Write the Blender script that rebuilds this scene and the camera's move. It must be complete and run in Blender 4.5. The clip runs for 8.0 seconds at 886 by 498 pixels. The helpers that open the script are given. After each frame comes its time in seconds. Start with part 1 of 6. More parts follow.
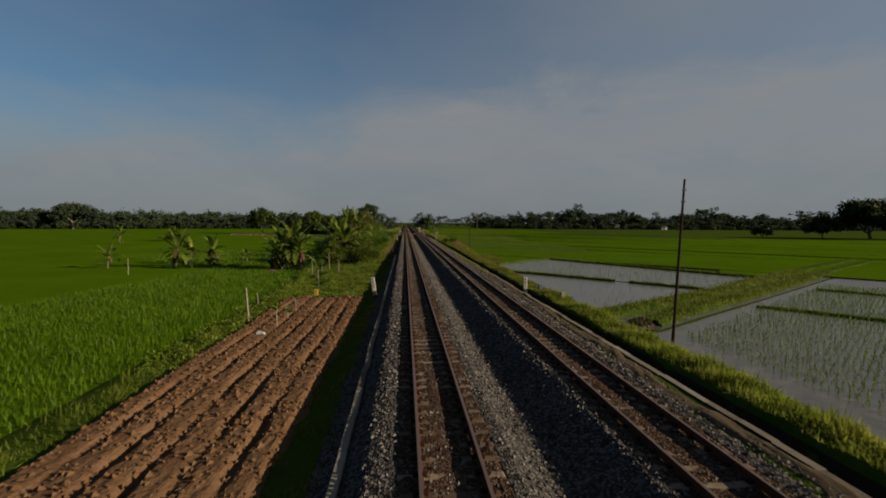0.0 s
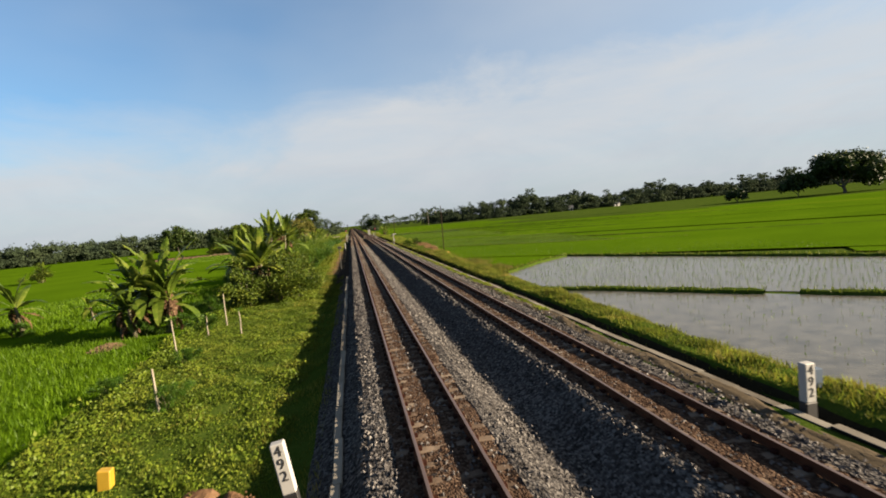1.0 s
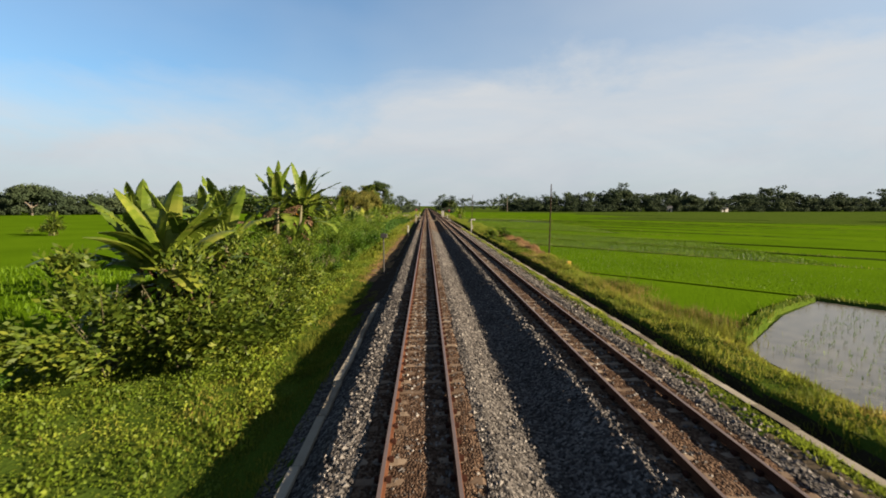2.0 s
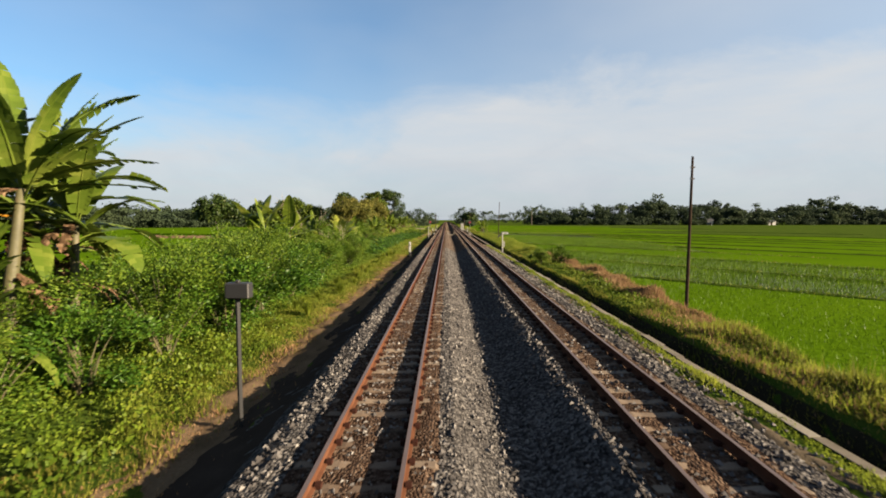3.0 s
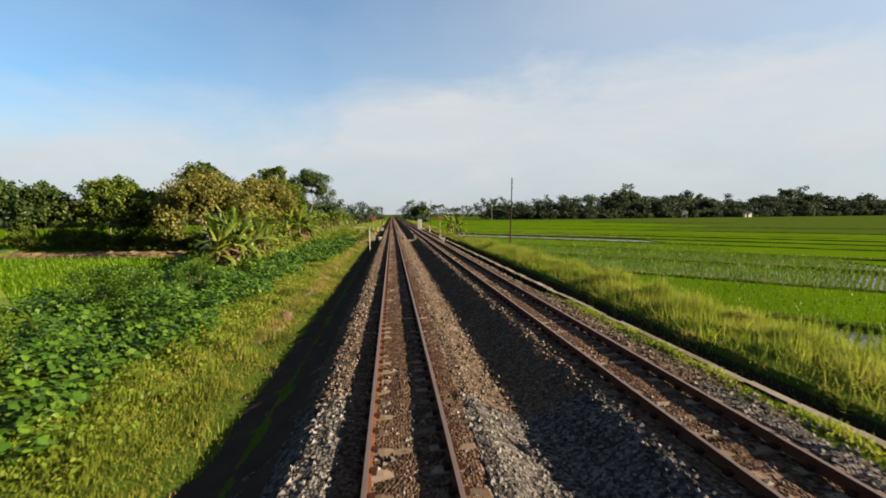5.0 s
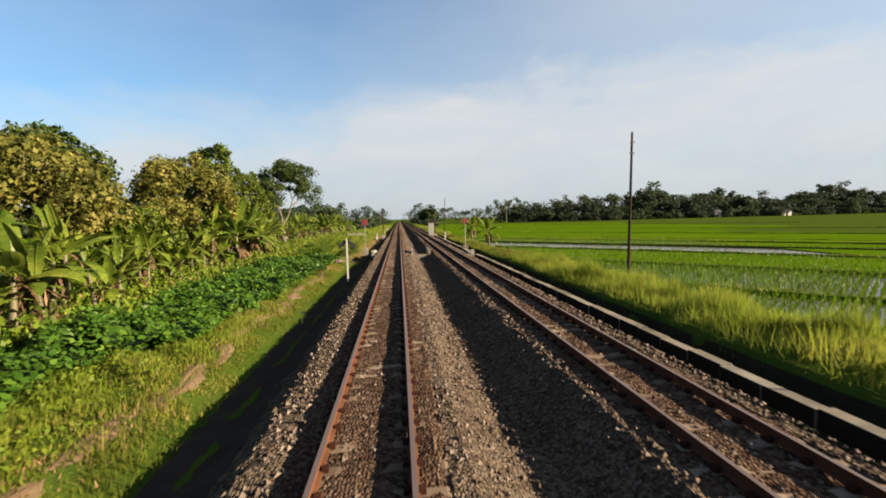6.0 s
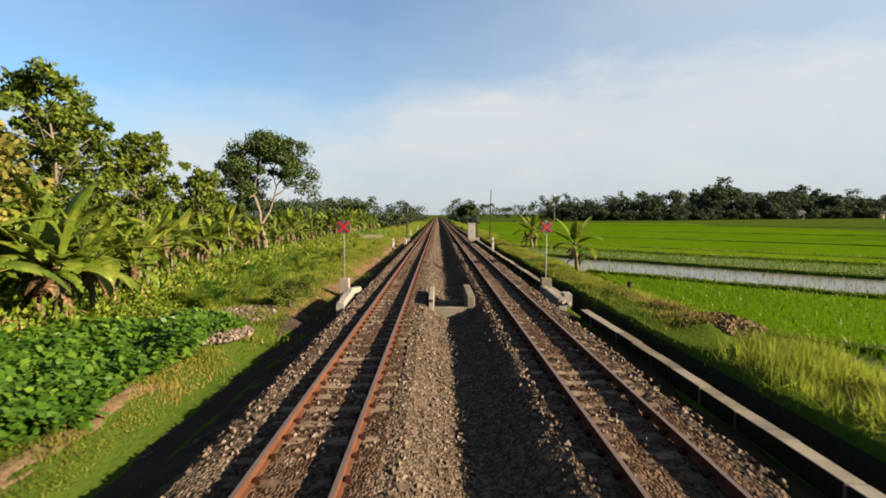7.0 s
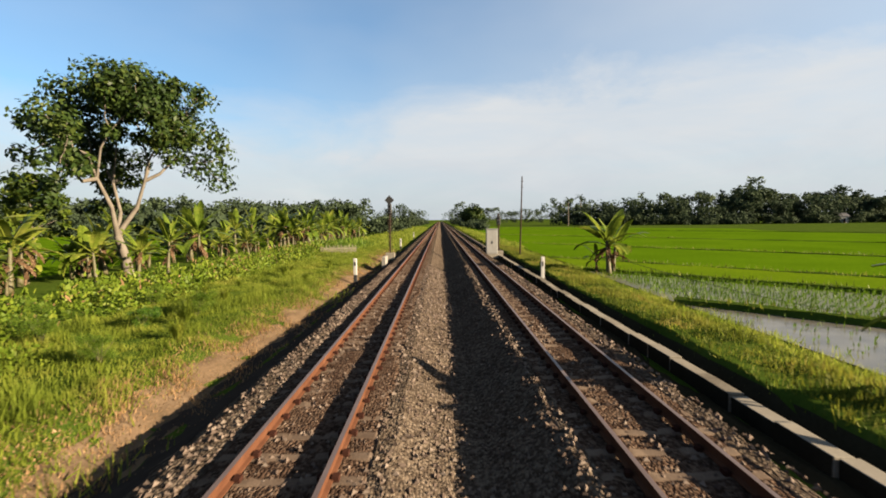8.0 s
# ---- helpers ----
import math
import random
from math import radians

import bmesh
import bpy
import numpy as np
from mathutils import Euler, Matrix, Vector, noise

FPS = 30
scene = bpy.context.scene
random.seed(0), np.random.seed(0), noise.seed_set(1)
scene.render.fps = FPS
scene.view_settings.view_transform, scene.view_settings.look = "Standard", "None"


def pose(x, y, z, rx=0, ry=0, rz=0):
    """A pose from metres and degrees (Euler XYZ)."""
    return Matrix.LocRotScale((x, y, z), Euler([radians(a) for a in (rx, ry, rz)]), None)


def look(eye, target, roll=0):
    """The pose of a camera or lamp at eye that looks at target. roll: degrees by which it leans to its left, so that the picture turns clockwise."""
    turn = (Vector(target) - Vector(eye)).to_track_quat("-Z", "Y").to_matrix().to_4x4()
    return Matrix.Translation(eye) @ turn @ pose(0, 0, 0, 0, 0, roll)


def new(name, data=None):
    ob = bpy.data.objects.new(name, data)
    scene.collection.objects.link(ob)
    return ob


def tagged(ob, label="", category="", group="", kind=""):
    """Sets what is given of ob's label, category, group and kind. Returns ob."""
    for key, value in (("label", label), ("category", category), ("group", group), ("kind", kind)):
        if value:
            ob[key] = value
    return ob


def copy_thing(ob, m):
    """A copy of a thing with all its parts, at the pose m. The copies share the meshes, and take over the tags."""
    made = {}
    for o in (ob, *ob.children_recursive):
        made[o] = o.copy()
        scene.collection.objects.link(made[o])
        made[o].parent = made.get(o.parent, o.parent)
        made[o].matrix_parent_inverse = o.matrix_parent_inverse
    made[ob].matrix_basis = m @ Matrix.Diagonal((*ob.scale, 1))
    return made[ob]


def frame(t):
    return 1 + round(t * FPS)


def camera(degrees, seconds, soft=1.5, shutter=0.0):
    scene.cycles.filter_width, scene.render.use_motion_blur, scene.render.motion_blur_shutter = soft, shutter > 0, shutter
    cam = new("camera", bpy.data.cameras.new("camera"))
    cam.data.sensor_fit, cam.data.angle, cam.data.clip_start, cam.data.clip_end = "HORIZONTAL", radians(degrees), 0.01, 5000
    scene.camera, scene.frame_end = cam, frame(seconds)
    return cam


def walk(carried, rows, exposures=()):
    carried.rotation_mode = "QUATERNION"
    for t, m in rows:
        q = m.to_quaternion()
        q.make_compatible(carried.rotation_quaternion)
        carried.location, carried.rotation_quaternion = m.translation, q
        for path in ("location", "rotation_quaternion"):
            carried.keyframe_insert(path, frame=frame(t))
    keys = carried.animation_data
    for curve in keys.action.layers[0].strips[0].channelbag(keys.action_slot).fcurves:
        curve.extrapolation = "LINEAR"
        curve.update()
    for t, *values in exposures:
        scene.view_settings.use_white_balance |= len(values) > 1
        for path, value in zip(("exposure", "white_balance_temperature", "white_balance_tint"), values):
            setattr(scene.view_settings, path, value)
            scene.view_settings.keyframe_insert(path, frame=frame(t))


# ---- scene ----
cam = camera(84.0, 8.0, 1.8, 0.05)
PATH = [
    (0, (-0.85, 1.86, 4.35), (-0.071, 11.815, 3.813), 0.41),
    (0.4, (-1.029, 11.88, 4.256), (0.186, 21.8, 3.904), -0.37),
    (0.5, (-1.123, 14.385, 4.286), (0.209, 24.287, 3.86), -1.15),
    (0.7, (-1.309, 19.395, 4.102), (0.324, 29.25, 3.637), -3.17),
    (1, (-1.353, 26.91, 4.281), (0.444, 36.726, 3.637), -5.49),
    (1.2, (-1.189, 31.92, 4.109), (0.198, 41.804, 3.492), -1.99),
    (1.5, (-0.722, 39.435, 4.32), (0.016, 49.371, 3.46), -0.84),
    (1.7, (-0.401, 44.445, 4.199), (0.154, 54.39, 3.315), -0.57),
    (2.8, (1.07, 72.0, 3.333), (0.996, 81.974, 2.614), 0.30),
    (3, (1.126, 77.01, 3.198), (1.059, 86.992, 2.603), -0.04),
    (3.5, (0.863, 89.535, 3.078), (1.134, 99.521, 2.633), -0.91),
    (4, (0.315, 102.06, 3.241), (1.017, 112.024, 2.764), -1.33),
    (4.2, (0.191, 107.07, 3.341), (1.007, 117.02, 2.771), -1.70),
    (5.3, (-0.238, 134.625, 3.122), (0.832, 144.542, 2.406), -0.37),
    (5.5, (-0.044, 139.635, 3.038), (1.059, 149.549, 2.328), -1.98),
    (6, (0.482, 152.16, 2.837), (1.355, 162.102, 2.209), -1.42),
    (6.5, (1.176, 164.685, 2.986), (1.718, 174.65, 2.354), -0.76),
    (7, (1.811, 177.21, 3.183), (1.91, 187.185, 2.485), -0.53),
    (7.5, (2.075, 189.735, 3.083), (2.017, 199.709, 2.367), -0.18),
    (8, (1.89, 202.26, 2.831), (1.947, 212.242, 2.235), -0.65),
]
walk(cam, [(t, look(eye, target, roll)) for t, eye, target, roll in PATH], exposures=[(0, 0.9, 6750, 10), (0.1, 1.15, 6750, 10), (0.2, 1.65, 6750, 10), (0.3, 2.08, 6750, 10), (0.4, 2.24, 6750, 10), (0.6, 2.28, 6750, 10), (1.0, 2.36, 6760, 10), (1.5, 2.38, 6780, 10), (3, 2.43, 6800, 10), (5.5, 2.48, 6900, 10), (8, 2.54, 6900, 10)])

# ---- light: low sun from the right and a little behind, hazy sky with cloud ----
SUN_EL, SUN_AZ = 19.5, 108.0
sx = math.sin(radians(SUN_AZ)) * math.cos(radians(SUN_EL))
sy = math.cos(radians(SUN_AZ)) * math.cos(radians(SUN_EL))
sz = math.sin(radians(SUN_EL))
sun = new("sun", bpy.data.lights.new("sun", "SUN"))
sun.data.energy, sun.data.angle, sun.data.color = 5.0, radians(0.6), (1.0, 0.82, 0.60)
sun.matrix_world = look((sx * 300, sy * 300, sz * 300), (0, 0, 0))

world = bpy.data.worlds.new("sky")
scene.world = world
world.use_nodes = True
wt = world.node_tree
wt.nodes.clear()


def wnode(kind, **props):
    n = wt.nodes.new(kind)
    for key, value in props.items():
        n.inputs[key].default_value = value
    return n


def wmath(op, a, b=None, clamp=False, plus=None):
    n = wt.nodes.new("ShaderNodeMath")
    n.operation, n.use_clamp = op, clamp
    for i, v in enumerate((a, b, plus)):
        if v is None:
            continue
        if isinstance(v, (int, float)):
            n.inputs[i].default_value = v
        else:
            wt.links.new(v, n.inputs[i])
    return n.outputs[0]


sky = wt.nodes.new("ShaderNodeTexSky")
sky.sky_type, sky.sun_disc = "NISHITA", False
sky.sun_elevation, sky.sun_rotation = radians(SUN_EL), radians(SUN_AZ)
sky.air_density, sky.dust_density, sky.ozone_density = 1.0, 1.2, 2.5
coord = wt.nodes.new("ShaderNodeTexCoord")
split = wt.nodes.new("ShaderNodeSeparateXYZ")
wt.links.new(coord.outputs["Generated"], split.inputs[0])
stretch = wt.nodes.new("ShaderNodeMapping")
stretch.inputs["Scale"].default_value = (1.0, 1.0, 2.6)
wt.links.new(coord.outputs["Generated"], stretch.inputs["Vector"])
puffs = wnode("ShaderNodeTexNoise", Scale=3.0, Detail=9.0, Roughness=0.62, Distortion=0.5)
wt.links.new(stretch.outputs[0], puffs.inputs["Vector"])
wisps = wnode("ShaderNodeTexNoise", Scale=1.3, Detail=4.0, Roughness=0.5)
wt.links.new(stretch.outputs[0], wisps.inputs["Vector"])
# the bank of cloud reaches higher towards the right, with a step up ahead
rise = wt.nodes.new("ShaderNodeValToRGB")
rise.color_ramp.interpolation = "EASE"
while len(rise.color_ramp.elements) < 7:
    rise.color_ramp.elements.new(0.5)
for el, (p, v) in zip(rise.color_ramp.elements, ((0.0, 0.17), (0.2, 0.19), (0.33, 0.225), (0.41, 0.21), (0.485, 0.265), (0.62, 0.315), (1.0, 0.33))):
    el.position, el.color = p, (v, v, v, 1)
wt.links.new(wmath("MULTIPLY_ADD", split.outputs["X"], 0.5, plus=0.5), rise.inputs[0])
lift = wmath("MULTIPLY", wmath("SUBTRACT", puffs.outputs["Fac"], 0.5), 0.20)
high = wmath("SUBTRACT", wmath("ADD", rise.outputs[0], lift), split.outputs["Z"])
bank0 = wmath("MULTIPLY", wmath("ADD", high, 0.07), 6.0, clamp=True)
bank = wmath("POWER", bank0, 1.2)
veil = wmath("MULTIPLY", wmath("MULTIPLY_ADD", split.outputs["X"], 0.9, plus=0.12), 0.55, clamp=True)
thin = wmath("ADD", wmath("MULTIPLY", wmath("SUBTRACT", wisps.outputs["Fac"], 0.45), 0.7, clamp=True), wmath("ADD", veil, 0.13), clamp=True)
slant = wt.nodes.new("ShaderNodeMapping")
slant.inputs["Rotation"].default_value = (0.0, radians(-24), 0.0)
slant.inputs["Scale"].default_value = (1.0, 1.0, 6.0)
wt.links.new(coord.outputs["Generated"], slant.inputs["Vector"])
streaks = wnode("ShaderNodeTexNoise", Scale=3.4, Detail=8.0, Roughness=0.6, Distortion=0.3)
wt.links.new(slant.outputs[0], streaks.inputs["Vector"])
ragged = wmath("MULTIPLY_ADD", streaks.outputs["Fac"], 0.5, plus=0.68, clamp=True)
cover = wmath("MAXIMUM", wmath("MULTIPLY", wmath("MULTIPLY", bank, 0.95), ragged), thin)
shade = wt.nodes.new("ShaderNodeValToRGB")
shade.color_ramp.elements[0].position, shade.color_ramp.elements[0].color = 0.0, (0.56, 0.62, 0.70, 1)
shade.color_ramp.elements[1].position, shade.color_ramp.elements[1].color = 1.0, (0.73, 0.755, 0.785, 1)
mid = shade.color_ramp.elements.new(0.35)
mid.color = (0.66, 0.70, 0.755, 1)
wt.links.new(wmath("ADD", wmath("MULTIPLY", split.outputs["Z"], 2.4), wmath("MULTIPLY", wmath("SUBTRACT", puffs.outputs["Fac"], 0.5), 0.9)), shade.inputs[0])
dim = wt.nodes.new("ShaderNodeVectorMath")
dim.operation = "MULTIPLY"
dim.inputs[1].default_value = (0.112, 0.170, 0.200)
wt.links.new(sky.outputs[0], dim.inputs[0])
mixed = wt.nodes.new("ShaderNodeMix")
mixed.data_type = "RGBA"
wt.links.new(cover, mixed.inputs[0])
wt.links.new(dim.outputs[0], mixed.inputs[6])
wt.links.new(shade.outputs[0], mixed.inputs[7])
back = wt.nodes.new("ShaderNodeBackground")
back.inputs["Strength"].default_value = 0.185
wt.links.new(mixed.outputs[2], back.inputs["Color"])
wout = wt.nodes.new("ShaderNodeOutputWorld")
wt.links.new(back.outputs[0], wout.inputs[0])


# ---- materials ----
def ramp_node(nt, stops, tone=1.0):
    r = nt.nodes.new("ShaderNodeValToRGB")
    e = r.color_ramp.elements
    while len(e) < len(stops):
        e.new(0.5)
    for el, (p, c) in zip(e, stops):
        el.position, el.color = p, (c[0] * tone, c[1] * tone, c[2] * tone, 1)
    return r


def surface(name, stops, scale=4.0, fine=40.0, rough=0.85, bump=0.3, metal=0.0, fine_mix=0.45, voronoi=False, depth=0.02, random_tint=0.0, tone=0.30, island=0.0):
    """Two scales of noise over a colour ramp, with fine relief."""
    m = bpy.data.materials.new(name)
    m.use_nodes = True
    nt = m.node_tree
    b = nt.nodes["Principled BSDF"]
    b.inputs["Roughness"].default_value, b.inputs["Metallic"].default_value = rough, metal
    b.inputs["Specular IOR Level"].default_value = 0.5 if rough < 0.75 else 0.0
    geo = nt.nodes.new("ShaderNodeNewGeometry")
    n1 = nt.nodes.new("ShaderNodeTexNoise")
    n1.inputs["Scale"].default_value, n1.inputs["Detail"].default_value = scale, 6.0
    nt.links.new(geo.outputs["Position"], n1.inputs["Vector"])
    if voronoi:
        n2 = nt.nodes.new("ShaderNodeTexVoronoi")
        n2.inputs["Scale"].default_value = fine
        cells = nt.nodes.new("ShaderNodeSeparateColor")
        nt.links.new(n2.outputs["Color"], cells.inputs[0])
        fine_out, height = cells.outputs[0], n2.outputs["Distance"]
    else:
        n2 = nt.nodes.new("ShaderNodeTexNoise")
        n2.inputs["Scale"].default_value, n2.inputs["Detail"].default_value = fine, 5.0
        fine_out = height = n2.outputs["Fac"]
    nt.links.new(geo.outputs["Position"], n2.inputs["Vector"])
    mx = nt.nodes.new("ShaderNodeMix")
    mx.inputs[0].default_value = fine_mix
    nt.links.new(n1.outputs["Fac"], mx.inputs[2])
    nt.links.new(fine_out, mx.inputs[3])
    value = mx.outputs[0]
    if island:
        each = nt.nodes.new("ShaderNodeMix")
        each.inputs[0].default_value = island
        nt.links.new(value, each.inputs[2])
        nt.links.new(geo.outputs["Random Per Island"], each.inputs[3])
        value = each.outputs[0]
    if random_tint:
        info = nt.nodes.new("ShaderNodeObjectInfo")
        off = nt.nodes.new("ShaderNodeMath")
        off.operation = "MULTIPLY_ADD"
        nt.links.new(info.outputs["Random"], off.inputs[0])
        off.inputs[1].default_value, off.inputs[2].default_value = random_tint, -random_tint / 2
        add = nt.nodes.new("ShaderNodeMath")
        nt.links.new(value, add.inputs[0])
        nt.links.new(off.outputs[0], add.inputs[1])
        value = add.outputs[0]
    r = ramp_node(nt, stops, tone)
    nt.links.new(value, r.inputs[0])
    nt.links.new(r.outputs[0], b.inputs["Base Color"])
    if bump:
        bp = nt.nodes.new("ShaderNodeBump")
        bp.inputs["Strength"].default_value, bp.inputs["Distance"].default_value = bump, depth
        bp.invert = voronoi
        nt.links.new(height, bp.inputs["Height"])
        nt.links.new(bp.outputs[0], b.inputs["Normal"])
    return m


def foliage(name, stops, rough=0.5, glow=0.28, patch=0.35, patch_scale=0.35, tone=0.42):
    """Leaves: each one its own tone, larger patches over the plant, light through the blade."""
    m = bpy.data.materials.new(name)
    m.use_nodes = True
    nt = m.node_tree
    b = nt.nodes["Principled BSDF"]
    b.inputs["Roughness"].default_value = rough
    b.inputs["Specular IOR Level"].default_value = 0.1
    geo = nt.nodes.new("ShaderNodeNewGeometry")
    n = nt.nodes.new("ShaderNodeTexNoise")
    n.inputs["Scale"].default_value, n.inputs["Detail"].default_value = patch_scale, 3.0
    nt.links.new(geo.outputs["Position"], n.inputs["Vector"])
    wide = nt.nodes.new("ShaderNodeMapRange")
    wide.inputs["From Min"].default_value, wide.inputs["From Max"].default_value = 0.3, 0.7
    nt.links.new(n.outputs["Fac"], wide.inputs["Value"])
    mx = nt.nodes.new("ShaderNodeMix")
    mx.inputs[0].default_value = patch
    nt.links.new(geo.outputs["Random Per Island"], mx.inputs[2])
    nt.links.new(wide.outputs[0], mx.inputs[3])
    r = ramp_node(nt, [(p, (q[0] * 1.22, q[1], q[2] * 0.95)) for p, q in stops], tone)
    nt.links.new(mx.outputs[0], r.inputs[0])
    nt.links.new(r.outputs[0], b.inputs["Base Color"])
    t = nt.nodes.new("ShaderNodeBsdfTranslucent")
    nt.links.new(r.outputs[0], t.inputs["Color"])
    ms = nt.nodes.new("ShaderNodeMixShader")
    ms.inputs[0].default_value = glow
    nt.links.new(b.outputs[0], ms.inputs[1])
    nt.links.new(t.outputs[0], ms.inputs[2])
    nt.links.new(ms.outputs[0], nt.nodes["Material Output"].inputs["Surface"])
    return m


def plain(name, colour, rough=0.6, metal=0.0):
    return surface(name, [(0.25, tuple(c * 0.8 for c in colour)), (0.75, tuple(min(1, c * 1.12) for c in colour))], 3.0, 60.0, rough, 0.12, metal, depth=0.004)


M_BALLAST = surface("grey crushed stone", [(0.15, (0.04, 0.038, 0.038)), (0.5, (0.125, 0.117, 0.114)), (0.9, (0.36, 0.34, 0.325))], 0.7, 19.0, 0.9, 1.0, fine_mix=0.7, voronoi=True, depth=0.05)
M_BALLAST_BROWN = surface("brown-dusted crushed stone", [(0.15, (0.068, 0.050, 0.038)), (0.5, (0.16, 0.122, 0.092)), (0.9, (0.35, 0.28, 0.215))], 0.7, 22.0, 0.9, 1.0, fine_mix=0.7, voronoi=True, depth=0.05)
M_STONE_BROWN = surface("loose brown-dusted stone", [(0.1, (0.13, 0.095, 0.08)), (0.55, (0.26, 0.20, 0.165)), (0.95, (0.42, 0.345, 0.29))], 9.0, 60.0, 0.9, 0.3, fine_mix=0.3, island=0.75)
M_STONE = surface("loose crushed stone", [(0.1, (0.11, 0.102, 0.10)), (0.55, (0.24, 0.225, 0.22)), (0.95, (0.52, 0.49, 0.46))], 9.0, 60.0, 0.9, 0.3, fine_mix=0.3, island=0.75)
M_BED = surface("rust-stained crushed stone", [(0.15, (0.06, 0.038, 0.028)), (0.5, (0.145, 0.092, 0.066)), (0.9, (0.31, 0.22, 0.16))], 0.9, 22.0, 0.9, 1.0, fine_mix=0.7, voronoi=True, depth=0.05)
M_RUST = surface("rusty steel", [(0.2, (0.10, 0.045, 0.03)), (0.55, (0.24, 0.105, 0.06)), (0.9, (0.36, 0.18, 0.11))], 3.0, 70.0, 0.75, 0.35, 0.15, depth=0.004)
M_RAILTOP = surface("worn rail head", [(0.2, (0.26, 0.17, 0.14)), (0.8, (0.45, 0.34, 0.30))], 2.0, 50.0, 0.45, 0.1, 0.5, depth=0.002)
M_CLIP = plain("dark rusted clip", (0.09, 0.04, 0.03), 0.8)
M_SLEEPER = surface("weathered concrete sleeper", [(0.2, (0.17, 0.12, 0.09)), (0.55, (0.33, 0.25, 0.19)), (0.9, (0.46, 0.38, 0.30))], 2.5, 45.0, 0.9, 0.4, depth=0.008, random_tint=0.5)
M_KERB = surface("pale weathered concrete", [(0.15, (0.20, 0.175, 0.14)), (0.5, (0.41, 0.37, 0.305)), (0.9, (0.58, 0.54, 0.46))], 1.6, 35.0, 0.9, 0.4, depth=0.008, random_tint=0.45)
M_WHITE = surface("flaking white paint", [(0.1, (0.50, 0.47, 0.42)), (0.35, (0.78, 0.77, 0.73)), (0.9, (0.86, 0.85, 0.82))], 2.2, 40.0, 0.7, 0.25, depth=0.004)
M_WHITEWASH = surface("dirty flaking whitewash", [(0.15, (0.27, 0.25, 0.22)), (0.45, (0.45, 0.43, 0.39)), (0.9, (0.56, 0.54, 0.50))], 2.0, 30.0, 0.85, 0.3, depth=0.006)
M_BLACK = plain("black paint", (0.022, 0.022, 0.024), 0.6)
M_RED = plain("red sign paint", (0.62, 0.03, 0.035), 0.45)
M_GREYPLATE = plain("dark grey sign plate", (0.10, 0.10, 0.11), 0.5)
M_GALV = plain("galvanised tube", (0.42, 0.42, 0.41), 0.5, 0.5)
M_POLE = surface("dark weathered pole", [(0.2, (0.05, 0.035, 0.028)), (0.8, (0.13, 0.09, 0.07))], 3.0, 40.0, 0.85, 0.3)
M_YELLOW = plain("yellow paint", (0.80, 0.50, 0.03), 0.55)
M_BLUEGREY = plain("blue-grey painted concrete", (0.25, 0.32, 0.42), 0.8)
M_STICK = surface("bleached stick", [(0.2, (0.42, 0.36, 0.26)), (0.8, (0.70, 0.64, 0.52))], 6.0, 60.0, 0.9, 0.2)
M_CABINET = plain("light grey cabinet paint", (0.55, 0.55, 0.52), 0.55)
M_SOIL = surface("turned red-brown soil", [(0.15, (0.15, 0.085, 0.048)), (0.5, (0.29, 0.168, 0.095)), (0.9, (0.42, 0.275, 0.17))], 2.2, 9.0, 0.95, 0.9, depth=0.05)
M_GROUND = surface("grassy earth", [(0.2, (0.04, 0.07, 0.012)), (0.5, (0.08, 0.135, 0.02)), (0.8, (0.14, 0.17, 0.035)), (0.95, (0.21, 0.15, 0.07))], 0.5, 9.0, 0.95, 0.7, depth=0.05, tone=0.34)
M_DIRT = surface("dry bare earth", [(0.25, (0.13, 0.10, 0.055)), (0.5, (0.27, 0.185, 0.115)), (0.8, (0.40, 0.29, 0.19))], 1.1, 16.0, 0.95, 0.6, depth=0.03)
M_GRIT = surface("gritty grey-brown earth", [(0.2, (0.10, 0.08, 0.055)), (0.6, (0.21, 0.17, 0.12)), (0.9, (0.34, 0.28, 0.21))], 1.8, 30.0, 0.95, 0.6, depth=0.02)
# kerb concrete for the side faces, with their shade put into the colour
M_KERB_SIDE_SHADE = surface("concrete darkened for side shade", [(0.2, (0.02, 0.02, 0.014)), (0.6, (0.05, 0.047, 0.034)), (0.9, (0.12, 0.11, 0.085))], 2.0, 30.0, 0.9, 0.4, depth=0.008)
M_RICE = surface("dense green rice", [(0.2, (0.074, 0.15, 0.006)), (0.5, (0.108, 0.215, 0.008)), (0.85, (0.165, 0.285, 0.012))], 0.10, 6.0, 0.8, 0.6, fine_mix=0.4, depth=0.08, tone=0.34)
M_RICE_PALE = surface("yellowing young rice", [(0.2, (0.085, 0.18, 0.008)), (0.8, (0.20, 0.30, 0.014))], 0.15, 5.0, 0.8, 0.5, depth=0.06, tone=0.34)
# brown-black earth; the shade left of the bank is mixed into this colour
M_SLOPE_SHADE = surface("dark earth with slope shade in its colour", [(0.2, (0.05, 0.04, 0.034)), (0.6, (0.10, 0.08, 0.066)), (0.9, (0.19, 0.155, 0.13))], 1.4, 40.0, 0.95, 0.5, depth=0.012)
# earth colour taken down to near black to deepen the shade in recesses
M_EARTH_SHADED = surface("bank earth with shade in its colour", [(0.2, (0.035, 0.03, 0.018)), (0.8, (0.09, 0.075, 0.045))], 1.0, 12.0, 0.95, 0.6, depth=0.03)
M_BARK = surface("pale grey bark", [(0.2, (0.16, 0.13, 0.10)), (0.8, (0.42, 0.38, 0.32))], 2.0, 20.0, 0.9, 0.5)
M_STEM = surface("banana stem sheaths", [(0.2, (0.06, 0.05, 0.02)), (0.5, (0.14, 0.13, 0.045)), (0.9, (0.24, 0.15, 0.075))], 3.0, 14.0, 0.7, 0.4)
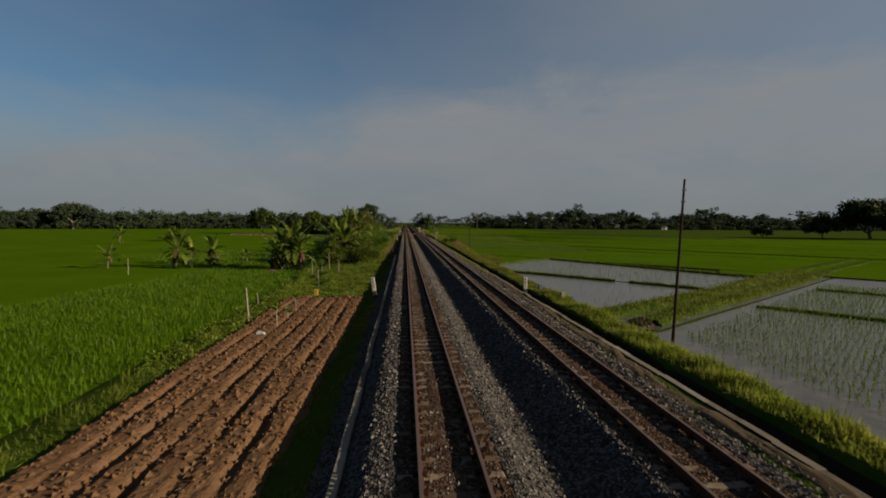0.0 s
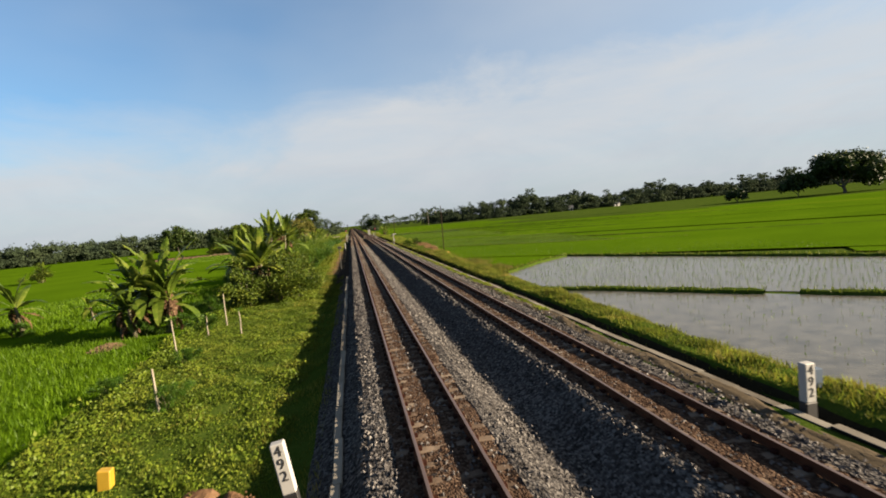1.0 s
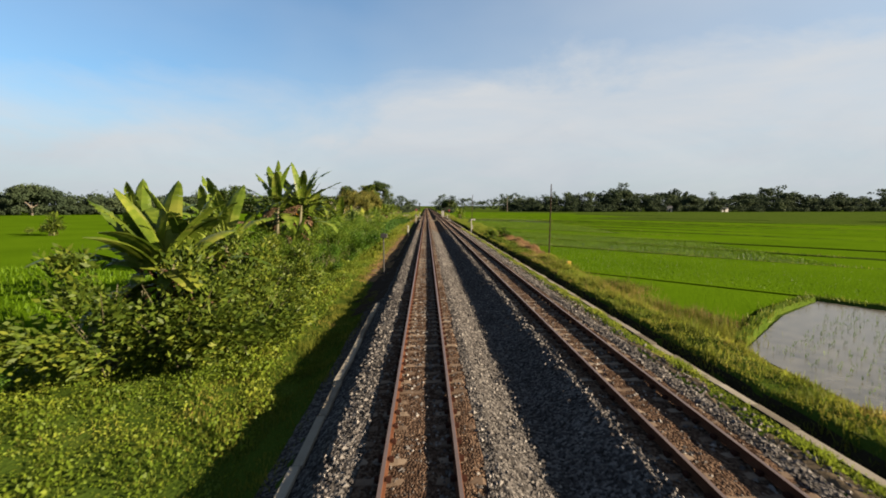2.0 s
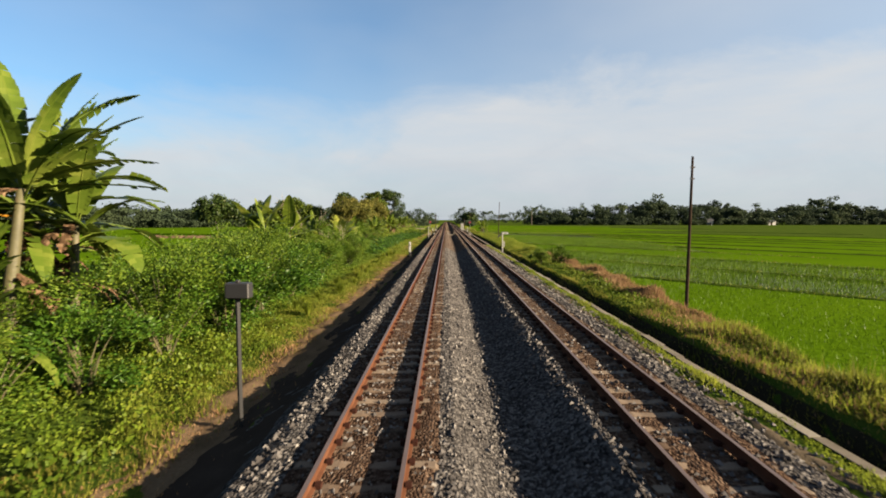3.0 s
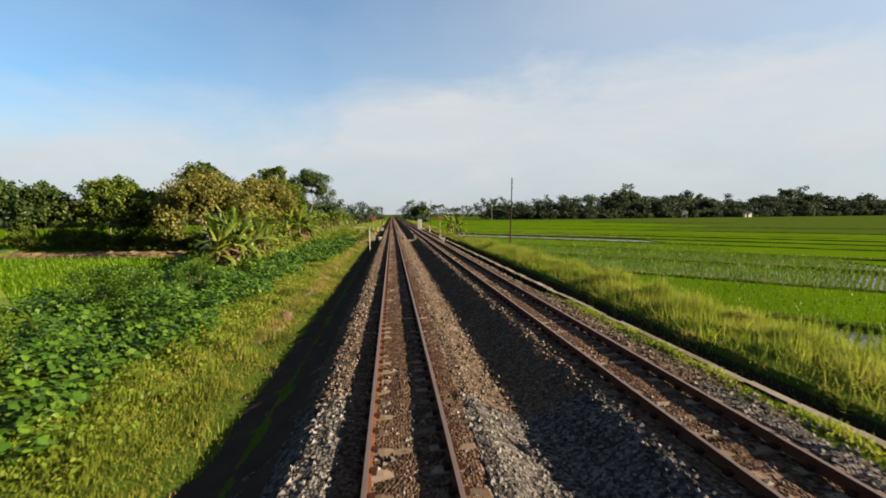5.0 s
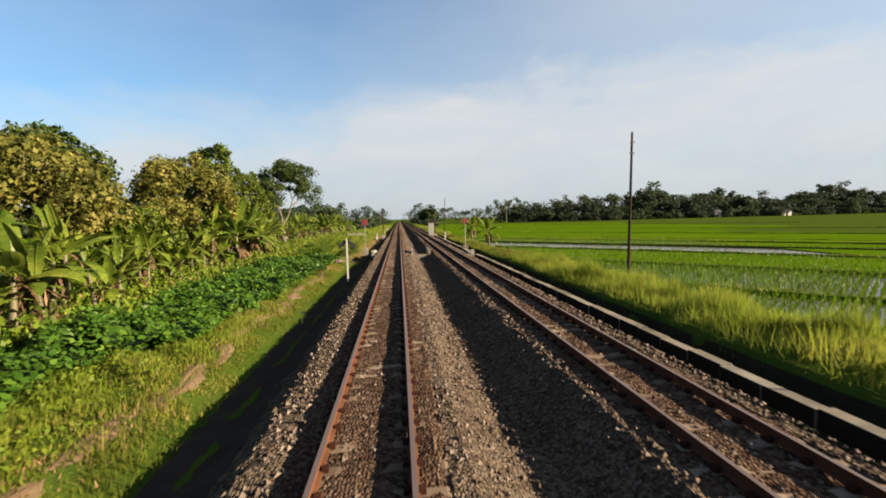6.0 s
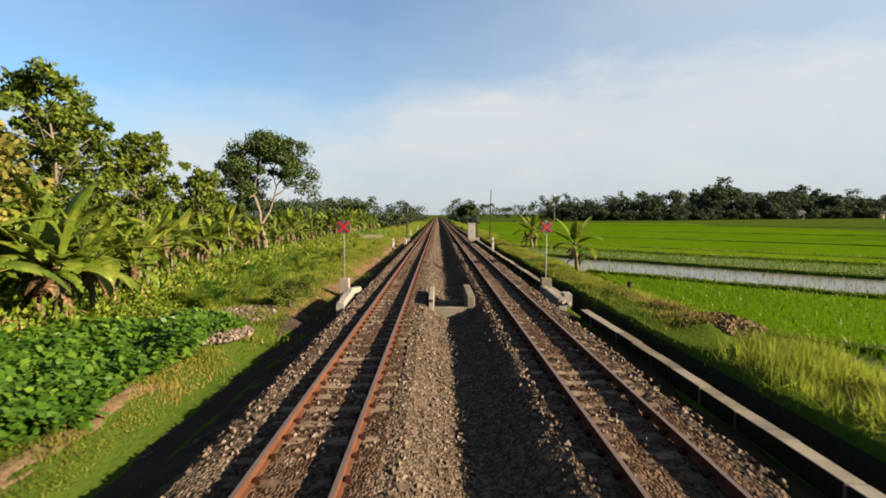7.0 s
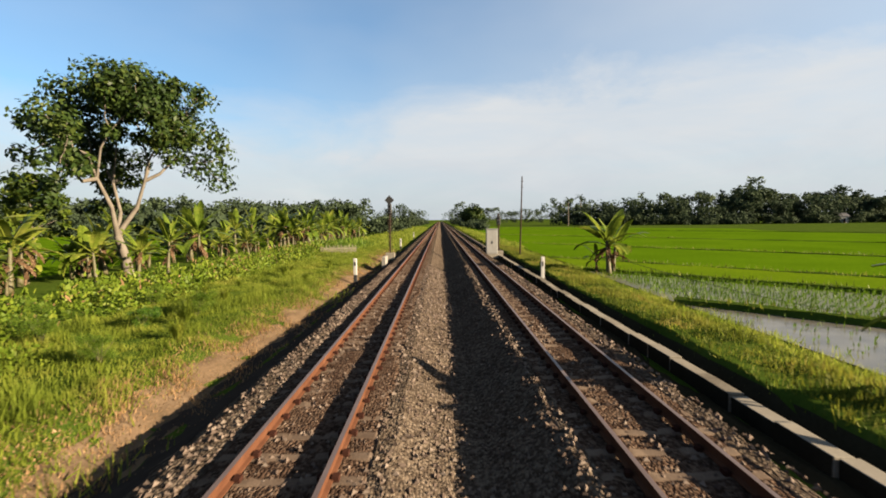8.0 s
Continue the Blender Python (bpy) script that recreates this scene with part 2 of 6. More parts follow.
L_GRASS = foliage("grass blades", [(0.1, (0.065, 0.12, 0.014)), (0.5, (0.14, 0.23, 0.026)), (0.85, (0.24, 0.32, 0.05)), (1.0, (0.34, 0.32, 0.10))], 0.6, 0.35, 0.55, 0.6)
L_VERGE = foliage("mottled verge grass", [(0.05, (0.06, 0.10, 0.014)), (0.4, (0.14, 0.20, 0.026)), (0.7, (0.23, 0.28, 0.045)), (0.92, (0.33, 0.30, 0.09))], 0.7, 0.42, 0.78, 0.45)
L_LUSH = foliage("tall yellow-green grass", [(0.1, (0.11, 0.19, 0.022)), (0.5, (0.22, 0.35, 0.04)), (0.9, (0.35, 0.45, 0.08))], 0.6, 0.58, 0.75, 0.6)
L_DRY = foliage("dry straw grass", [(0.1, (0.19, 0.135, 0.065)), (0.6, (0.36, 0.265, 0.14)), (1.0, (0.52, 0.42, 0.25))], 0.8, 0.3)
L_RICE = foliage("rice blades", [(0.1, (0.05, 0.13, 0.005)), (0.5, (0.088, 0.215, 0.008)), (0.95, (0.15, 0.31, 0.013))], 0.5, 0.35)
L_HERB = foliage("low broad leaves", [(0.1, (0.06, 0.13, 0.012)), (0.5, (0.135, 0.25, 0.024)), (0.9, (0.25, 0.36, 0.045))], 0.5, 0.38, 0.6, 0.55)
L_BEAN = foliage("dark bean leaves", [(0.1, (0.03, 0.10, 0.011)), (0.6, (0.062, 0.17, 0.018)), (0.97, (0.13, 0.27, 0.03))], 0.42, 0.3, 0.3, 0.8)
L_SHRUB = foliage("bright shrub leaves", [(0.1, (0.035, 0.10, 0.010)), (0.5, (0.095, 0.21, 0.020)), (0.9, (0.20, 0.34, 0.04))], 0.5, 0.36)
L_BANANA = foliage("banana leaves", [(0.1, (0.05, 0.11, 0.014)), (0.5, (0.115, 0.215, 0.028)), (0.9, (0.24, 0.35, 0.065))], 0.36, 0.36, 0.72, 0.6)
# brighter copy of the banana leaves: sunlight on the thicket put into colour
L_BANANA_LIT = foliage("banana leaves in sunlit tone", [(0.1, (0.06, 0.13, 0.014)), (0.5, (0.165, 0.28, 0.034)), (0.9, (0.34, 0.44, 0.085))], 0.36, 0.45, 0.72, 0.6)
L_BANANA_DEAD = foliage("withered banana leaves", [(0.1, (0.06, 0.042, 0.022)), (0.6, (0.145, 0.105, 0.06)), (1.0, (0.32, 0.26, 0.16))], 0.8, 0.2)
L_BANANA_GOLD = foliage("yellowed banana leaf", [(0.1, (0.50, 0.22, 0.03)), (0.9, (0.70, 0.42, 0.05))], 0.5, 0.3)
L_DARK = foliage("dark tree leaves", [(0.1, (0.018, 0.045, 0.012)), (0.6, (0.04, 0.085, 0.018)), (0.97, (0.09, 0.14, 0.03))], 0.45, 0.18)
L_GREEN = foliage("fresh tree leaves", [(0.1, (0.04, 0.09, 0.012)), (0.6, (0.105, 0.19, 0.024)), (0.97, (0.23, 0.32, 0.045))], 0.5, 0.4)
L_OLIVE = foliage("yellowing tree leaves", [(0.1, (0.055, 0.085, 0.016)), (0.5, (0.165, 0.205, 0.042)), (0.9, (0.38, 0.40, 0.115))], 0.6, 0.45, 0.5, 0.5)
# far leaves tinted bluish: distance haze is painted into the colour
L_FAR_HAZE = foliage("distant woods", [(0.1, (0.045, 0.09, 0.055)), (0.6, (0.072, 0.13, 0.07)), (0.97, (0.105, 0.175, 0.085))], 0.9, 0.25, 0.75, 0.09, 0.30)

M_WATER = bpy.data.materials.new("muddy field water")
M_WATER.use_nodes = True
nt = M_WATER.node_tree
b = nt.nodes["Principled BSDF"]
b.inputs["Base Color"].default_value = (0.13, 0.125, 0.10, 1)
b.inputs["Roughness"].default_value = 0.22
b.inputs["IOR"].default_value = 1.33
b.inputs["Specular IOR Level"].default_value = 0.42
wn = nt.nodes.new("ShaderNodeTexNoise")
wn.inputs["Scale"].default_value, wn.inputs["Detail"].default_value = 1.6, 4.0
wg = nt.nodes.new("ShaderNodeNewGeometry")
nt.links.new(wg.outputs["Position"], wn.inputs["Vector"])
wb = nt.nodes.new("ShaderNodeBump")
wb.inputs["Strength"].default_value, wb.inputs["Distance"].default_value = 0.10, 0.02
nt.links.new(wn.outputs["Fac"], wb.inputs["Height"])
nt.links.new(wb.outputs[0], b.inputs["Normal"])
wr = ramp_node(nt, [(0.3, (0.10, 0.095, 0.075)), (0.7, (0.19, 0.18, 0.145))], 0.45)
nt.links.new(wn.outputs["Fac"], wr.inputs[0])
nt.links.new(wr.outputs[0], b.inputs["Base Color"])

M_MUD = surface("wet grey-brown field mud", [(0.2, (0.10, 0.10, 0.06)), (0.6, (0.20, 0.20, 0.13)), (0.9, (0.32, 0.32, 0.24))], 0.6, 7.0, 0.42, 0.5, depth=0.03, tone=0.4)

# ---- building blocks ----
RNG = np.random.default_rng(7)


def link_mesh(name, V, F, material, parent=None, label="", smooth=False):
    me = bpy.data.meshes.new(name)
    me.from_pydata(np.asarray(V, float).reshape(-1, 3).tolist(), [], F.tolist() if isinstance(F, np.ndarray) else F)
    me.materials.append(material)
    if smooth:
        me.polygons.foreach_set("use_smooth", [True] * len(me.polygons))
    ob = new(name, me)
    if parent is not None:
        ob.parent = parent
    if label:
        ob["label"] = label
    return ob


def empty(name, x, y, z, turn=0.0):
    ob = new(name)
    ob.matrix_basis = pose(x, y, z, 0, 0, turn)
    ob.empty_display_size = 0.2
    return ob


def kites(c, d, side, L, W, belly=0.42, lift=None):
    """One four-cornered leaf or blade for each centre, way, side, length and width."""
    L, W = np.asarray(L)[:, None], np.asarray(W)[:, None]
    mid_p = c + d * L * belly
    if lift is not None:
        mid_p = mid_p + lift
    V = np.stack([c, mid_p + side * W / 2, c + d * L, mid_p - side * W / 2], 1).reshape(-1, 3)
    n = len(c)
    F = np.arange(4 * n).reshape(n, 4)
    return V, F


def unit(v):
    return v / np.maximum(np.linalg.norm(v, axis=-1, keepdims=True), 1e-9)


def spread(n, tilt):
    """n random ways, leaning from straight up by about tilt."""
    a = RNG.uniform(0, 2 * np.pi, n)
    s = np.abs(RNG.normal(0, tilt, n)).clip(0, 1.55)
    return np.stack([np.cos(a) * np.sin(s), np.sin(a) * np.sin(s), np.cos(s)], 1)


def sideways(d):
    r = unit(RNG.normal(size=d.shape))
    return unit(np.cross(d, r))


def join(parts):
    V, F, at = [], [], 0
    for v, q in parts:
        V.append(np.asarray(v, float).reshape(-1, 3))
        F += [[int(i) + at for i in face] for face in q]
        at += len(V[-1])
    return np.concatenate(V), F


def tube(points, radii, sides=8, cap=True):
    P = np.asarray(points, float)
    T = unit(np.gradient(P, axis=0))
    ref = np.array([1.0, 0.13, 0.0]) if abs(T[0][2]) > 0.7 else np.array([0, 0, 1.0])
    V, F = [], []
    for p, t, r in zip(P, T, radii):
        u = unit(np.cross(t, ref))
        w = np.cross(t, u)
        a = np.arange(sides) * 2 * np.pi / sides
        V.append(p + r * (np.cos(a)[:, None] * u + np.sin(a)[:, None] * w))
    for i in range(len(P) - 1):
        for k in range(sides):
            F.append([i * sides + k, i * sides + (k + 1) % sides, (i + 1) * sides + (k + 1) % sides, (i + 1) * sides + k])
    if cap:
        F.append(list(range(sides))[::-1])
        F.append([(len(P) - 1) * sides + k for k in range(sides)])
    return np.concatenate(V), F


def box(x0, y0, z0, x1, y1, z1, bevel=0.0):
    bm = bmesh.new()
    bmesh.ops.create_cube(bm, size=1.0)
    for v in bm.verts:
        v.co = Vector(((x0 + x1) / 2 + v.co.x * (x1 - x0), (y0 + y1) / 2 + v.co.y * (y1 - y0), (z0 + z1) / 2 + v.co.z * (z1 - z0)))
    if bevel:
        bmesh.ops.bevel(bm, geom=bm.edges[:], offset=bevel, segments=1, affect="EDGES")
    V = np.array([v.co[:] for v in bm.verts])
    bm.verts.index_update()
    F = [[v.index for v in f.verts] for f in bm.faces]
    bm.free()
    return V, F


def extrude_y(profile, ys, wobble=None):
    """A sheet: the profile (x, z) repeated along the track."""
    prof = np.asarray(profile, float)
    n, m = len(ys), len(prof)
    V = np.zeros((n, m, 3))
    V[:, :, 0], V[:, :, 2], V[:, :, 1] = prof[None, :, 0], prof[None, :, 1], np.asarray(ys)[:, None]
    if wobble is not None:
        V += wobble(n, m)
    i = np.arange(n - 1)[:, None] * m + np.arange(m - 1)[None, :]
    F = np.stack([i, i + 1, i + m + 1, i + m], -1).reshape(-1, 4)
    return V.reshape(-1, 3), F


# ---- the lie of the land ----
D = 4.7  # between the two track centres
G = 0.568


def left_level(y):
    return np.interp(y, [0, 60, 90, 130, 165, 190, 240, 400], [-1.15, -1.2, -1.0, -0.85, -0.6, -0.45, -0.4, -0.4])


def right_level(y):
    return np.interp(y, [0, 80, 120, 160, 200, 240, 500], [-1.5, -1.5, -1.25, -1.0, -0.85, -0.8, -0.8])


def crest(y):
    return (np.interp(y, [0, 50, 78, 86, 93, 100, 122, 130, 150, 190, 205, 260], [9.4, 9.4, 9.5, 9.6, 10.2, 10.6, 11.4, 10.8, 10.5, 10.3, 9.7, 9.3]),
            np.interp(y, [0, 70, 88, 100, 128, 136, 150, 188, 205, 260], [-0.50, -0.48, -0.30, -0.35, -0.40, -0.42, -0.30, -0.35, -0.45, -0.42]))


def left_rim(y):
    """Where the verge ends and the lower rice begins on the left."""
    return np.interp(y, [0, 42, 60, 80, 140, 165, 200, 300], [-10.6, -10.6, -11.6, -13.0, -15.0, -16.0, -22.0, -22.0])


def land(x, y):
    x, y = np.asarray(x, float), np.asarray(y, float)
    gl, fr = left_level(y), right_level(y)
    cx, cz = crest(y)
    lx = left_rim(y)
    left = np.where(x < lx, gl - 0.25 * np.clip((lx - x) / 1.0, 0, 1), gl)
    foot = np.minimum(gl, -0.95)
    slope = np.where(x < -3.3, gl + (foot - gl) * np.clip((x + 4.7) / 1.4, 0, 1), foot + (-0.74 - foot) * np.clip((x + 3.3) / 0.9, 0, 1))
    z = np.where(x < -4.7, left, slope)
    shelf = np.interp(y, [0, 146, 154, 6000], [-0.44, -0.44, -0.74, -0.74])
    z = np.where(x > 6.2, np.where(x < 7.25, shelf, -0.74 - 0.42 * np.clip((x - 7.3) / 0.4, 0, 1)), z)
    side = np.interp(x, [7.30, 7.40, 7.75], [-0.74, -1.28, -1.28])
    z = np.where((x >= 7.25) & (x < 7.75), side, z)
    lip = cz - 0.03
    wall = np.clip((x - 7.75) / 0.65, 0, 1)
    z = np.where((x >= 7.75) & (x < 8.4), -1.28 + (lip + 1.28) * wall ** 1.3, z)
    up = np.clip((x - 8.4) / np.maximum(cx - 8.4, 0.1), 0, 1)
    z = np.where(x >= 8.4, lip + 0.03 * up * up * (3 - 2 * up), z)
    down = np.clip((x - cx) / 1.9, 0, 1)
    z = np.where(x > cx, cz + (fr - cz) * down * down * (3 - 2 * down), z)
    bumpy = 0.09 * np.sin(y * 0.55 + 2 * np.sin(y * 0.21)) * np.exp(-((x - cx) / 1.1) ** 2) + 0.05 * np.sin(x * 1.7 + y * 0.9) * np.sin(y * 1.3 - x * 0.4) + 0.04 * np.sin(x * 4.1 + 1.0) * np.sin(y * 3.3)
    hummock = 0.16 * np.sin(y * 1.15 + 1.3 * np.sin(x * 0.9)) * np.sin(x * 1.6 + y * 0.35) * np.exp(-((x - cx - 0.3) / 1.2) ** 2) * np.interp(y, [84, 90, 196, 202], [0, 1, 1, 0])
    bumpy = bumpy + hummock
    near = np.where((x < -3.0) | (x > 8.4), 1.0, 0.0) * np.where((x > cx + 1.9) | (x < lx), 0.25, 1.0)
    pit = (np.abs(x - 2.25) < 0.75) & (np.abs(y - 197.0) < 1.5)
    return np.where(pit, -1.6, z + bumpy * near)


gx = np.concatenate([-np.geomspace(4000, 60, 26), np.arange(-58, -16, 3.0), np.arange(-16, 6.9, 0.4), np.arange(6.95, 9.0, 0.125), np.arange(9.1, 16, 0.35), np.arange(17, 60, 3.0), np.geomspace(62, 4000, 26)])
gy = np.concatenate([-np.geomspace(1500, 14, 14), np.arange(-10, 270, 1.0), np.geomspace(272, 6000, 36)])
XX, YY = np.meshgrid(gx, gy)
VV = np.stack([XX, YY, land(XX, YY)], -1).reshape(-1, 3)
ii = np.arange(len(gy) - 1)[:, None] * len(gx) + np.arange(len(gx) - 1)[None, :]
ground = link_mesh("ground", VV, np.stack([ii, ii + 1, ii + len(gx) + 1, ii + len(gx)], -1).reshape(-1, 4), M_GROUND, smooth=True)
tagged(ground, "grassy earth ground falling away from the railway bank", "ground", kind="structure")

# ---- ballast beds ----
bys = np.concatenate([np.arange(-15, 262, 0.22), np.geomspace(263, 900, 60)])
EDGE = RNG.normal(0, 1, (len(bys), 40))
SOFT = np.stack([np.convolve(EDGE[:, k], np.ones(5) / 5, "same") for k in range(40)], 1)


def rough_edge(n, m):
    w = np.zeros((n, m, 3))
    w[:, :, 0] = SOFT[:n, :m] * 0.035
    w[:, :, 2] = SOFT[:n, 10:10 + m] * 0.022 + EDGE[:n, 20:20 + m] * 0.009
    return w


profile = [(-2.75, -0.86), (-2.35, -0.70), (-1.94, -0.46), (-1.64, -0.25), (-1.5, -0.185), (-1.32, -0.165), (-1.12, -0.165), (-1.0, -0.185), (-0.9, -0.24)]
profile_mid = [(0.9, -0.24), (1.0, -0.185), (1.25, -0.205), (1.5, -0.37), (1.8, -0.56), (2.1, -0.70), (2.55, -0.68), (2.92, -0.50), (3.32, -0.29), (3.56, -0.175), (3.68, -0.165), (D - 0.95, -0.185), (D - 0.88, -0.24)]
profile_right = [(D + 0.9, -0.24), (D + 1.0, -0.185), (D + 1.3, -0.18), (D + 1.5, -0.27), (D + 1.7, -0.42), (D + 1.9, -0.58), (D + 2.15, -0.80), (D + 2.3, -1.0)]
steep_right = [(D + 0.9, -0.24), (D + 1.0, -0.185), (D + 1.22, -0.18), (D + 1.36, -0.27), (D + 1.5, -0.46), (D + 1.62, -0.66), (D + 1.72, -0.9)]
open_from, brown_from = int(np.searchsorted(bys, 151)), int(np.searchsorted(bys, 136))
for prof, words in ((profile, "sloping shoulder of grey crushed stone beside the track"), (profile_mid, "trough of grey crushed stone between the two tracks"), (profile_right, "narrow shoulder of grey crushed stone beside the drain")):
    V, F = extrude_y(prof, bys[:brown_from + 1], rough_edge)
    tagged(link_mesh("ballast", V, F, M_BALLAST), words, "ballast", kind="structure")
    V, F = extrude_y(prof, bys[brown_from:open_from + 1] if prof is profile_right else bys[brown_from:], rough_edge)
    in_pit = (np.abs(V[:, 0] - 2.25) < 0.66) & (np.abs(V[:, 1] - 196.95) < 1.12)
    V[in_pit, 2] = -1.6
    tagged(link_mesh("ballast", V, F, M_BALLAST_BROWN), words.replace("grey", "brown-dusted"), "ballast", kind="structure")
V, F = extrude_y(steep_right, bys[open_from:], rough_edge)
tagged(link_mesh("ballast", V, F, M_BALLAST_BROWN), "steep stone shoulder above the open drain", "ballast", kind="structure")
for x0 in (0.0, D):
    V, F = extrude_y([(x0 + a, z) for a, z in ((-1.08, -0.26), (-0.98, -0.18), (-0.8, -0.168), (-0.66, -0.176), (-0.45, -0.186), (-0.1, -0.182), (0.25, -0.184), (0.5, -0.19), (0.66, -0.176), (0.85, -0.17), (0.98, -0.18), (1.08, -0.26))], bys, rough_edge)
    if x0 == 0.0:
        V[:, 2] += 0.012 * np.interp(V[:, 1], [128, 138, 172, 182], [0, 1, 1, 0])
    tagged(link_mesh("track_bed", V, F, M_BED, smooth=False), "rust-stained crushed stone packed between the sleepers", "ballast", kind="structure")


def stones(n, xs, ys, base_z):
    """Loose chips lying on the bed."""
    x, y = RNG.uniform(*xs, n), RNG.uniform(*ys, n)
    z = base_z(x)
    s = RNG.uniform(0.022, 0.056, n)
    o = np.array([[1, 0, 0], [-0.3, 0.95, 0.1], [-0.8, -0.5, -0.1], [0.1, 0.15, 0.8], [0.1, 0.0, -0.7]])
    a = RNG.uniform(0, 2 * np.pi, n)
    c, si = np.cos(a), np.sin(a)
    P = o[None] * s[:, None, None] * RNG.uniform(0.7, 1.4, (n, 5, 1))
    R = np.stack([P[..., 0] * c[:, None] - P[..., 1] * si[:, None], P[..., 0] * si[:, None] + P[..., 1] * c[:, None], P[..., 2]], -1)
    V = (R + np.stack([x, y, z + s * 0.35], 1)[:, None]).reshape(-1, 3)
    f = np.array([[0, 1, 3], [1, 2, 3], [2, 0, 3], [1, 0, 4], [2, 1, 4], [0, 2, 4]])
    F = (f[None] + (np.arange(n) * 5)[:, None, None]).reshape(-1, 3)
    return V, F


def bed_height(x):
    allp = np.array(profile + [(-0.9, -0.2), (0.9, -0.2)] + profile_mid + [(D - 0.9, -0.2), (D + 0.9, -0.2)] + profile_right)
    return np.interp(x, allp[:, 0], allp[:, 1])


chips = []
for xs, n in (((-1.62, -0.7), 14000), ((0.7, 2.3), 22000), ((2.3, 3.3), 3000), ((3.4, 4.0), 9000), ((D + 0.7, D + 1.45), 12000), ((-0.5, 0.5), 9000), ((D - 0.5, D + 0.5), 8000)):
    chips.append(stones(n, xs, (4, 235), bed_height))
chips.append(stones(6000, (D + 1.4, D + 2.25), (4, 149), lambda v: np.maximum(bed_height(v), -0.425)))
V = np.concatenate([v for v, _ in chips])
F, at = [], 0
for v, q in chips:
    F.append(q + at)
    at += len(v)
F = np.concatenate(F)
F = F[~((np.abs(V[F[:, 0], 0] - 2.25) < 0.8) & (np.abs(V[F[:, 0], 1] - 197.05) < 1.6))]
far_on = V[F[:, 0], 1] > 136
for chosen, material, words in ((~far_on, M_STONE, "loose chips of grey crushed stone on the track beds"), (far_on, M_STONE_BROWN, "loose chips of brown-dusted stone on the track beds")):
    used, at = np.unique(F[chosen], return_inverse=True)
    tagged(link_mesh("ballast_stones", V[used], at.reshape(-1, 3), material), words, "stones", kind="stuff")

# ---- rails and sleepers ----
RAIL = [(-0.062, -0.155), (-0.060, -0.143), (-0.012, -0.128), (-0.009, -0.042), (-0.034, -0.032), (-0.035, -0.004), (-0.030, 0.0)]
RAIL = RAIL + [(-a, z) for a, z in RAIL[::-1]]


def rail(parent, x):
    ys = np.concatenate([np.arange(-15, 262, 6.0), np.geomspace(264, 900, 20)])
    V, F = extrude_y([(x + a, z) for a, z in RAIL], ys)
    ob = link_mesh("rail", V, F, M_RUST, parent)
    ob.data.materials.append(M_RAILTOP)
    m = len(RAIL) - 1
    idx = np.zeros(len(ob.data.polygons), int)
    idx[m // 2::m] = 1
    ob.data.polygons.foreach_set("material_index", idx.tolist())
    return ob


def sleeper_shape():
    """A waisted concrete sleeper, deeper and raised under the rails."""
    xs = [-1.0, -0.95, -0.36, -0.22, 0.22, 0.36, 0.95, 1.0]
    top = [-0.20, -0.172, -0.166, -0.185, -0.185, -0.166, -0.172, -0.20]
    V, F = [], []
    for x, z in zip(xs, top):
        V += [(x, -0.12, -0.26), (x, -0.085, z), (x, 0.085, z), (x, 0.12, -0.26)]
    for i in range(len(xs) - 1):
        for k in range(3):
            F.append([i * 4 + k, i * 4 + k + 1, i * 4 + k + 5, i * 4 + k + 4])
    F += [[0, 1, 2, 3], [len(V) - 1, len(V) - 2, len(V) - 3, len(V) - 4]]
    return np.array(V), F


SV, SF = sleeper_shape()
tracks = []
for x0, words in ((0.0, "railway track with rusty rails on concrete sleepers"), (D, "parallel railway track with dark rusty rails on concrete sleepers")):
    track = empty("railway_track", x0, 0, 0)
    tagged(track, words, "railway track", group="railway tracks")
    rail(track, -G)
    rail(track, G)
    tracks.append(track)
    cv, cf = box(-0.04, -0.055, -0.17, 0.04, 0.055, -0.105)
    clip_mesh = bpy.data.meshes.new("rail_clip")
    clip_mesh.from_pydata(cv.tolist(), [], cf)
    clip_mesh.materials.append(M_CLIP)
    C = np.array([(x + s * 0.085, y, 0) for y in np.arange(2.0, 262, 0.6) for x in (-G, G) for s in (-1, 1)])
    for c in C[(C[:, 1] > 164) & (C[:, 1] < 206)]:
        ob = new("rail_clip", clip_mesh)
        ob.parent = track
        ob.location = c
    C = C[(C[:, 1] <= 164) | (C[:, 1] >= 206)]
    link_mesh("remaining_clip", (cv[None] + C[:, None]).reshape(-1, 3), (np.array(cf)[None] + (np.arange(len(C)) * len(cv))[:, None, None]).reshape(-1, 4), M_CLIP, track)["kind"] = "stuff"
    far = np.arange(204.2, 520, 0.6)
    fv = (SV[None] + np.stack([0 * far, far, 0 * far], 1)[:, None]).reshape(-1, 3)
    ff = []
    for k in range(len(far)):
        ff += [[i + k * len(SV) for i in q] for q in SF]
    link_mesh("distant_sleeper", fv, ff, M_SLEEPER, track)["kind"] = "stuff"

# ---- concrete drain edge on the right, low kerb on the left ----
def on_land(x, y):
    return float(land(x, y))


drain = empty("drain_kerb", 7.28, 0, 0)
tagged(drain, "pale weathered concrete kerb edging the trackside drain", "kerb", kind="structure")
ledge = empty("ballast_kerb", -2.12, 0, 0)
tagged(ledge, "low dirty concrete kerb holding the crushed stone", "kerb", kind="structure")

# ---- field patches, bunds and water on the right ----
VX, VY = 0.66, -0.75  # the way of the field banks


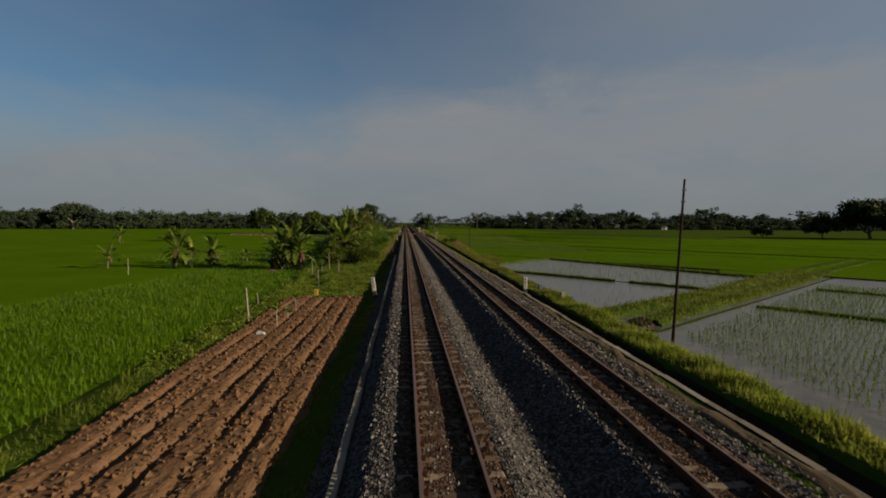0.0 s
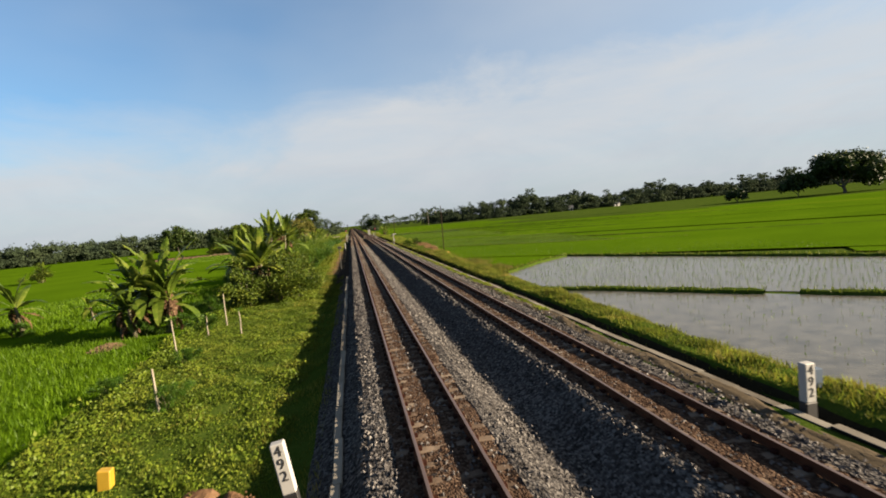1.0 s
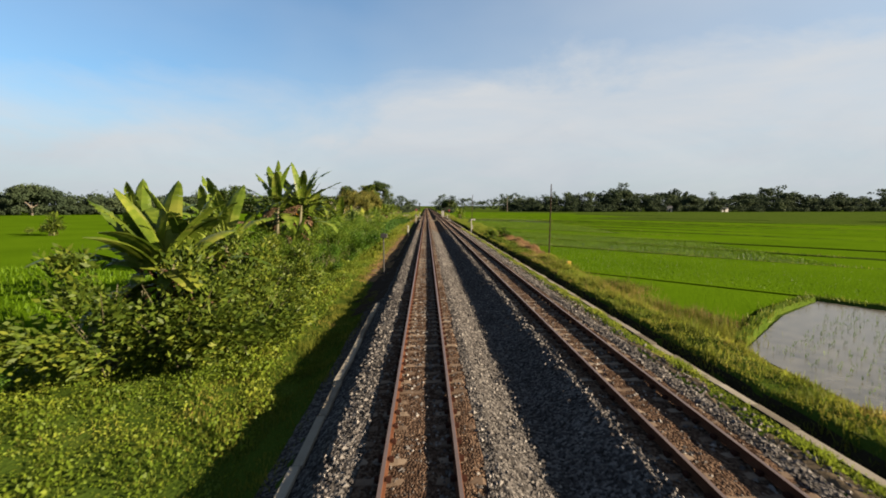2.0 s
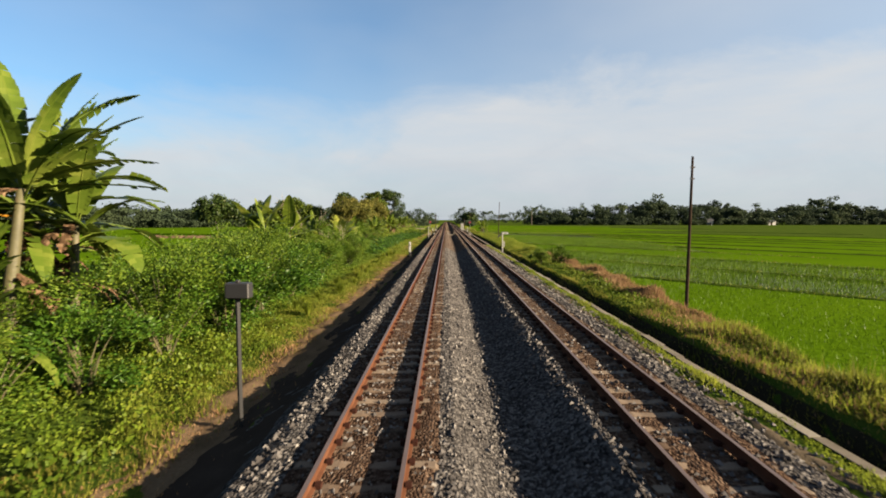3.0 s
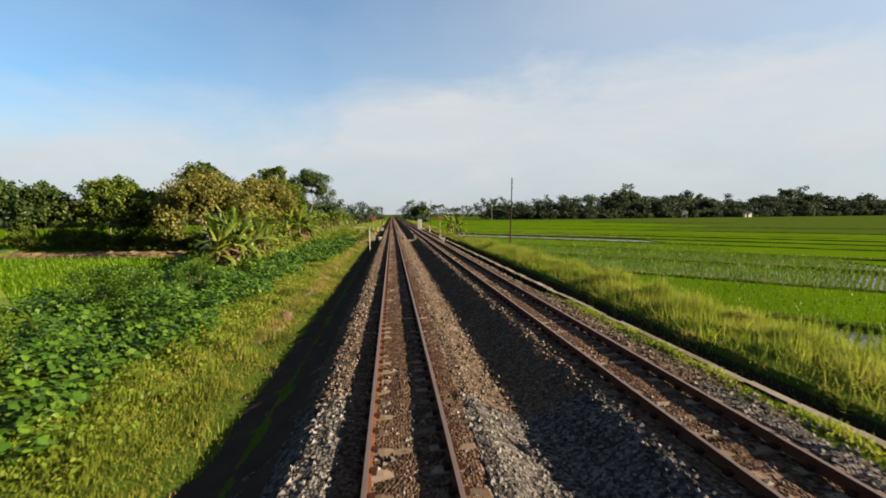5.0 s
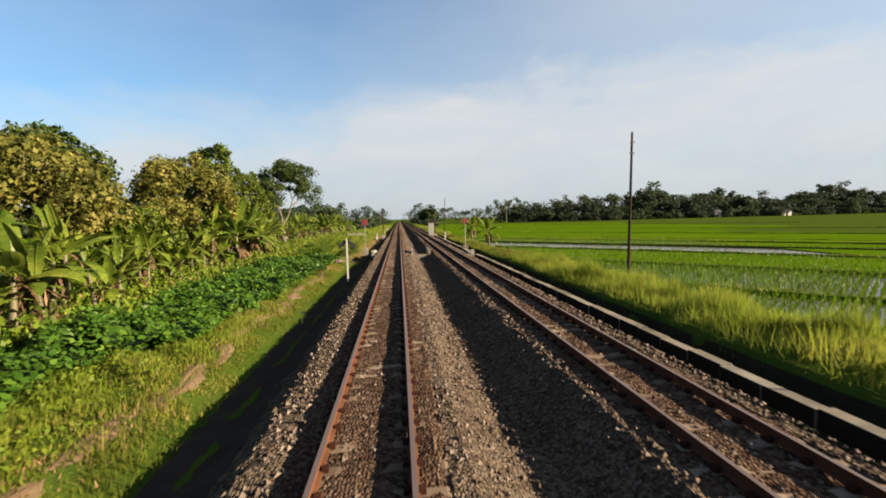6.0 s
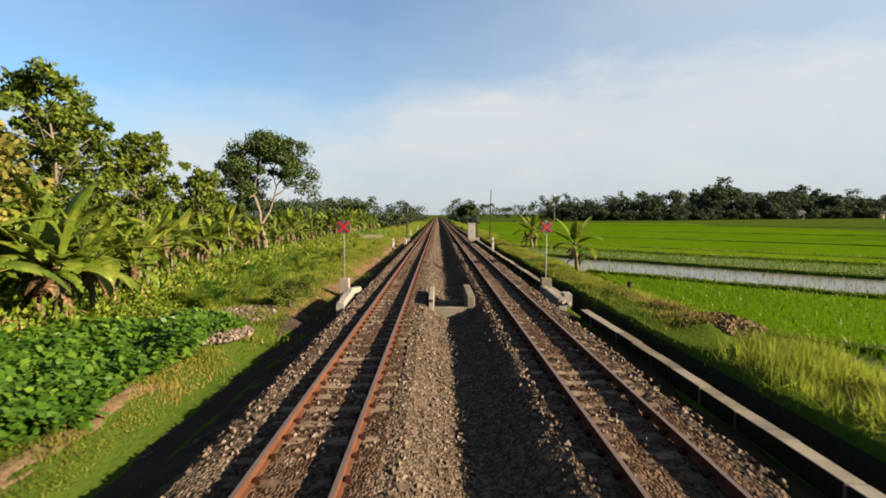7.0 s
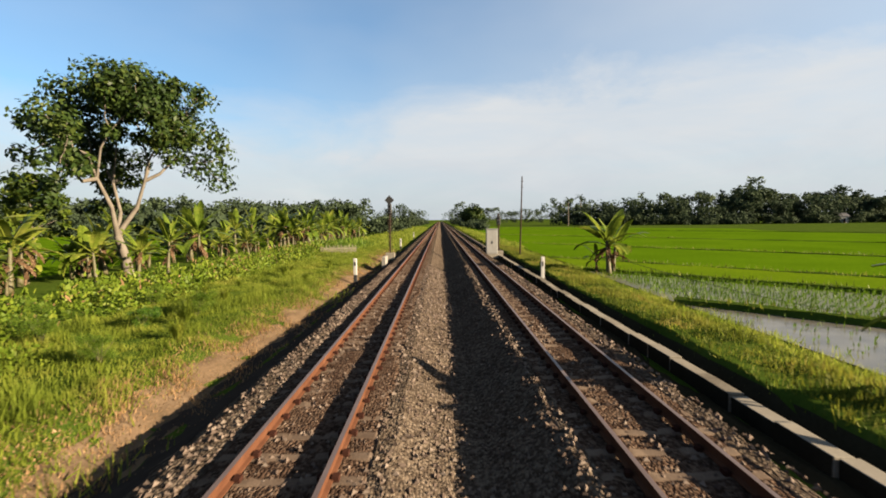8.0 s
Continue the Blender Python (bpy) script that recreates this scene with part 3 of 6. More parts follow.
def sheet(name, corners, z, material, label, category):
    c = np.array(corners, float)
    zs = np.full(len(c), z) if np.isscalar(z) else np.asarray(z)
    ob = link_mesh(name, np.column_stack([c, zs]), [list(range(len(c)))], material)
    return tagged(ob, label, category, kind="structure")


def strip(y0, y1, x0=11.9, length=230.0):
    """A slanting field between the banks that start at y0 and y1."""
    return [(x0, y0), (x0 + VX * length, y0 + VY * length), (x0 + VX * length + 2, y1 + VY * length), (x0, y1)]


def bund(path, height=0.22, width=0.55, blades=26):
    """A grassy bank between fields."""
    P = np.array(path, float)
    seg = np.linalg.norm(np.diff(P, axis=0), axis=1)
    s = np.concatenate([[0], np.cumsum(seg)])
    t = np.arange(0, s[-1], 0.6 if s[-1] < 60 else 1.2)
    x, y = np.interp(t, s, P[:, 0]), np.interp(t, s, P[:, 1])
    d = unit(np.gradient(np.stack([x, y], 1), axis=0))
    nx, ny = -d[:, 1], d[:, 0]
    rows = []
    wob = RNG.normal(0, 0.05, (len(t), 3))
    for k, (o, h) in enumerate(((-width, -0.15), (-width * 0.45, height * 0.85), (width * 0.45, height), (width, -0.15))):
        px, py = x + nx * (o + wob[:, k % 3]), y + ny * (o + wob[:, k % 3])
        rows.append(np.stack([px, py, right_level(y) + h + wob[:, (k + 1) % 3] * 0.5], 1))
    V = np.stack(rows, 1).reshape(-1, 3)
    i = np.arange(len(t) - 1)[:, None] * 4 + np.arange(3)[None]
    ob = link_mesh("field_bank", V, np.stack([i, i + 1, i + 5, i + 4], -1).reshape(-1, 4), M_GROUND)
    tagged(ob, "low grassy earth bank between rice fields", "field bank", kind="structure")
    n = int(blades * 0.6 * min(s[-1], 45))
    tt = RNG.uniform(0, min(s[-1], 45), n)
    bx, by = np.interp(tt, s, P[:, 0]) + RNG.normal(0, width * 0.5, n), np.interp(tt, s, P[:, 1]) + RNG.normal(0, width * 0.5, n)
    return bx, by, right_level(by) + height * 0.6


bank_blades = []
tips = [118, 133, 148, 163, 178, 193, 210, 223, 236, 247, 276, 318, 390]
for y in tips:
    bank_blades.append(bund([(11.9, y), (11.9 + VX * 150, y + VY * 150)], 0.26 if y < 240 else 0.12, 0.5))
bank_blades.append(bund([(11.3, 59.4), (14.5, 56.5), (20.2, 49.6)], 0.25, 0.5, 40))
bank_blades.append(bund([(21.3, 48.6), (26.0, 43.2)], 0.25, 0.45, 40))
bank_blades.append(bund([(12.3, 70.5), (17.5, 76.0), (22.5, 79.5), (35.3, 56.3), (39.0, 50.5)], 0.25, 0.5, 40))
bank_blades.append(bund([(11.0, 31.2), (13.2, 32.6), (24.6, 40.6), (39, 52), (54.5, 64), (88, 88)], 0.4, 1.12, 230))
bank_blades.append(bund([(13.2, 28.9), (17.0, 32.2), (27.4, 39.9), (41.6, 50.8), (57, 62.6), (91, 87)], 0.4, 1.02, 230))
bank_blades.append(bund([(24.0, 34.5), (34, 22.0), (50, 3.0)], 0.2, 0.5))
bank_blades.append(bund([(36.0, 43.0), (46, 30.0), (70, 3.0)], 0.2, 0.5))

for (y0, y1), material, words in (
    ((91.5, 118), M_RICE, "bright green dense rice field"), ((118, 148), M_WATER, "flooded field of young rice rows"),
    ((148, 163), M_RICE, "bright green dense rice field"), ((163, 193), M_WATER, "flooded field of young rice rows"), ((193, 210), M_RICE, "bright green dense rice field"),
    ((210, 223), M_WATER, "shallow flooded field with muddy water"), ((223, 236), M_MUD, "wet muddy field of sparse young rice"),
    ((236, 247), M_RICE_PALE, "yellowish young rice field"), ((247, 290), M_RICE, "bright green dense rice field"), ((290, 440), M_RICE, "bright green dense rice field")):
    wet_field = material in (M_WATER, M_MUD)
    reach = 36.0 if wet_field else 420.0
    pts = strip(y0, y1, 11.9, reach)
    lift = 0.03 if wet_field else 0.11
    sheet("rice_field", pts, [float(right_level(p[1])) + lift for p in pts], material, words, "rice field")
    if wet_field:
        pts = strip(y0 + VY * reach, y1 + VY * reach, 11.9 + VX * reach, 384.0)
        sheet("rice_field", pts, [float(right_level(p[1])) + 0.11 for p in pts], M_RICE, "bright green dense rice field", "rice field")
wet = -1.46
sheet("rice_field", [(11.9, 71.2), (17.4, 76.6), (22.4, 80.1), (11.9, 91.4)], -1.39, M_RICE, "bright green dense rice field", "rice field")
sheet("pond", [(12.2, 32.6), (25.9, 42.4), (20.3, 49.4), (14.4, 56.4), (11.4, 58.8), (11.0, 45.0)], wet, M_WATER, "flooded bare field of still muddy water", "flooded field")
sheet("pond", [(11.6, 59.9), (14.7, 57.1), (20.6, 50.2), (26.4, 43.8), (38.3, 51.4), (34.8, 56.3), (22.3, 78.8), (17.7, 75.3), (12.0, 69.6)], wet, M_WATER, "flooded field of still water with sparse shoots", "flooded field")
sheet("ditch_water", [(10.9, 30.0), (15.0, 32.6), (26.0, 40.9), (40, 52), (56, 64), (90, 88), (92, 86.0), (58, 61.5), (42.5, 49.7), (28.2, 38.8), (17.5, 30.9), (13, 27.4), (11, 28.3)], wet + 0.03, M_WATER, "narrow ditch of muddy water between banks", "ditch")
sheet("rice_field", [(11.2, 26.0), (13.4, 27.4), (28.5, 38.8), (42, 49), (58, 61), (140, 121), (200, 60), (120, -90), (30, -60), (11.4, -20)], wet + 0.005, M_WATER, "flooded field of young rice rows", "rice field")
sheet("rice_field", [(40, 53), (56.3, 65.2), (140, 126), (165, 90), (180, 100), (162, -98), (170, 60)][:3] + [(120, 160), (37, 58.5)], -1.38, M_RICE, "bright green dense rice field", "rice field")
sheet("rice_field", [(-11.5, -60), (-11.2, 42), (-12.4, 60), (-14, 80), (-16.5, 150), (-19, 188), (-23, 200), (-23, 420), (-900, 420), (-900, -60)], [float(left_level(v)) - 0.17 for v in (-60, 42, 60, 80, 150, 188, 200, 420, 420, -60)], M_RICE, "bright green rice plain with faint rows", "rice field")


def tuft_field(poly, gap, h, n_blades, z_of, jitter=0.25, thin=1.0, width=0.018):
    """Rows of rice tufts inside a convex outline."""
    n_blades, width = max(2, round(n_blades * 0.5)), width * 1.7
    P = np.array(poly, float)
    lo, hi = P.min(0), P.max(0)
    u = np.array([VX, VY]) / math.hypot(VX, VY)
    w = np.array([-u[1], u[0]])
    R = np.hypot(*(hi - lo)) / 2 + 1
    ks = np.arange(-R, R, gap)
    A, B = np.meshgrid(ks, ks)
    Q = (lo + hi) / 2 + A.reshape(-1, 1) * u + B.reshape(-1, 1) * w
    keep = np.ones(len(Q), bool)
    for i in range(len(P)):
        a, e = P[i], P[(i + 1) % len(P)] - P[i]
        keep &= (e[0] * (Q[:, 1] - a[1]) - e[1] * (Q[:, 0] - a[0])) < 0
    Q = Q[keep]
    Q = Q[RNG.uniform(size=len(Q)) < thin]
    Q = np.repeat(Q + RNG.normal(0, gap * jitter * 0.4, Q.shape), n_blades, 0)
    n = len(Q)
    c = np.column_stack([Q[:, 0] + RNG.normal(0, 0.03, n), Q[:, 1] + RNG.normal(0, 0.03, n), z_of(Q[:, 1])])
    d = spread(n, 0.35)
    return kites(c, d, sideways(d), RNG.uniform(0.65, 1.2, n) * h, np.full(n, width))


def clockwise(poly):
    p = np.array(poly)
    area = np.sum(p[:, 0] * np.roll(p[:, 1], -1) - np.roll(p[:, 0], -1) * p[:, 1])
    return poly if area < 0 else poly[::-1]


rice = []
wet_of = lambda y: right_level(y) + 0.02  # noqa: E731
for y0, y1, gap, h, nb, xr, thin in ((118, 148, 0.33, 0.36, 12, 24, 0.97), (163, 193, 0.33, 0.36, 12, 22, 0.97), (210, 223, 0.3, 0.2, 4, 18, 0.25), (223, 236, 0.3, 0.3, 8, 22, 0.92)):
    rice.append(tuft_field(clockwise(strip(y0 + 0.5, y1 - 0.5, 12.2, xr / VX)), gap, h, nb, wet_of, 0.12, thin=thin, width=0.022))
for y0, y1, xr in ((91.5, 118, 28), (148, 163, 22), (193, 210, 22)):
    rice.append(tuft_field(clockwise(strip(y0 + 0.5, y1 - 0.5, 12.2, xr / VX)), 0.3, 0.24, 4, lambda y: right_level(y) + 0.08, 0.8, 0.95, 0.02))
rice.append(tuft_field(clockwise([(12.4, 60.5), (20.8, 51), (26.4, 44.5), (37, 51.5), (34.0, 56.3), (22.3, 77), (13, 69.5)]), 0.34, 0.24, 4, lambda y: 0 * y + wet, 0.35, 0.6, 0.012))
rice.append(tuft_field(clockwise([(13, 34), (25, 42.6), (20.5, 48.6), (12.5, 57)]), 0.36, 0.16, 2, lambda y: 0 * y + wet, 0.5, 0.22, 0.012))
rice.append(tuft_field(clockwise([(13.5, 26), (40, 46.5), (52, 30), (30, 0), (14, 4)]), 0.27, 0.26, 4, lambda y: 0 * y + wet, 0.3, 0.95))
tagged(link_mesh("rice_plants", *join(rice), L_RICE), "rows of young green rice standing in water", "rice plants", kind="stuff")

lrice = []
for poly, gap, h, nb, w in (([(-11.2, 6), (-11.2, 42), (-12.2, 58), (-23, 66), (-27, 30), (-24, 2)], 0.24, 0.40, 6, 0.02), ([(-12.4, 60), (-14, 84), (-32, 96), (-40, 70), (-24, 66)], 0.36, 0.42, 5, 0.035), ([(-17, 150), (-19.5, 186), (-45, 200), (-45, 150)], 0.4, 0.4, 4, 0.035)):
    lrice.append(tuft_field(clockwise(poly), gap, h, nb, lambda y: left_level(y) - 0.22, 0.3, 0.97, w))
tagged(link_mesh("rice_plants", *join(lrice), L_RICE), "rows of knee-high green rice", "rice plants", kind="stuff")


# ---- verge grass and low plants ----
def scatter(name, n, x_of, ys, h, w, material, label, tilt=0.5, height=land, lift=0.0, category="grass"):
    n, w = int(n * 0.52), w * 1.25
    y = RNG.uniform(*ys, n)
    x = x_of(n, y)
    clump = 0.65 + 0.5 * np.sin(x * 2.3 + 1.7 * np.sin(y * 0.8)) * np.sin(y * 1.9 + x)
    c = np.column_stack([x, y, height(x, y) - 0.02 + lift * RNG.uniform(0, 1, n) * clump])
    d = spread(n, tilt)
    V, F = kites(c, d, sideways(d), RNG.uniform(0.5, 1.25, n) * h * clump.clip(0.45, 1.3), RNG.uniform(0.7, 1.3, n) * w, 0.35)
    return tagged(link_mesh(name, V, F, material), label, category, kind="stuff")


def leaf_mat(name, n, x_of, ys, canopy, leaf, material, label, category="plants", mound=1.0):
    """A canopy of broad ovate leaves, most of them spread flat on top and tipped towards the light."""
    y = RNG.uniform(*ys, n)
    x = x_of(n, y)
    swell = 0.75 + 0.22 * mound * np.sin(x * 3.1 + 1.2 * np.sin(y * 1.1)) * np.sin(y * 2.7 + x) + 0.22 * mound * np.sin(y * 0.9 + 2 * np.sin(x * 1.3))
    c = np.column_stack([x, y, land(x, y) + canopy * swell.clip(0.2, 1.3) * (1 - 0.75 * RNG.uniform(0, 1, n) ** 2.5)])
    up = unit(RNG.normal(size=(n, 3)) * 0.42 + [0.25, -0.05, 1.0])
    d = unit(np.cross(up, RNG.normal(size=(n, 3))))
    side = np.cross(up, d)
    L = (RNG.uniform(0.55, 1.25, n) * leaf)[:, None]
    W = L * RNG.uniform(0.34, 0.46, (n, 1))
    dip = up * L * 0.07
    V = np.stack([c, c + d * L * 0.22 + side * W * 0.85 - dip, c + d * L * 0.55 + side * W * 0.8 - dip, c + d * L - dip * 2, c + d * L * 0.55 - side * W * 0.8 - dip, c + d * L * 0.22 - side * W * 0.85 - dip], 1)
    F = np.array([[0, 1, 2, 3], [0, 3, 4, 5]])[None] + (np.arange(n) * 6)[:, None, None]
    return tagged(link_mesh(name, V.reshape(-1, 3), F.reshape(-1, 4), material), label, category, kind="stuff")


def band(a, b2):
    return lambda n, y: RNG.uniform(a, b2, n)


def bell(m, s):
    return lambda n, y: RNG.normal(m, s, n)


scatter("verge_grass", 42000, band(-4.4, -2.5), (5, 80), 0.22, 0.016, L_VERGE, "short green grass on the bank beside the ballast")
scatter("verge_grass", 60000, lambda n, y: RNG.uniform(-6.0, np.interp(y, [80, 86, 130, 136], [-3.25, -3.9, -3.8, -3.25]), n), (62, 165), 0.26, 0.017, L_VERGE, "green grass along the foot of the bank")
scatter("verge_grass", 28000, band(-4.7, -3.7), (125, 196), 0.2, 0.016, L_VERGE, "short yellowish grass beside the ballast")
scatter("verge_grass", 120000, band(-10.5, -4.2), (192, 262), 0.24, 0.017, L_LUSH, "rough mottled yellow-green grass on the verge", 0.7)
scatter("tall_grass", 44000, lambda n, y: -6.7 + 2.2 * np.sin(y * 0.37) + RNG.normal(0, 0.9, n), (192, 262), 0.45, 0.02, L_LUSH, "taller yellow-green grass clumps on the verge", 0.5)
scatter("dry_grass", 7000, bell(-4.5, 0.35), (140, 192), 0.12, 0.015, L_DRY, "dry trampled grass on the path", 0.9)
scatter("verge_grass", 34000, bell(-4.5, 0.45), (140, 192), 0.14, 0.018, L_VERGE, "short trodden grass along the dirt path", 0.8)
scatter("verge_grass", 14000, lambda n, y: -3.8 + 0.3 * np.sin(y * 1.1) + RNG.normal(0, 0.22, n), (84, 134), 0.17, 0.015, L_VERGE, "green tufts on the bare strip", 0.8)
scatter("dry_grass", 44000, bell(-3.75, 0.4), (84, 134), 0.17, 0.02, L_DRY, "dry brown grass strip beside the ballast", 0.9)
scatter("dry_grass", 90000, bell(-3.8, 0.55), (196, 262), 0.2, 0.018, L_DRY, "dry brown grass strip beside the ballast", 0.9)
scatter("verge_grass", 22000, lambda n, y: -3.9 + 0.35 * np.sin(y * 1.3) + RNG.normal(0, 0.3, n), (196, 262), 0.15, 0.014, L_VERGE, "sparse green tufts on the dry strip", 0.8)
scatter("dry_grass", 8000, lambda n, y: -5.3 + 0.4 * np.sin(y * 0.4) + RNG.normal(0, 0.5, n), (138, 174), 0.24, 0.02, L_DRY, "patch of dry tan grass", 0.6)
scatter("low_herbs", 64000, band(-11.4, -3.6), (37, 68), 0.11, 0.06, L_HERB, "dense mat of low broad-leaved plants", 1.0, lift=0.18, category="plants")
scatter("low_herbs", 12000, lambda n, y: left_rim(y) + 0.6 + 0.3 * np.sin(y * 0.9) + RNG.normal(0, 0.35, n), (40, 66), 0.16, 0.07, L_HERB, "taller weeds along the rice edge", 1.0, lift=0.65, category="plants")
scatter("low_herbs", 14000, lambda n, y: RNG.uniform(-10.8, -7.0, n), (194, 214), 0.15, 0.07, L_HERB, "leafy weeds on the verge before the bananas", 1.0, lift=0.5, category="plants")
scatter("verge_grass", 80000, lambda n, y: RNG.uniform(left_rim(y) + 0.3, -3.5, n), (37, 68), 0.20, 0.016, L_GRASS, "fine yellow-green meadow grass among the low plants", 0.6)
scatter("verge_grass", 7000, lambda n, y: -9.9 + RNG.normal(0, 0.4, n), (8, 40), 0.42, 0.02, L_LUSH, "rank grass along the edge of the tilled plot", 0.6)
scatter("low_herbs", 9000, lambda n, y: -9.9 + RNG.normal(0, 0.5, n), (20, 40), 0.13, 0.07, L_HERB, "weeds along the edge of the tilled plot", 1.0, lift=0.4, category="plants")
scatter("verge_grass", 2500, lambda n, y: RNG.uniform(-9.2, -3.7, n), (34.5, 38.5), 0.2, 0.018, L_GRASS, "thin grass creeping over the end of the plot", 0.7)
scatter("low_herbs", 70000, band(-12.5, -4.6), (66, 96), 0.13, 0.065, L_HERB, "rough low broad-leaved weeds", 1.0, lift=0.4, category="plants")
leaf_mat("low_herbs", 30000, lambda n, y: RNG.uniform(left_rim(y), -6.4 + 0.5 * np.sin(y * 0.8), n), (132, 168), 0.75, 0.19, L_BEAN, "creeping broad-leaved green plants", mound=1.8)
scatter("low_herbs", 14000, lambda n, y: RNG.uniform(-7.2, -4.9, n), (132, 168), 0.14, 0.08, L_HERB, "light green weeds among the verge grass", 1.0, lift=0.25, category="plants")
scatter("verge_grass", 26000, lambda n, y: RNG.uniform(-7.2, -4.7, n), (134, 170), 0.34, 0.016, L_LUSH, "tousled yellow-green grass beside the path", 0.6)
scatter("tall_grass", 16000, lambda n, y: -5.3 + 0.35 * np.sin(y * 0.6) + RNG.normal(0, 0.55, n), (160, 182), 0.30, 0.018, L_LUSH, "light yellow-green grass before the bean plot", 0.6)
leaf_mat("bean_plants", 34000, lambda n, y: RNG.uniform(-9.8, np.interp(y, [166, 172, 182, 193], [-5.6, -5.1, -4.75, -4.5]) + 0.2 * np.sin(y * 1.7), n), (166, 193), 0.62, 0.19, L_BEAN, "dense plot of dark green bean plants", "bean plants")
scatter("undergrowth", 50000, lambda n, y: RNG.uniform(-14.5, -9.3, n) + 0.5 * np.sin(y * 0.6), (160, 265), 0.24, 0.11, L_HERB, "tangled leafy undergrowth below the bananas", 0.9, lift=0.95, category="plants")
scatter("undergrowth", 2600, lambda n, y: RNG.uniform(-14, -10, n), (160, 265), 0.4, 0.06, L_DRY, "dry fallen leaves among the undergrowth", 0.9, lift=0.9, category="plants")
scatter("tall_grass", 60000, lambda n, y: -5.5 + 0.4 * np.sin(y * 0.8) + RNG.normal(0, 0.7, n), (86, 140), 0.30, 0.016, L_LUSH, "long bright grass on the slope below the shrubs", 0.5)
scatter("low_herbs", 34000, band(-9.2, -6.2), (90, 136), 0.11, 0.06, L_SHRUB, "bright low growth under the shrubs", 1.0, lift=0.3, category="plants")
scatter("tall_grass", 16000, lambda n, y: -5.6 + 0.6 * np.sin(y * 0.5) + RNG.normal(0, 0.5, n), (138, 170), 0.38, 0.02, L_LUSH, "long yellow-green grass beside the dirt path", 0.6)
scatter("meadow_grass", 130000, lambda n, y: np.minimum(RNG.uniform(-9.8, -3.7, n), -3.5 + RNG.normal(-0.5, 0.3, n)), (194, 262), 0.26, 0.016, L_LUSH, "soft bright meadow grass on the wide verge", 0.6)
scatter("far_verge_grass", 36000, band(-12, -3.0), (262, 420), 0.6, 0.09, L_LUSH, "rough grass along the distant line")


def crest_x(n, y):
    cx, cz = crest(y)
    x = cx + RNG.normal(0.3, 0.85, n)
    return np.where((x < 8.4) | (x > cx + 1.9), RNG.uniform(8.4, cx + 1.2), x)


scatter("bank_grass", 90000, crest_x, (8, 88), 0.26, 0.02, L_VERGE, "short green grass on the field-side bank")
scatter("tall_grass", 22000, crest_x, (8, 34), 0.46, 0.022, L_LUSH, "rank bright grass on the bank by the flooded field", 0.6)
scatter("tall_grass", 26000, crest_x, (8, 134), 0.34, 0.02, L_LUSH, "sunlit longer grass on the field-side bank", 0.6)
scatter("tall_grass", 12000, crest_x, (194, 262), 0.30, 0.02, L_LUSH, "sunlit longer grass on the field-side bank", 0.6)
scatter("bank_grass", 60000, crest_x, (84, 136), 0.34, 0.02, L_VERGE, "rough grass on the field-side bank")
scatter("tall_grass", 230000, crest_x, (132, 189.5), 0.80, 0.014, L_LUSH, "tall bright yellow-green grass on the bank", 0.55)
scatter("bank_grass", 70000, crest_x, (192, 265), 0.28, 0.02, L_VERGE, "short bright grass on the field-side bank")
scatter("dry_grass", 64000, lambda n, y: crest(y)[0] - 0.1 + 0.25 * np.sin(y * 0.6) + RNG.normal(0, 0.33, n), (94, 126), 0.34, 0.022, L_DRY, "ridge of dry brown cut grass", 0.9, lift=0.22)
scatter("dry_grass", 5000, lambda n, y: crest(y)[0] - 0.2 + RNG.normal(0, 0.5, n), (86, 95), 0.26, 0.02, L_DRY, "thin dry grass where the ridge runs out", 0.9)
scatter("dry_grass", 6000, lambda n, y: 12.0 + 0.9 * np.sin(y * 0.7) + RNG.normal(0, 0.7, n), (72, 84), 0.6, 0.02, L_DRY, "straw among the rough grass at the field corner", 0.6)
scatter("tall_grass", 26000, lambda n, y: 11.9 + 0.9 * np.sin(y * 0.7) + RNG.normal(0, 0.8, n), (70, 88), 0.75, 0.018, L_VERGE, "rough tall grass on the corner of the flooded field", 0.6)
scatter("bank_grass", 80000, lambda n, y: crest(y)[0] + 1.75 + 0.25 * np.sin(y * 0.9) + RNG.normal(0, 0.4, n), (88, 262), 0.34, 0.016, L_LUSH, "ragged grass where the bank meets the fields", 0.6)
scatter("dry_grass", 5000, bell(8.8, 0.25), (83, 96), 0.22, 0.022, L_DRY, "dry brown grass on the drain's edge", 0.9)
scatter("tall_grass", 9000, crest_x, (80, 96), 0.42, 0.02, L_LUSH, "bright grass clumps on the bank", 0.6)
scatter("low_herbs", 7000, lambda n, y: 9.3 + RNG.normal(0, 0.4, n) + (y - 98) * 0.03, (96, 130), 0.13, 0.06, L_HERB, "dark weeds on the bank below the dry ridge", 1.0, lift=0.35, category="plants")
scatter("dry_grass", 5000, bell(10.6, 0.5), (192, 199), 0.25, 0.022, L_DRY, "heap of dry brown cut grass", 0.9)
scatter("drain_grass", 90000, lambda n, y: 7.03 + 0.06 * np.sin(y * 0.9) + RNG.normal(0, 0.12, n), (48, 149), 0.17, 0.022, L_LUSH, "mossy grass tufts along the kerb", 0.9)
scatter("drain_grass", 30000, band(7.7, 8.6), (60, 149), 0.28, 0.02, L_VERGE, "green grass hanging over the drain", 0.6)
scatter("drain_grass", 6000, band(8.2, 8.5), (8, 262), 0.2, 0.02, L_GRASS, "grass in the shade behind the kerb")
scatter("far_verge_grass", 36000, band(7.6, 12.5), (262, 420), 0.6, 0.09, L_LUSH, "rough grass along the distant line")
bb = [np.concatenate([t[k] for t in bank_blades]) for k in range(3)]
dd = spread(len(bb[0]), 0.5)
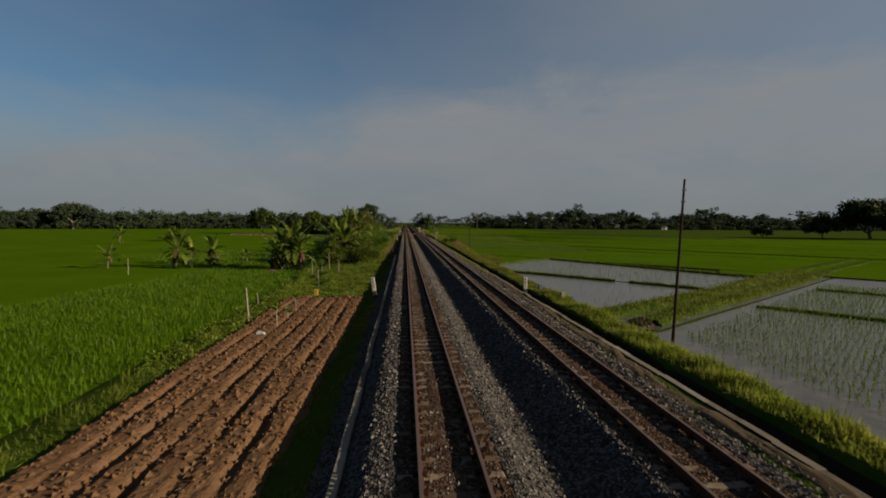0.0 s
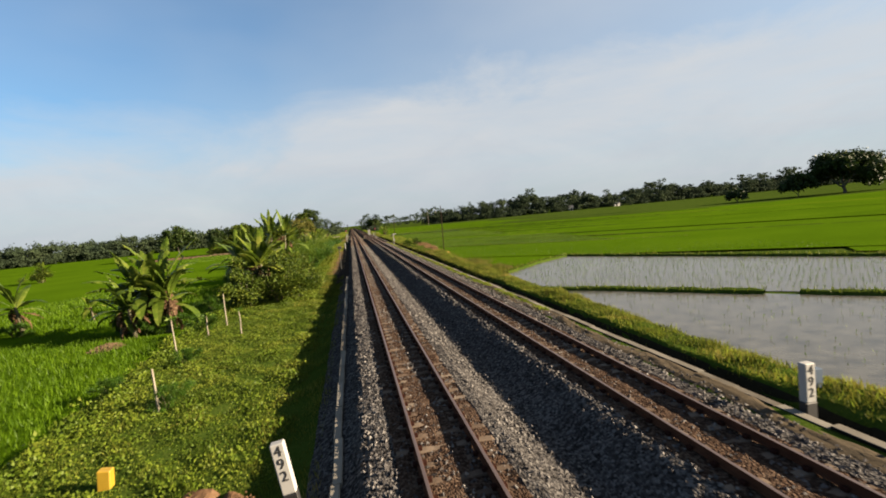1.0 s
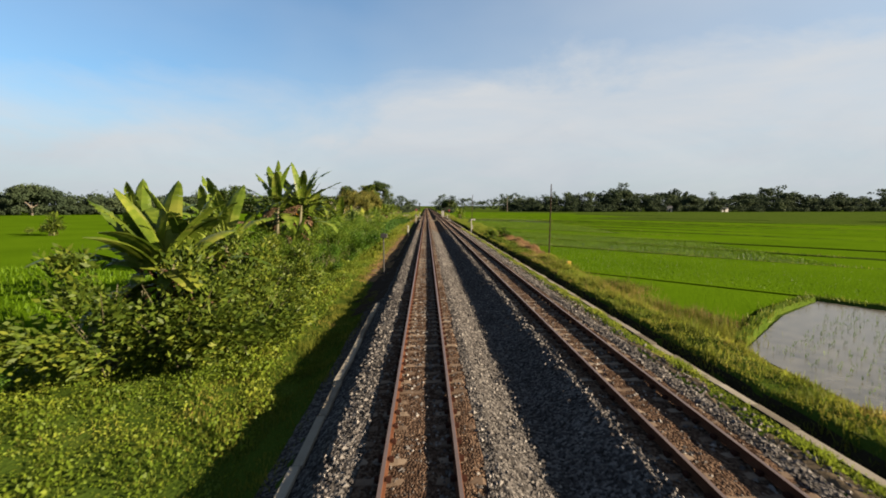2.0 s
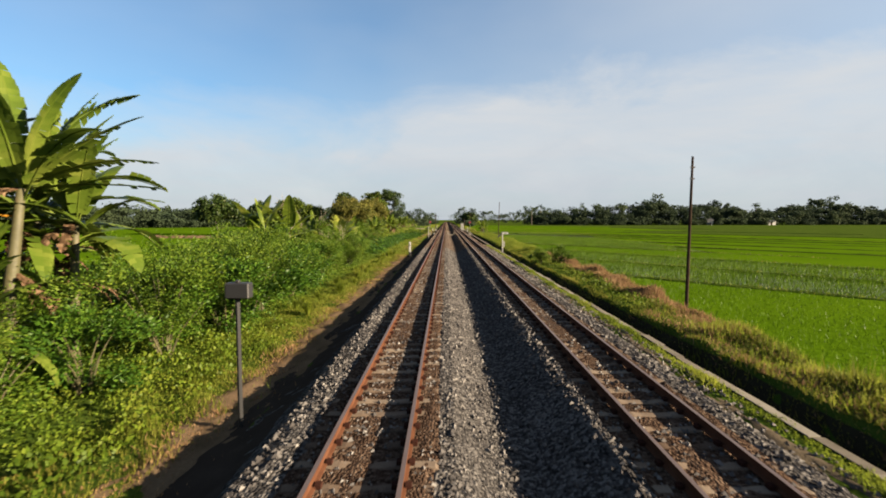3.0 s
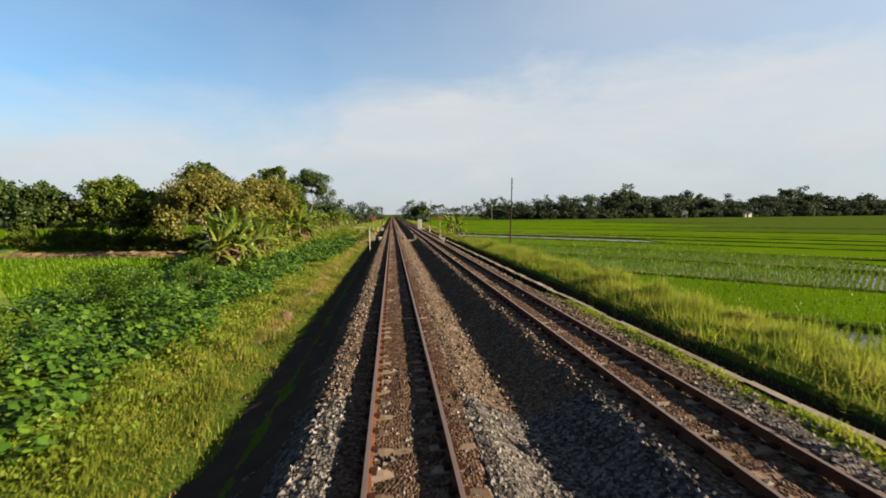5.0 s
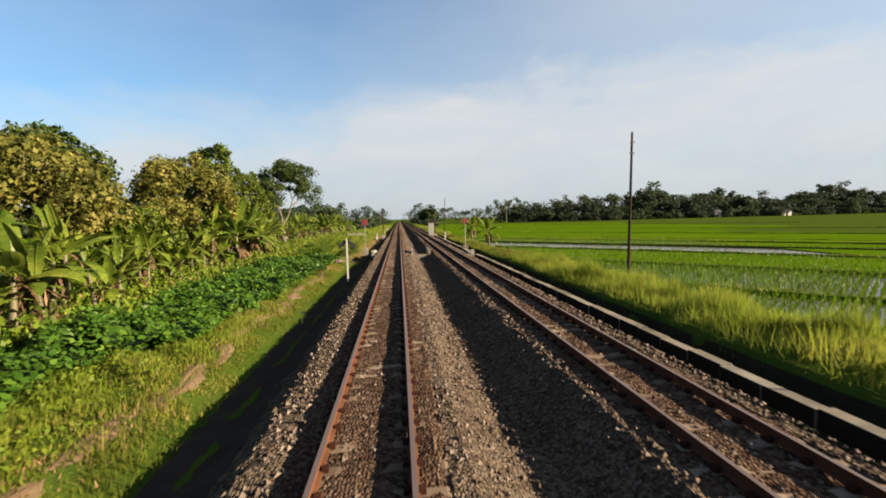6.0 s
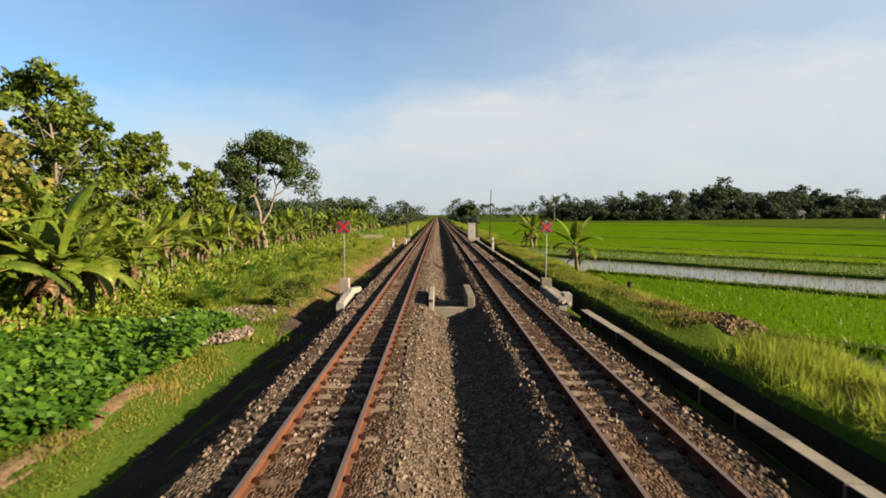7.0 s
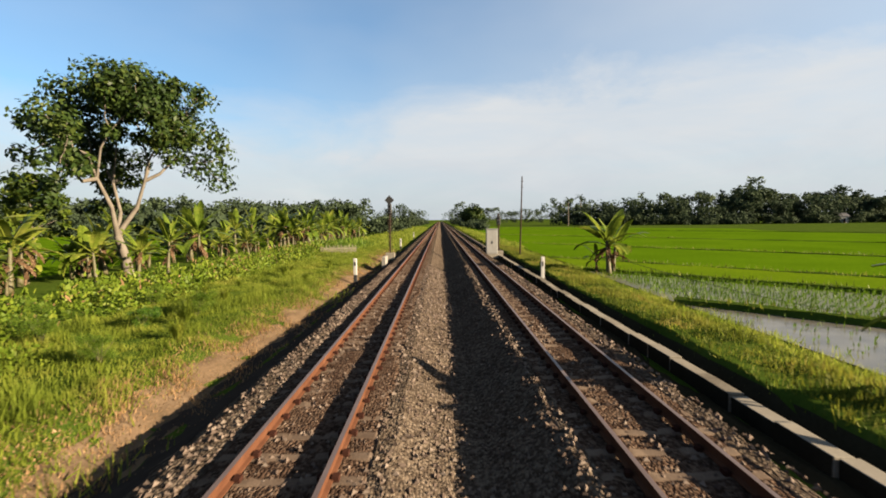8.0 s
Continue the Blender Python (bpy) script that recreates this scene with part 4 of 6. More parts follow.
tagged(link_mesh("bank_grass", *kites(np.stack(bb, 1), dd, sideways(dd), RNG.uniform(0.15, 0.4, len(dd)), np.full(len(dd), 0.05)), L_GRASS), "grass growing on the field banks", "grass", kind="stuff")


# ---- the ploughed plot ----
px = np.arange(-9.5, -3.45, 0.07)
py = np.arange(4, 38, 0.14)
PX, PY = np.meshgrid(px, py)
clods = RNG.normal(0, 1, PX.shape)
clods = (clods + np.roll(clods, 1, 0) + np.roll(clods, 1, 1) + np.roll(np.roll(clods, 1, 0), 1, 1)) * 0.5
phase = (PX + 0.05 * np.sin(PY * 0.4) + 0.02 * np.sin(PY * 2.1)) / 0.92
off = (phase - np.round(phase)) * 0.92
ridge = 0.05 - 0.19 * np.exp(-(off / 0.13) ** 2) * (0.7 + 0.4 * np.sin(PY * 0.8 + np.round(phase) * 2.0)) + 0.008 * clods
fade = np.clip(np.minimum(np.minimum(PX + 9.5, -3.45 - PX), np.minimum(PY - 4, 38 - PY + 0.5 * np.sin(PX * 2.2))) / 0.5, 0, 1)
PZ = left_level(PY) + 0.03 + (0.12 + ridge) * fade - 0.14 * (1 - fade)
ii = np.arange(len(py) - 1)[:, None] * len(px) + np.arange(len(px) - 1)[None, :]
plot = link_mesh("ploughed_plot", np.stack([PX, PY, PZ], -1).reshape(-1, 3), np.stack([ii, ii + 1, ii + len(px) + 1, ii + len(px)], -1).reshape(-1, 4), M_SOIL)
tagged(plot, "freshly ridged red-brown soil plot with furrows", "ploughed plot", kind="structure")
cv_, cf_ = stones(3500, (-9.2, -3.7), (8, 37.5), lambda v: 0 * v)
cv_ = cv_.reshape(-1, 5, 3)
mid_c = cv_.mean(1, keepdims=True)
cv_ = (cv_ - mid_c) * RNG.uniform(0.8, 2.2, (len(cv_), 1, 1)) + mid_c
row = np.clip(((mid_c[:, 0, 1] - 4) / 0.14).astype(int), 0, len(py) - 1)
col = np.clip(((mid_c[:, 0, 0] + 9.5) / 0.07).astype(int), 0, len(px) - 1)
cv_[:, :, 2] += PZ[row, col][:, None]
tagged(link_mesh("soil_clods", cv_.reshape(-1, 3), cf_, M_SOIL), "loose clods of turned red-brown soil", "soil", kind="stuff")


def path_sheet(name, x0, x1, y0, y1, material, words, rise=0.035):
    """A worn strip: its ragged edges dip under the ground on both sides."""
    ys, u = np.arange(y0, y1, 0.25), np.linspace(-1, 1, 15)
    U, Y = np.meshgrid(u, ys)
    wander = 0.16 * np.sin(Y * 0.7) + 0.07 * np.sin(Y * 1.9 + 1.0)
    X = (x0 + x1) / 2 + wander + U * (x1 - x0) / 2 * 1.35
    rag = RNG.normal(0, 1, X.shape)
    rag = (rag + np.roll(rag, 1, 0) + np.roll(rag, 1, 1) + np.roll(rag, -1, 0)) * 0.5
    Z = land(X, Y) + rise + 0.045 - 0.11 * U ** 2 + 0.018 * rag
    Z -= 0.2 * np.exp(-np.minimum(Y - y0, y1 - Y) / (0.9 + 0.5 * U))
    i = np.arange(len(ys) - 1)[:, None] * 15 + np.arange(14)[None]
    ob = link_mesh(name, np.stack([X, Y, Z], -1).reshape(-1, 3), np.stack([i, i + 1, i + 16, i + 15], -1).reshape(-1, 4), material, smooth=True)
    return tagged(ob, words, "footpath", kind="structure")


path_sheet("footpath", -4.75, -4.2, 140, 190, M_DIRT, "narrow trodden strip of bare earth", -0.012)
path_sheet("footpath", -4.1, -2.7, 83, 133, M_DIRT, "strip of bare reddish earth by the ballast", 0.03)
path_sheet("footpath", -4.1, -2.9, 200.5, 262, M_DIRT, "strip of bare reddish earth by the ballast", 0.015)
# dark earth sheet reaching to the shadow's edge, shade painted in its colour
cy = np.arange(74, 262, 0.3)
CV, CF = extrude_y([(-4.0, -1.2), (-3.65, -1.1), (-3.35, -1.06), (-3.0, -0.95), (-2.7, -0.82), (-2.35, -0.67), (-2.0, -0.475), (-1.9, -0.46)], cy, lambda n, m: np.stack([RNG.normal(0, 0.03, (n, m)), 0 * SOFT[:n, :m], SOFT[:n, :m] * 0.02], -1))
outer = CV[:, 0] < -2.85
CV[outer, 2] = land(CV[outer, 0], CV[outer, 1]) + np.interp(CV[outer, 0], [-4.0, -3.6, -3.0], [-0.25, -0.02, 0.06])
tagged(link_mesh("slope_shade_strip", CV, CF, M_SLOPE_SHADE, smooth=True), "dark earth below the stone shoulder, its shade painted in", "cinders", kind="structure")
# dark patch added for the deep shade beside the parapet
path_sheet("culvert_shade_patch", -3.9, -2.5, 193, 201, M_SLOPE_SHADE, "dark earth patch painting the shade at the culvert mouth", 0.03)
path_sheet("spoil_strip", 6.45, 7.15, 4, 62, M_GRIT, "strip of gritty earth beside the drain", 0.0)
path_sheet("spoil_strip", 6.3, 6.9, 58, 151, M_GRIT, "strip of gritty earth beside the drain", -0.03)


# sheet over the drain's bed and wall; its dark colour paints their shade
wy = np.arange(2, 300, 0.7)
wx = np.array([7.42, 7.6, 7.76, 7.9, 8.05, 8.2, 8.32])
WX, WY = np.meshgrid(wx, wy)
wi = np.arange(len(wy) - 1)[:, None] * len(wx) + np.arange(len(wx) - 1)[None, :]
tagged(link_mesh("drain", np.stack([WX, WY, land(WX, WY) + 0.015 + RNG.normal(0, 0.012, WX.shape)], -1).reshape(-1, 3), np.stack([wi, wi + 1, wi + len(wx) + 1, wi + len(wx)], -1).reshape(-1, 4), M_EARTH_SHADED), "deep earth drain behind the kerb, shade painted into its colour", "drain", kind="structure")
# dark strip that paints the kerb's shade on the drain bed
path_sheet("drain", 6.55, 7.15, 151, 300, M_EARTH_SHADED, "earth in the open drain before the kerb, painted dark as shade", 0.02)


# ---- bananas ----
def banana_leaf(length, width, up, droop, torn, seed):
    """A blade on an arching midrib, slit into drooping strips of uneven width."""
    r = np.random.default_rng(seed)
    k = 20 if length > 1.9 else 14
    s = np.linspace(0, 1, k + 1)
    ang = np.radians(up) - np.radians(droop) * s ** 1.4
    x = np.concatenate([[0], np.cumsum(np.cos(ang[:-1]) * length / k)])
    z = np.concatenate([[0], np.cumsum(np.sin(ang[:-1]) * length / k)])
    wid = width / 2 * np.clip(np.sin(np.pi * np.clip((s - 0.12) / 0.88, 0, 1) ** 0.8), 0, 1) ** 0.55
    step = length / k
    V, F = [], []
    for side in (-1, 1):
        tilt = r.uniform(-0.3, 0.35)
        sag, keep_to = tilt, 1.0
        for i in range(3, k):
            if r.uniform() < 0.25 + 0.35 * torn:
                sag = tilt + r.normal(0, torn * 0.16)
                keep_to = 1.0 - r.uniform(0, 0.30) * min(torn, 1.3)
            slit = step * r.uniform(0.0, 0.55) * min(torn, 1.2) * (1 if r.uniform() < 0.7 else 0.2)
            w0, w1 = wid[i] * keep_to, wid[i + 1] * keep_to
            f = 0.10
            off = len(V)
            V += [(x[i], 0, z[i]), (x[i + 1], 0, z[i + 1]),
                  (x[i + 1] + f * w1, side * w1 * 0.6 * math.cos(sag * 0.6), z[i + 1] - w1 * 0.6 * math.sin(sag * 0.6)),
                  (x[i] + f * w0, side * w0 * 0.6 * math.cos(sag * 0.6), z[i] - w0 * 0.6 * math.sin(sag * 0.6)),
                  (x[i + 1] + 2 * f * w1 - slit * 0.5, side * w1 * math.cos(sag), z[i + 1] - w1 * math.sin(sag) - 0.1 * w1 * torn),
                  (x[i] + 2 * f * w0 + slit * 0.5, side * w0 * math.cos(sag), z[i] - w0 * math.sin(sag) - 0.1 * w0 * torn)]
            F += [[off, off + 1, off + 2, off + 3], [off + 3, off + 2, off + 4, off + 5]]
    rv, rf = tube(np.stack([x, 0 * x, z - 0.012], 1)[::2], np.linspace(0.035, 0.008, k // 2 + 1), 3, False)
    return join([(np.array(V), F), (rv, rf)])


def turned(V, a):
    c, s = math.cos(a), math.sin(a)
    V = np.asarray(V)
    return np.column_stack([V[:, 0] * c - V[:, 1] * s, V[:, 0] * s + V[:, 1] * c, V[:, 2]])


def banana(x, y, z, total, leaves, seed, dead=5, gold=False, torn=1.0, trunk=None, fans=(), broad=0.23, words="banana plant with torn green leaves and withered sheaths"):
    r = np.random.default_rng(seed)
    root = empty("banana_plant", x, y, z)
    tagged(root, words, "banana plant", group="banana plants")
    pale = broad > 0.25
    h = trunk or total * r.uniform(0.44, 0.54)
    lean = r.uniform(-0.12, 0.12, 2)
    t = np.linspace(0, 1, 6)
    stem = np.stack([lean[0] * t * h, lean[1] * t * h, t * h], 1)
    link_mesh("pseudostem", *tube(stem, np.interp(t, [0, 0.3, 1], [0.17, 0.13, 0.07]) * (0.45 + total / 7), 9), M_STEM, root, smooth=True)
    top = stem[-1]
    for i in range(leaves):
        a = i * 2.4 + r.uniform(-0.4, 0.4)
        k = i / (leaves - 1)
        up = (84 if broad < 0.25 else 76) - 70 * k + r.uniform(-10, 10)
        L = total * r.uniform(0.50, 0.64)
        V, F = banana_leaf(L, L * broad * r.uniform(0.9, 1.12), up, r.uniform(22, 50) + 55 * k, torn * r.uniform(0.3, 1.2), seed * 31 + i)
        mine = gold and i == leaves - 2
        if mine:
            V, F = banana_leaf(L * 0.62, L * 0.17, 12, 30, 0.5, seed)
            a = math.radians(195)
        link_mesh("leaf", turned(V, a) + top - [0, 0, 0.16 * h * k], F, L_BANANA_GOLD if mine else L_BANANA_LIT if pale else L_BANANA, root, "yellowed leaf" if mine else "")
    for i, (a, up, droop, L) in enumerate(fans):
        V, F = banana_leaf(L, L * 0.19, up, droop, torn, seed * 77 + i)
        link_mesh("leaf", turned(V, math.radians(a)) + top, F, L_BANANA_LIT if pale else L_BANANA, root)
    for i in range(dead):
        a = i * 2.1 + r.uniform(-0.5, 0.5)
        L = total * r.uniform(0.18, 0.36)
        V, F = banana_leaf(L, L * 0.28, r.uniform(-50, 5), r.uniform(40, 80), 1.6, seed * 57 + i)
        link_mesh("withered_leaf", turned(V, a) + stem[3 + i % 3], F, L_BANANA_DEAD, root, "brown withered hanging leaf")
    return root


kinds = [banana(-14.2, 61.2, on_land(-14.2, 61.2), 5.9, 13, 3, 14, torn=1.3), banana(-9.2, 125.4, on_land(-9.2, 125.4), 4.6, 9, 5, 4, False, 0.5, broad=0.3), banana(-11.4, 194.2, on_land(-11.4, 194.2), 4.2, 10, 8, 6, False, 0.6, broad=0.3),
         banana(11.1, 209.8, on_land(11.1, 209.8), 4.2, 9, 11, 8, torn=0.55, trunk=2.0, broad=0.33), banana(-9.6, 88.5, on_land(-9.6, 88.5), 6.3, 12, 13, 9, True, 1.1, 5.0, ((0, 38, 22, 3.5), (-6, 22, 34, 3.7), (10, 6, 16, 3.3), (60, 62, 15, 3.2), (170, 35, 50, 3.2)), words="tall banana plant with torn leaves, one turned golden"),
         banana(-20.0, 234.0, on_land(-20, 234), 2.6, 8, 17, 4, broad=0.28), banana(-15.4, 62.4, on_land(-15.4, 62.4), 4.6, 11, 19, 10, torn=1.3),
         banana(-9.0, 115.8, on_land(-9.0, 115.8), 4.4, 5, 29, 4, False, 0.25, 2.9, ((20, 62, 18, 2.4), (-20, 40, 20, 2.6), (120, 75, 12, 2.2)), broad=0.27, words="young banana plant with broad pale intact leaves"),
         banana(-10.9, 88.0, on_land(-10.9, 88.0), 6.2, 12, 37, 9, False, 1.2, 4.8, ((100, 80, 12, 3.6), (150, 60, 30, 3.4), (200, 28, 45, 3.4)), words="tall banana plant with large torn upright leaves")]


def more_bananas(spots):
    for x, y, k, s, a in spots:
        m = pose(x, y, on_land(x, y), 0, 0, a) @ Matrix.Diagonal((s, s, s, 1))
        copy_thing(kinds[k], m)


brng = np.random.default_rng(99)
thicket = []
for y in np.arange(161, 300, 1.9):
    far = np.interp(y, [160, 195, 205, 216, 240, 260, 300], [-10.5, -11.0, -13.0, -16.5, -18.0, -15.0, -12.5])
    for _ in range(2):
        thicket.append((far - brng.uniform(0, 1.5 if y < 174 else 3.6), y + brng.uniform(-0.9, 0.9), int(brng.choice([0, 6, 1, 2, 6, 7] if y < 200 else [1, 2, 5, 3, 7, 6])), brng.uniform(0.5, 1.0) * (1.0 if y < 198 else 1.15), brng.uniform(0, 360)))
more_bananas(thicket)
more_bananas([(-13.5, 61.6, 0, 1.1, 77), (-15.2, 61.4, 0, 1.0, 211), (-13.2, 60.2, 6, 1.05, 40), (-15.0, 60.0, 6, 0.9, 200), (-16.2, 61.0, 6, 0.8, 10),
              (-9.4, 69.2, 2, 1.45, 70), (-8.7, 69.6, 1, 1.25, 200), (-10.6, 70.4, 6, 1.3, 130), (-8.6, 70.8, 6, 1.25, 250), (-10.8, 79.2, 0, 1.18, 150), (-12.2, 80.6, 6, 1.3, 300), (-11.4, 77.4, 2, 1.2, 20),
              (-10.4, 90.9, 8, 0.92, 260), (-9.1, 90.2, 8, 0.85, 35), (-9.3, 86.9, 6, 0.9, 80), (-11.4, 89.8, 0, 1.05, 45), 
              (-22.2, 70.5, 5, 0.9, 30), (-28.2, 62.9, 6, 1.1, 20), (-26.8, 63.8, 2, 0.95, 120), (-25.2, 67.1, 6, 1.0, 240), (-35.5, 62, 2, 0.8, 60), (-66, 120, 6, 1.0, 0), (-60.5, 134, 2, 1.0, 80),
              (-12.3, 117, 7, 0.9, 120), (-11.6, 112.5, 7, 1.15, 40), (-10.9, 114.4, 1, 1.3, 300), (-13.4, 114.0, 1, 1.35, 80), (-8.4, 121.4, 1, 1.0, 130), (-9.4, 127.5, 1, 0.95, 250), (-8.4, 133, 2, 0.85, 20), (-11.2, 162.6, 2, 0.75, 20), (-10.6, 163.8, 1, 0.7, 190), (-12.8, 170.6, 2, 0.85, 20), (-13.2, 202.5, 1, 0.9, 60), (-15.3, 214, 2, 0.95, 150), (-13.2, 195.6, 2, 0.95, 10), (-11.9, 121.4, 1, 1.05, 130), (-10.0, 131, 1, 1.0, 210), (-10.6, 137, 2, 0.9, 310), (-12.0, 141, 1, 0.9, 15), (-9.6, 134.5, 2, 0.8, 100),
              (-15.5, 230.5, 2, 0.8, 40), (-17.2, 229.5, 1, 0.7, 160), (-14.2, 231.2, 7, 0.75, 250), (-19.6, 231.0, 5, 1.1, 80), (-21.5, 230.0, 2, 0.7, 310), (12.5, 233.0, 3, 1.1, 20), (13.0, 233.8, 3, 0.95, 140), (12.0, 234.0, 5, 0.8, 250), (11.4, 210.3, 5, 0.8, 90)])


# ---- shrubs ----
def shrub(x, y, r, h, n, seed, material, words, leaf=0.17):
    rr = np.random.default_rng(seed)
    root = empty("shrub", x, y, on_land(x, y))
    tagged(root, words, "shrub", group="shrubs beside the line")
    stems = []
    for i in range(9):
        a = rr.uniform(0, 2 * np.pi)
        e = np.array([math.cos(a) * r * rr.uniform(0.3, 0.9), math.sin(a) * r * rr.uniform(0.3, 0.9), h * rr.uniform(0.55, 0.95)])
        stems.append(tube(np.array([[0.1 * math.cos(a), 0.1 * math.sin(a), -0.05], e * [0.4, 0.4, 0.5], e]), [0.035, 0.022, 0.008], 5))
    link_mesh("woody_base", *join(stems), M_STEM, root)
    heads = rr.normal(size=(17, 3)) * [r * 0.52, r * 0.52, h * 0.24] + [0, 0, h * 0.58]
    pick = rr.integers(0, len(heads), n)
    c = heads[pick] + rr.normal(size=(n, 3)) * [r * 0.15, r * 0.15, h * 0.08]
    c[:, 2] = np.abs(c[:, 2])
    d = unit(c - [0, 0, h * 0.35] + rr.normal(size=(n, 3)) * 0.7 * r)
    d[:, 2] *= 0.6
    d = unit(d)
    link_mesh("foliage", *kites(c, d, unit(np.cross(d, rr.normal(size=(n, 3)))), rr.uniform(0.6, 1.3, n) * leaf, rr.uniform(0.7, 1.2, n) * leaf * 0.45), material, root)
    return root


W1 = "bushy bright green shrub with narrow leaves"
sk = [shrub(-8.4, 97, 1.6, 2.6, 6200, 1, L_SHRUB, W1, 0.12), shrub(-9.4, 104, 1.8, 2.9, 7000, 2, L_SHRUB, W1, 0.12), shrub(-8.4, 112, 1.5, 2.3, 7000, 3, L_BEAN, "leafy rounded dark green bush", 0.15),
      shrub(-7.4, 67, 1.9, 2.9, 4600, 4, L_GREEN, "dense dark green bush overhanging the grass", 0.25), shrub(10.4, 116.5, 0.8, 1.3, 2800, 6, L_SHRUB, "small leafy bush on the bank", 0.13)]
srng = np.random.default_rng(23)
spots = []
for y in np.arange(80, 136, 2.1):
    for x in (-8.0, -10.0, -12.2):
        if y < 93 and x > -10:
            continue
        spots.append((x + srng.normal(0, 0.6) - 0.4 - (1.0 if y > 122 else 0), y + srng.normal(0, 0.6), int(srng.integers(0, 3)), srng.uniform(0.6, 1.08) * (0.85 if y > 122 else 1.0), srng.uniform(0, 360)))
for x, y, k, s, a in spots + [(-5.9, 68.5, 3, 0.8, 40), (-9.4, 66.6, 3, 1.0, 120), (-6.6, 71.5, 3, 0.9, 200), (-8.4, 74, 3, 1.0, 20), (-6.6, 76, 3, 0.8, 300), (-9.0, 79, 3, 0.85, 300), (9.0, 118, 4, 0.9, 70), (-9.6, 139, 1, 0.6, 30), (-12, 148, 2, 0.8, 90), (-10.5, 154, 2, 0.6, 200), (-11.2, 157.4, 1, 0.42, 10),
                              (-61, 134, 3, 1.0, 0), (-7.2, 196.6, 2, 0.35, 50), (-7.3, 91.5, 1, 0.95, 10), (-8.2, 86.6, 0, 0.85, 33), (-10.0, 86.2, 1, 0.8, 133), (-7.6, 88.6, 2, 0.85, 233), (-9.9, 90.2, 1, 0.9, 70), (-8.6, 93.5, 0, 1.15, 200), (-6.9, 94.6, 2, 1.1, 80), (-7.6, 98.5, 1, 1.0, 140)] + [(-7.6 + 1.6 * math.sin(k * 2.3), 196.5 + k * 1.9, k % 3, 0.22 + 0.12 * abs(math.sin(k * 1.7)), k * 47) for k in range(14)]:
    copy_thing(sk[k], pose(x, y, on_land(x, y), 0, 0, a) @ Matrix.Diagonal((s, s, s, 1)))
for x, y, q in ((-13.6, 60.4, 0.5), (-14.9, 60.9, 0.55), (-12.8, 61.6, 0.45), (-16.3, 61.9, 0.5), (-26.4, 63.0, 0.5), (-27.9, 62.2, 0.55), (-25.0, 66.4, 0.45), (-8.0, 44.6, 0.33), (-9.2, 50.3, 0.3), (-10.4, 57.8, 0.45), (-11.6, 64.5, 0.6), (-10.8, 47.0, 0.3)):
    copy_thing(sk[2], pose(x, y, on_land(x, y), 0, 0, x * 31) @ Matrix.Diagonal((q, q, q, 1)))
for k, y in enumerate(np.arange(106, 131, 0.85)):
    x, q = -8.2 - (k * 1.37) % 4.6, srng.uniform(0.85, 1.15)
    copy_thing(sk[(2, 0, 2, 1)[k % 4]], pose(x, y, on_land(x, y), 0, 0, srng.uniform(0, 360)) @ Matrix.Diagonal((q, q, q, 1)))


bush = shrub(-4.15, 197.1, 0.9, 1.3, 4200, 81, L_GREEN, "leafy bush with small white flowers beside the culvert", 0.09)
fr = np.random.default_rng(82)
fc = unit(fr.normal(size=(260, 3)) + [0, 0, 0.4]) * [0.85, 0.85, 0.6] + [0, 0, 0.72]
fd = unit(fr.normal(size=(260, 3)))
link_mesh("blossom", *kites(fc, fd, unit(np.cross(fd, fr.normal(size=(260, 3)))), np.full(260, 0.035), np.full(260, 0.03), 0.5), M_WHITEWASH, bush, "small white flowers")
urng = np.random.default_rng(83)
for k in range(16):
    x, y, q = -20.0 - k * 1.6, 184.0 + 0.45 * k + urng.normal(0, 0.8), urng.uniform(0.6, 0.95)
    copy_thing(sk[3], pose(x, y, on_land(x, y), 0, 0, urng.uniform(0, 360)) @ Matrix.Diagonal((q * 1.2, q, q, 1)))

# ---- trees ----
def grow(rr, p, d, L, r, depth, wood, heads):
    """One limb and all that springs from it."""
    side = rr.normal(size=3) * 0.10 * L
    e = p + d * L
    wood.append(tube(np.array([p, (p + e) / 2 + side, e]), [r, r * 0.82, r * 0.66], 7 if depth > 1 else 5, False))
    if depth == 0:
        heads.append(e)
        return
    if depth <= 2:
        heads.append(p + d * L * rr.uniform(0.55, 0.95) + rr.normal(size=3) * 0.12 * L)
    k = 3 if depth > 1 or rr.uniform() < 0.5 else 2
    a0 = rr.uniform(0, 2 * np.pi)
    u = unit(np.cross(d, [0.31, 0.17, 0.93]))
    w = np.cross(d, u)
    for i in range(k):
        a = a0 + i * 2 * np.pi / k + rr.uniform(-0.5, 0.5)
        nd = unit(d * 0.75 + (math.cos(a) * u + math.sin(a) * w) * rr.uniform(0.5, 0.95) + np.array([0, 0, 0.12]))
        grow(rr, e, nd, L * rr.uniform(0.62, 0.85), r * 0.62, depth - 1, wood, heads)


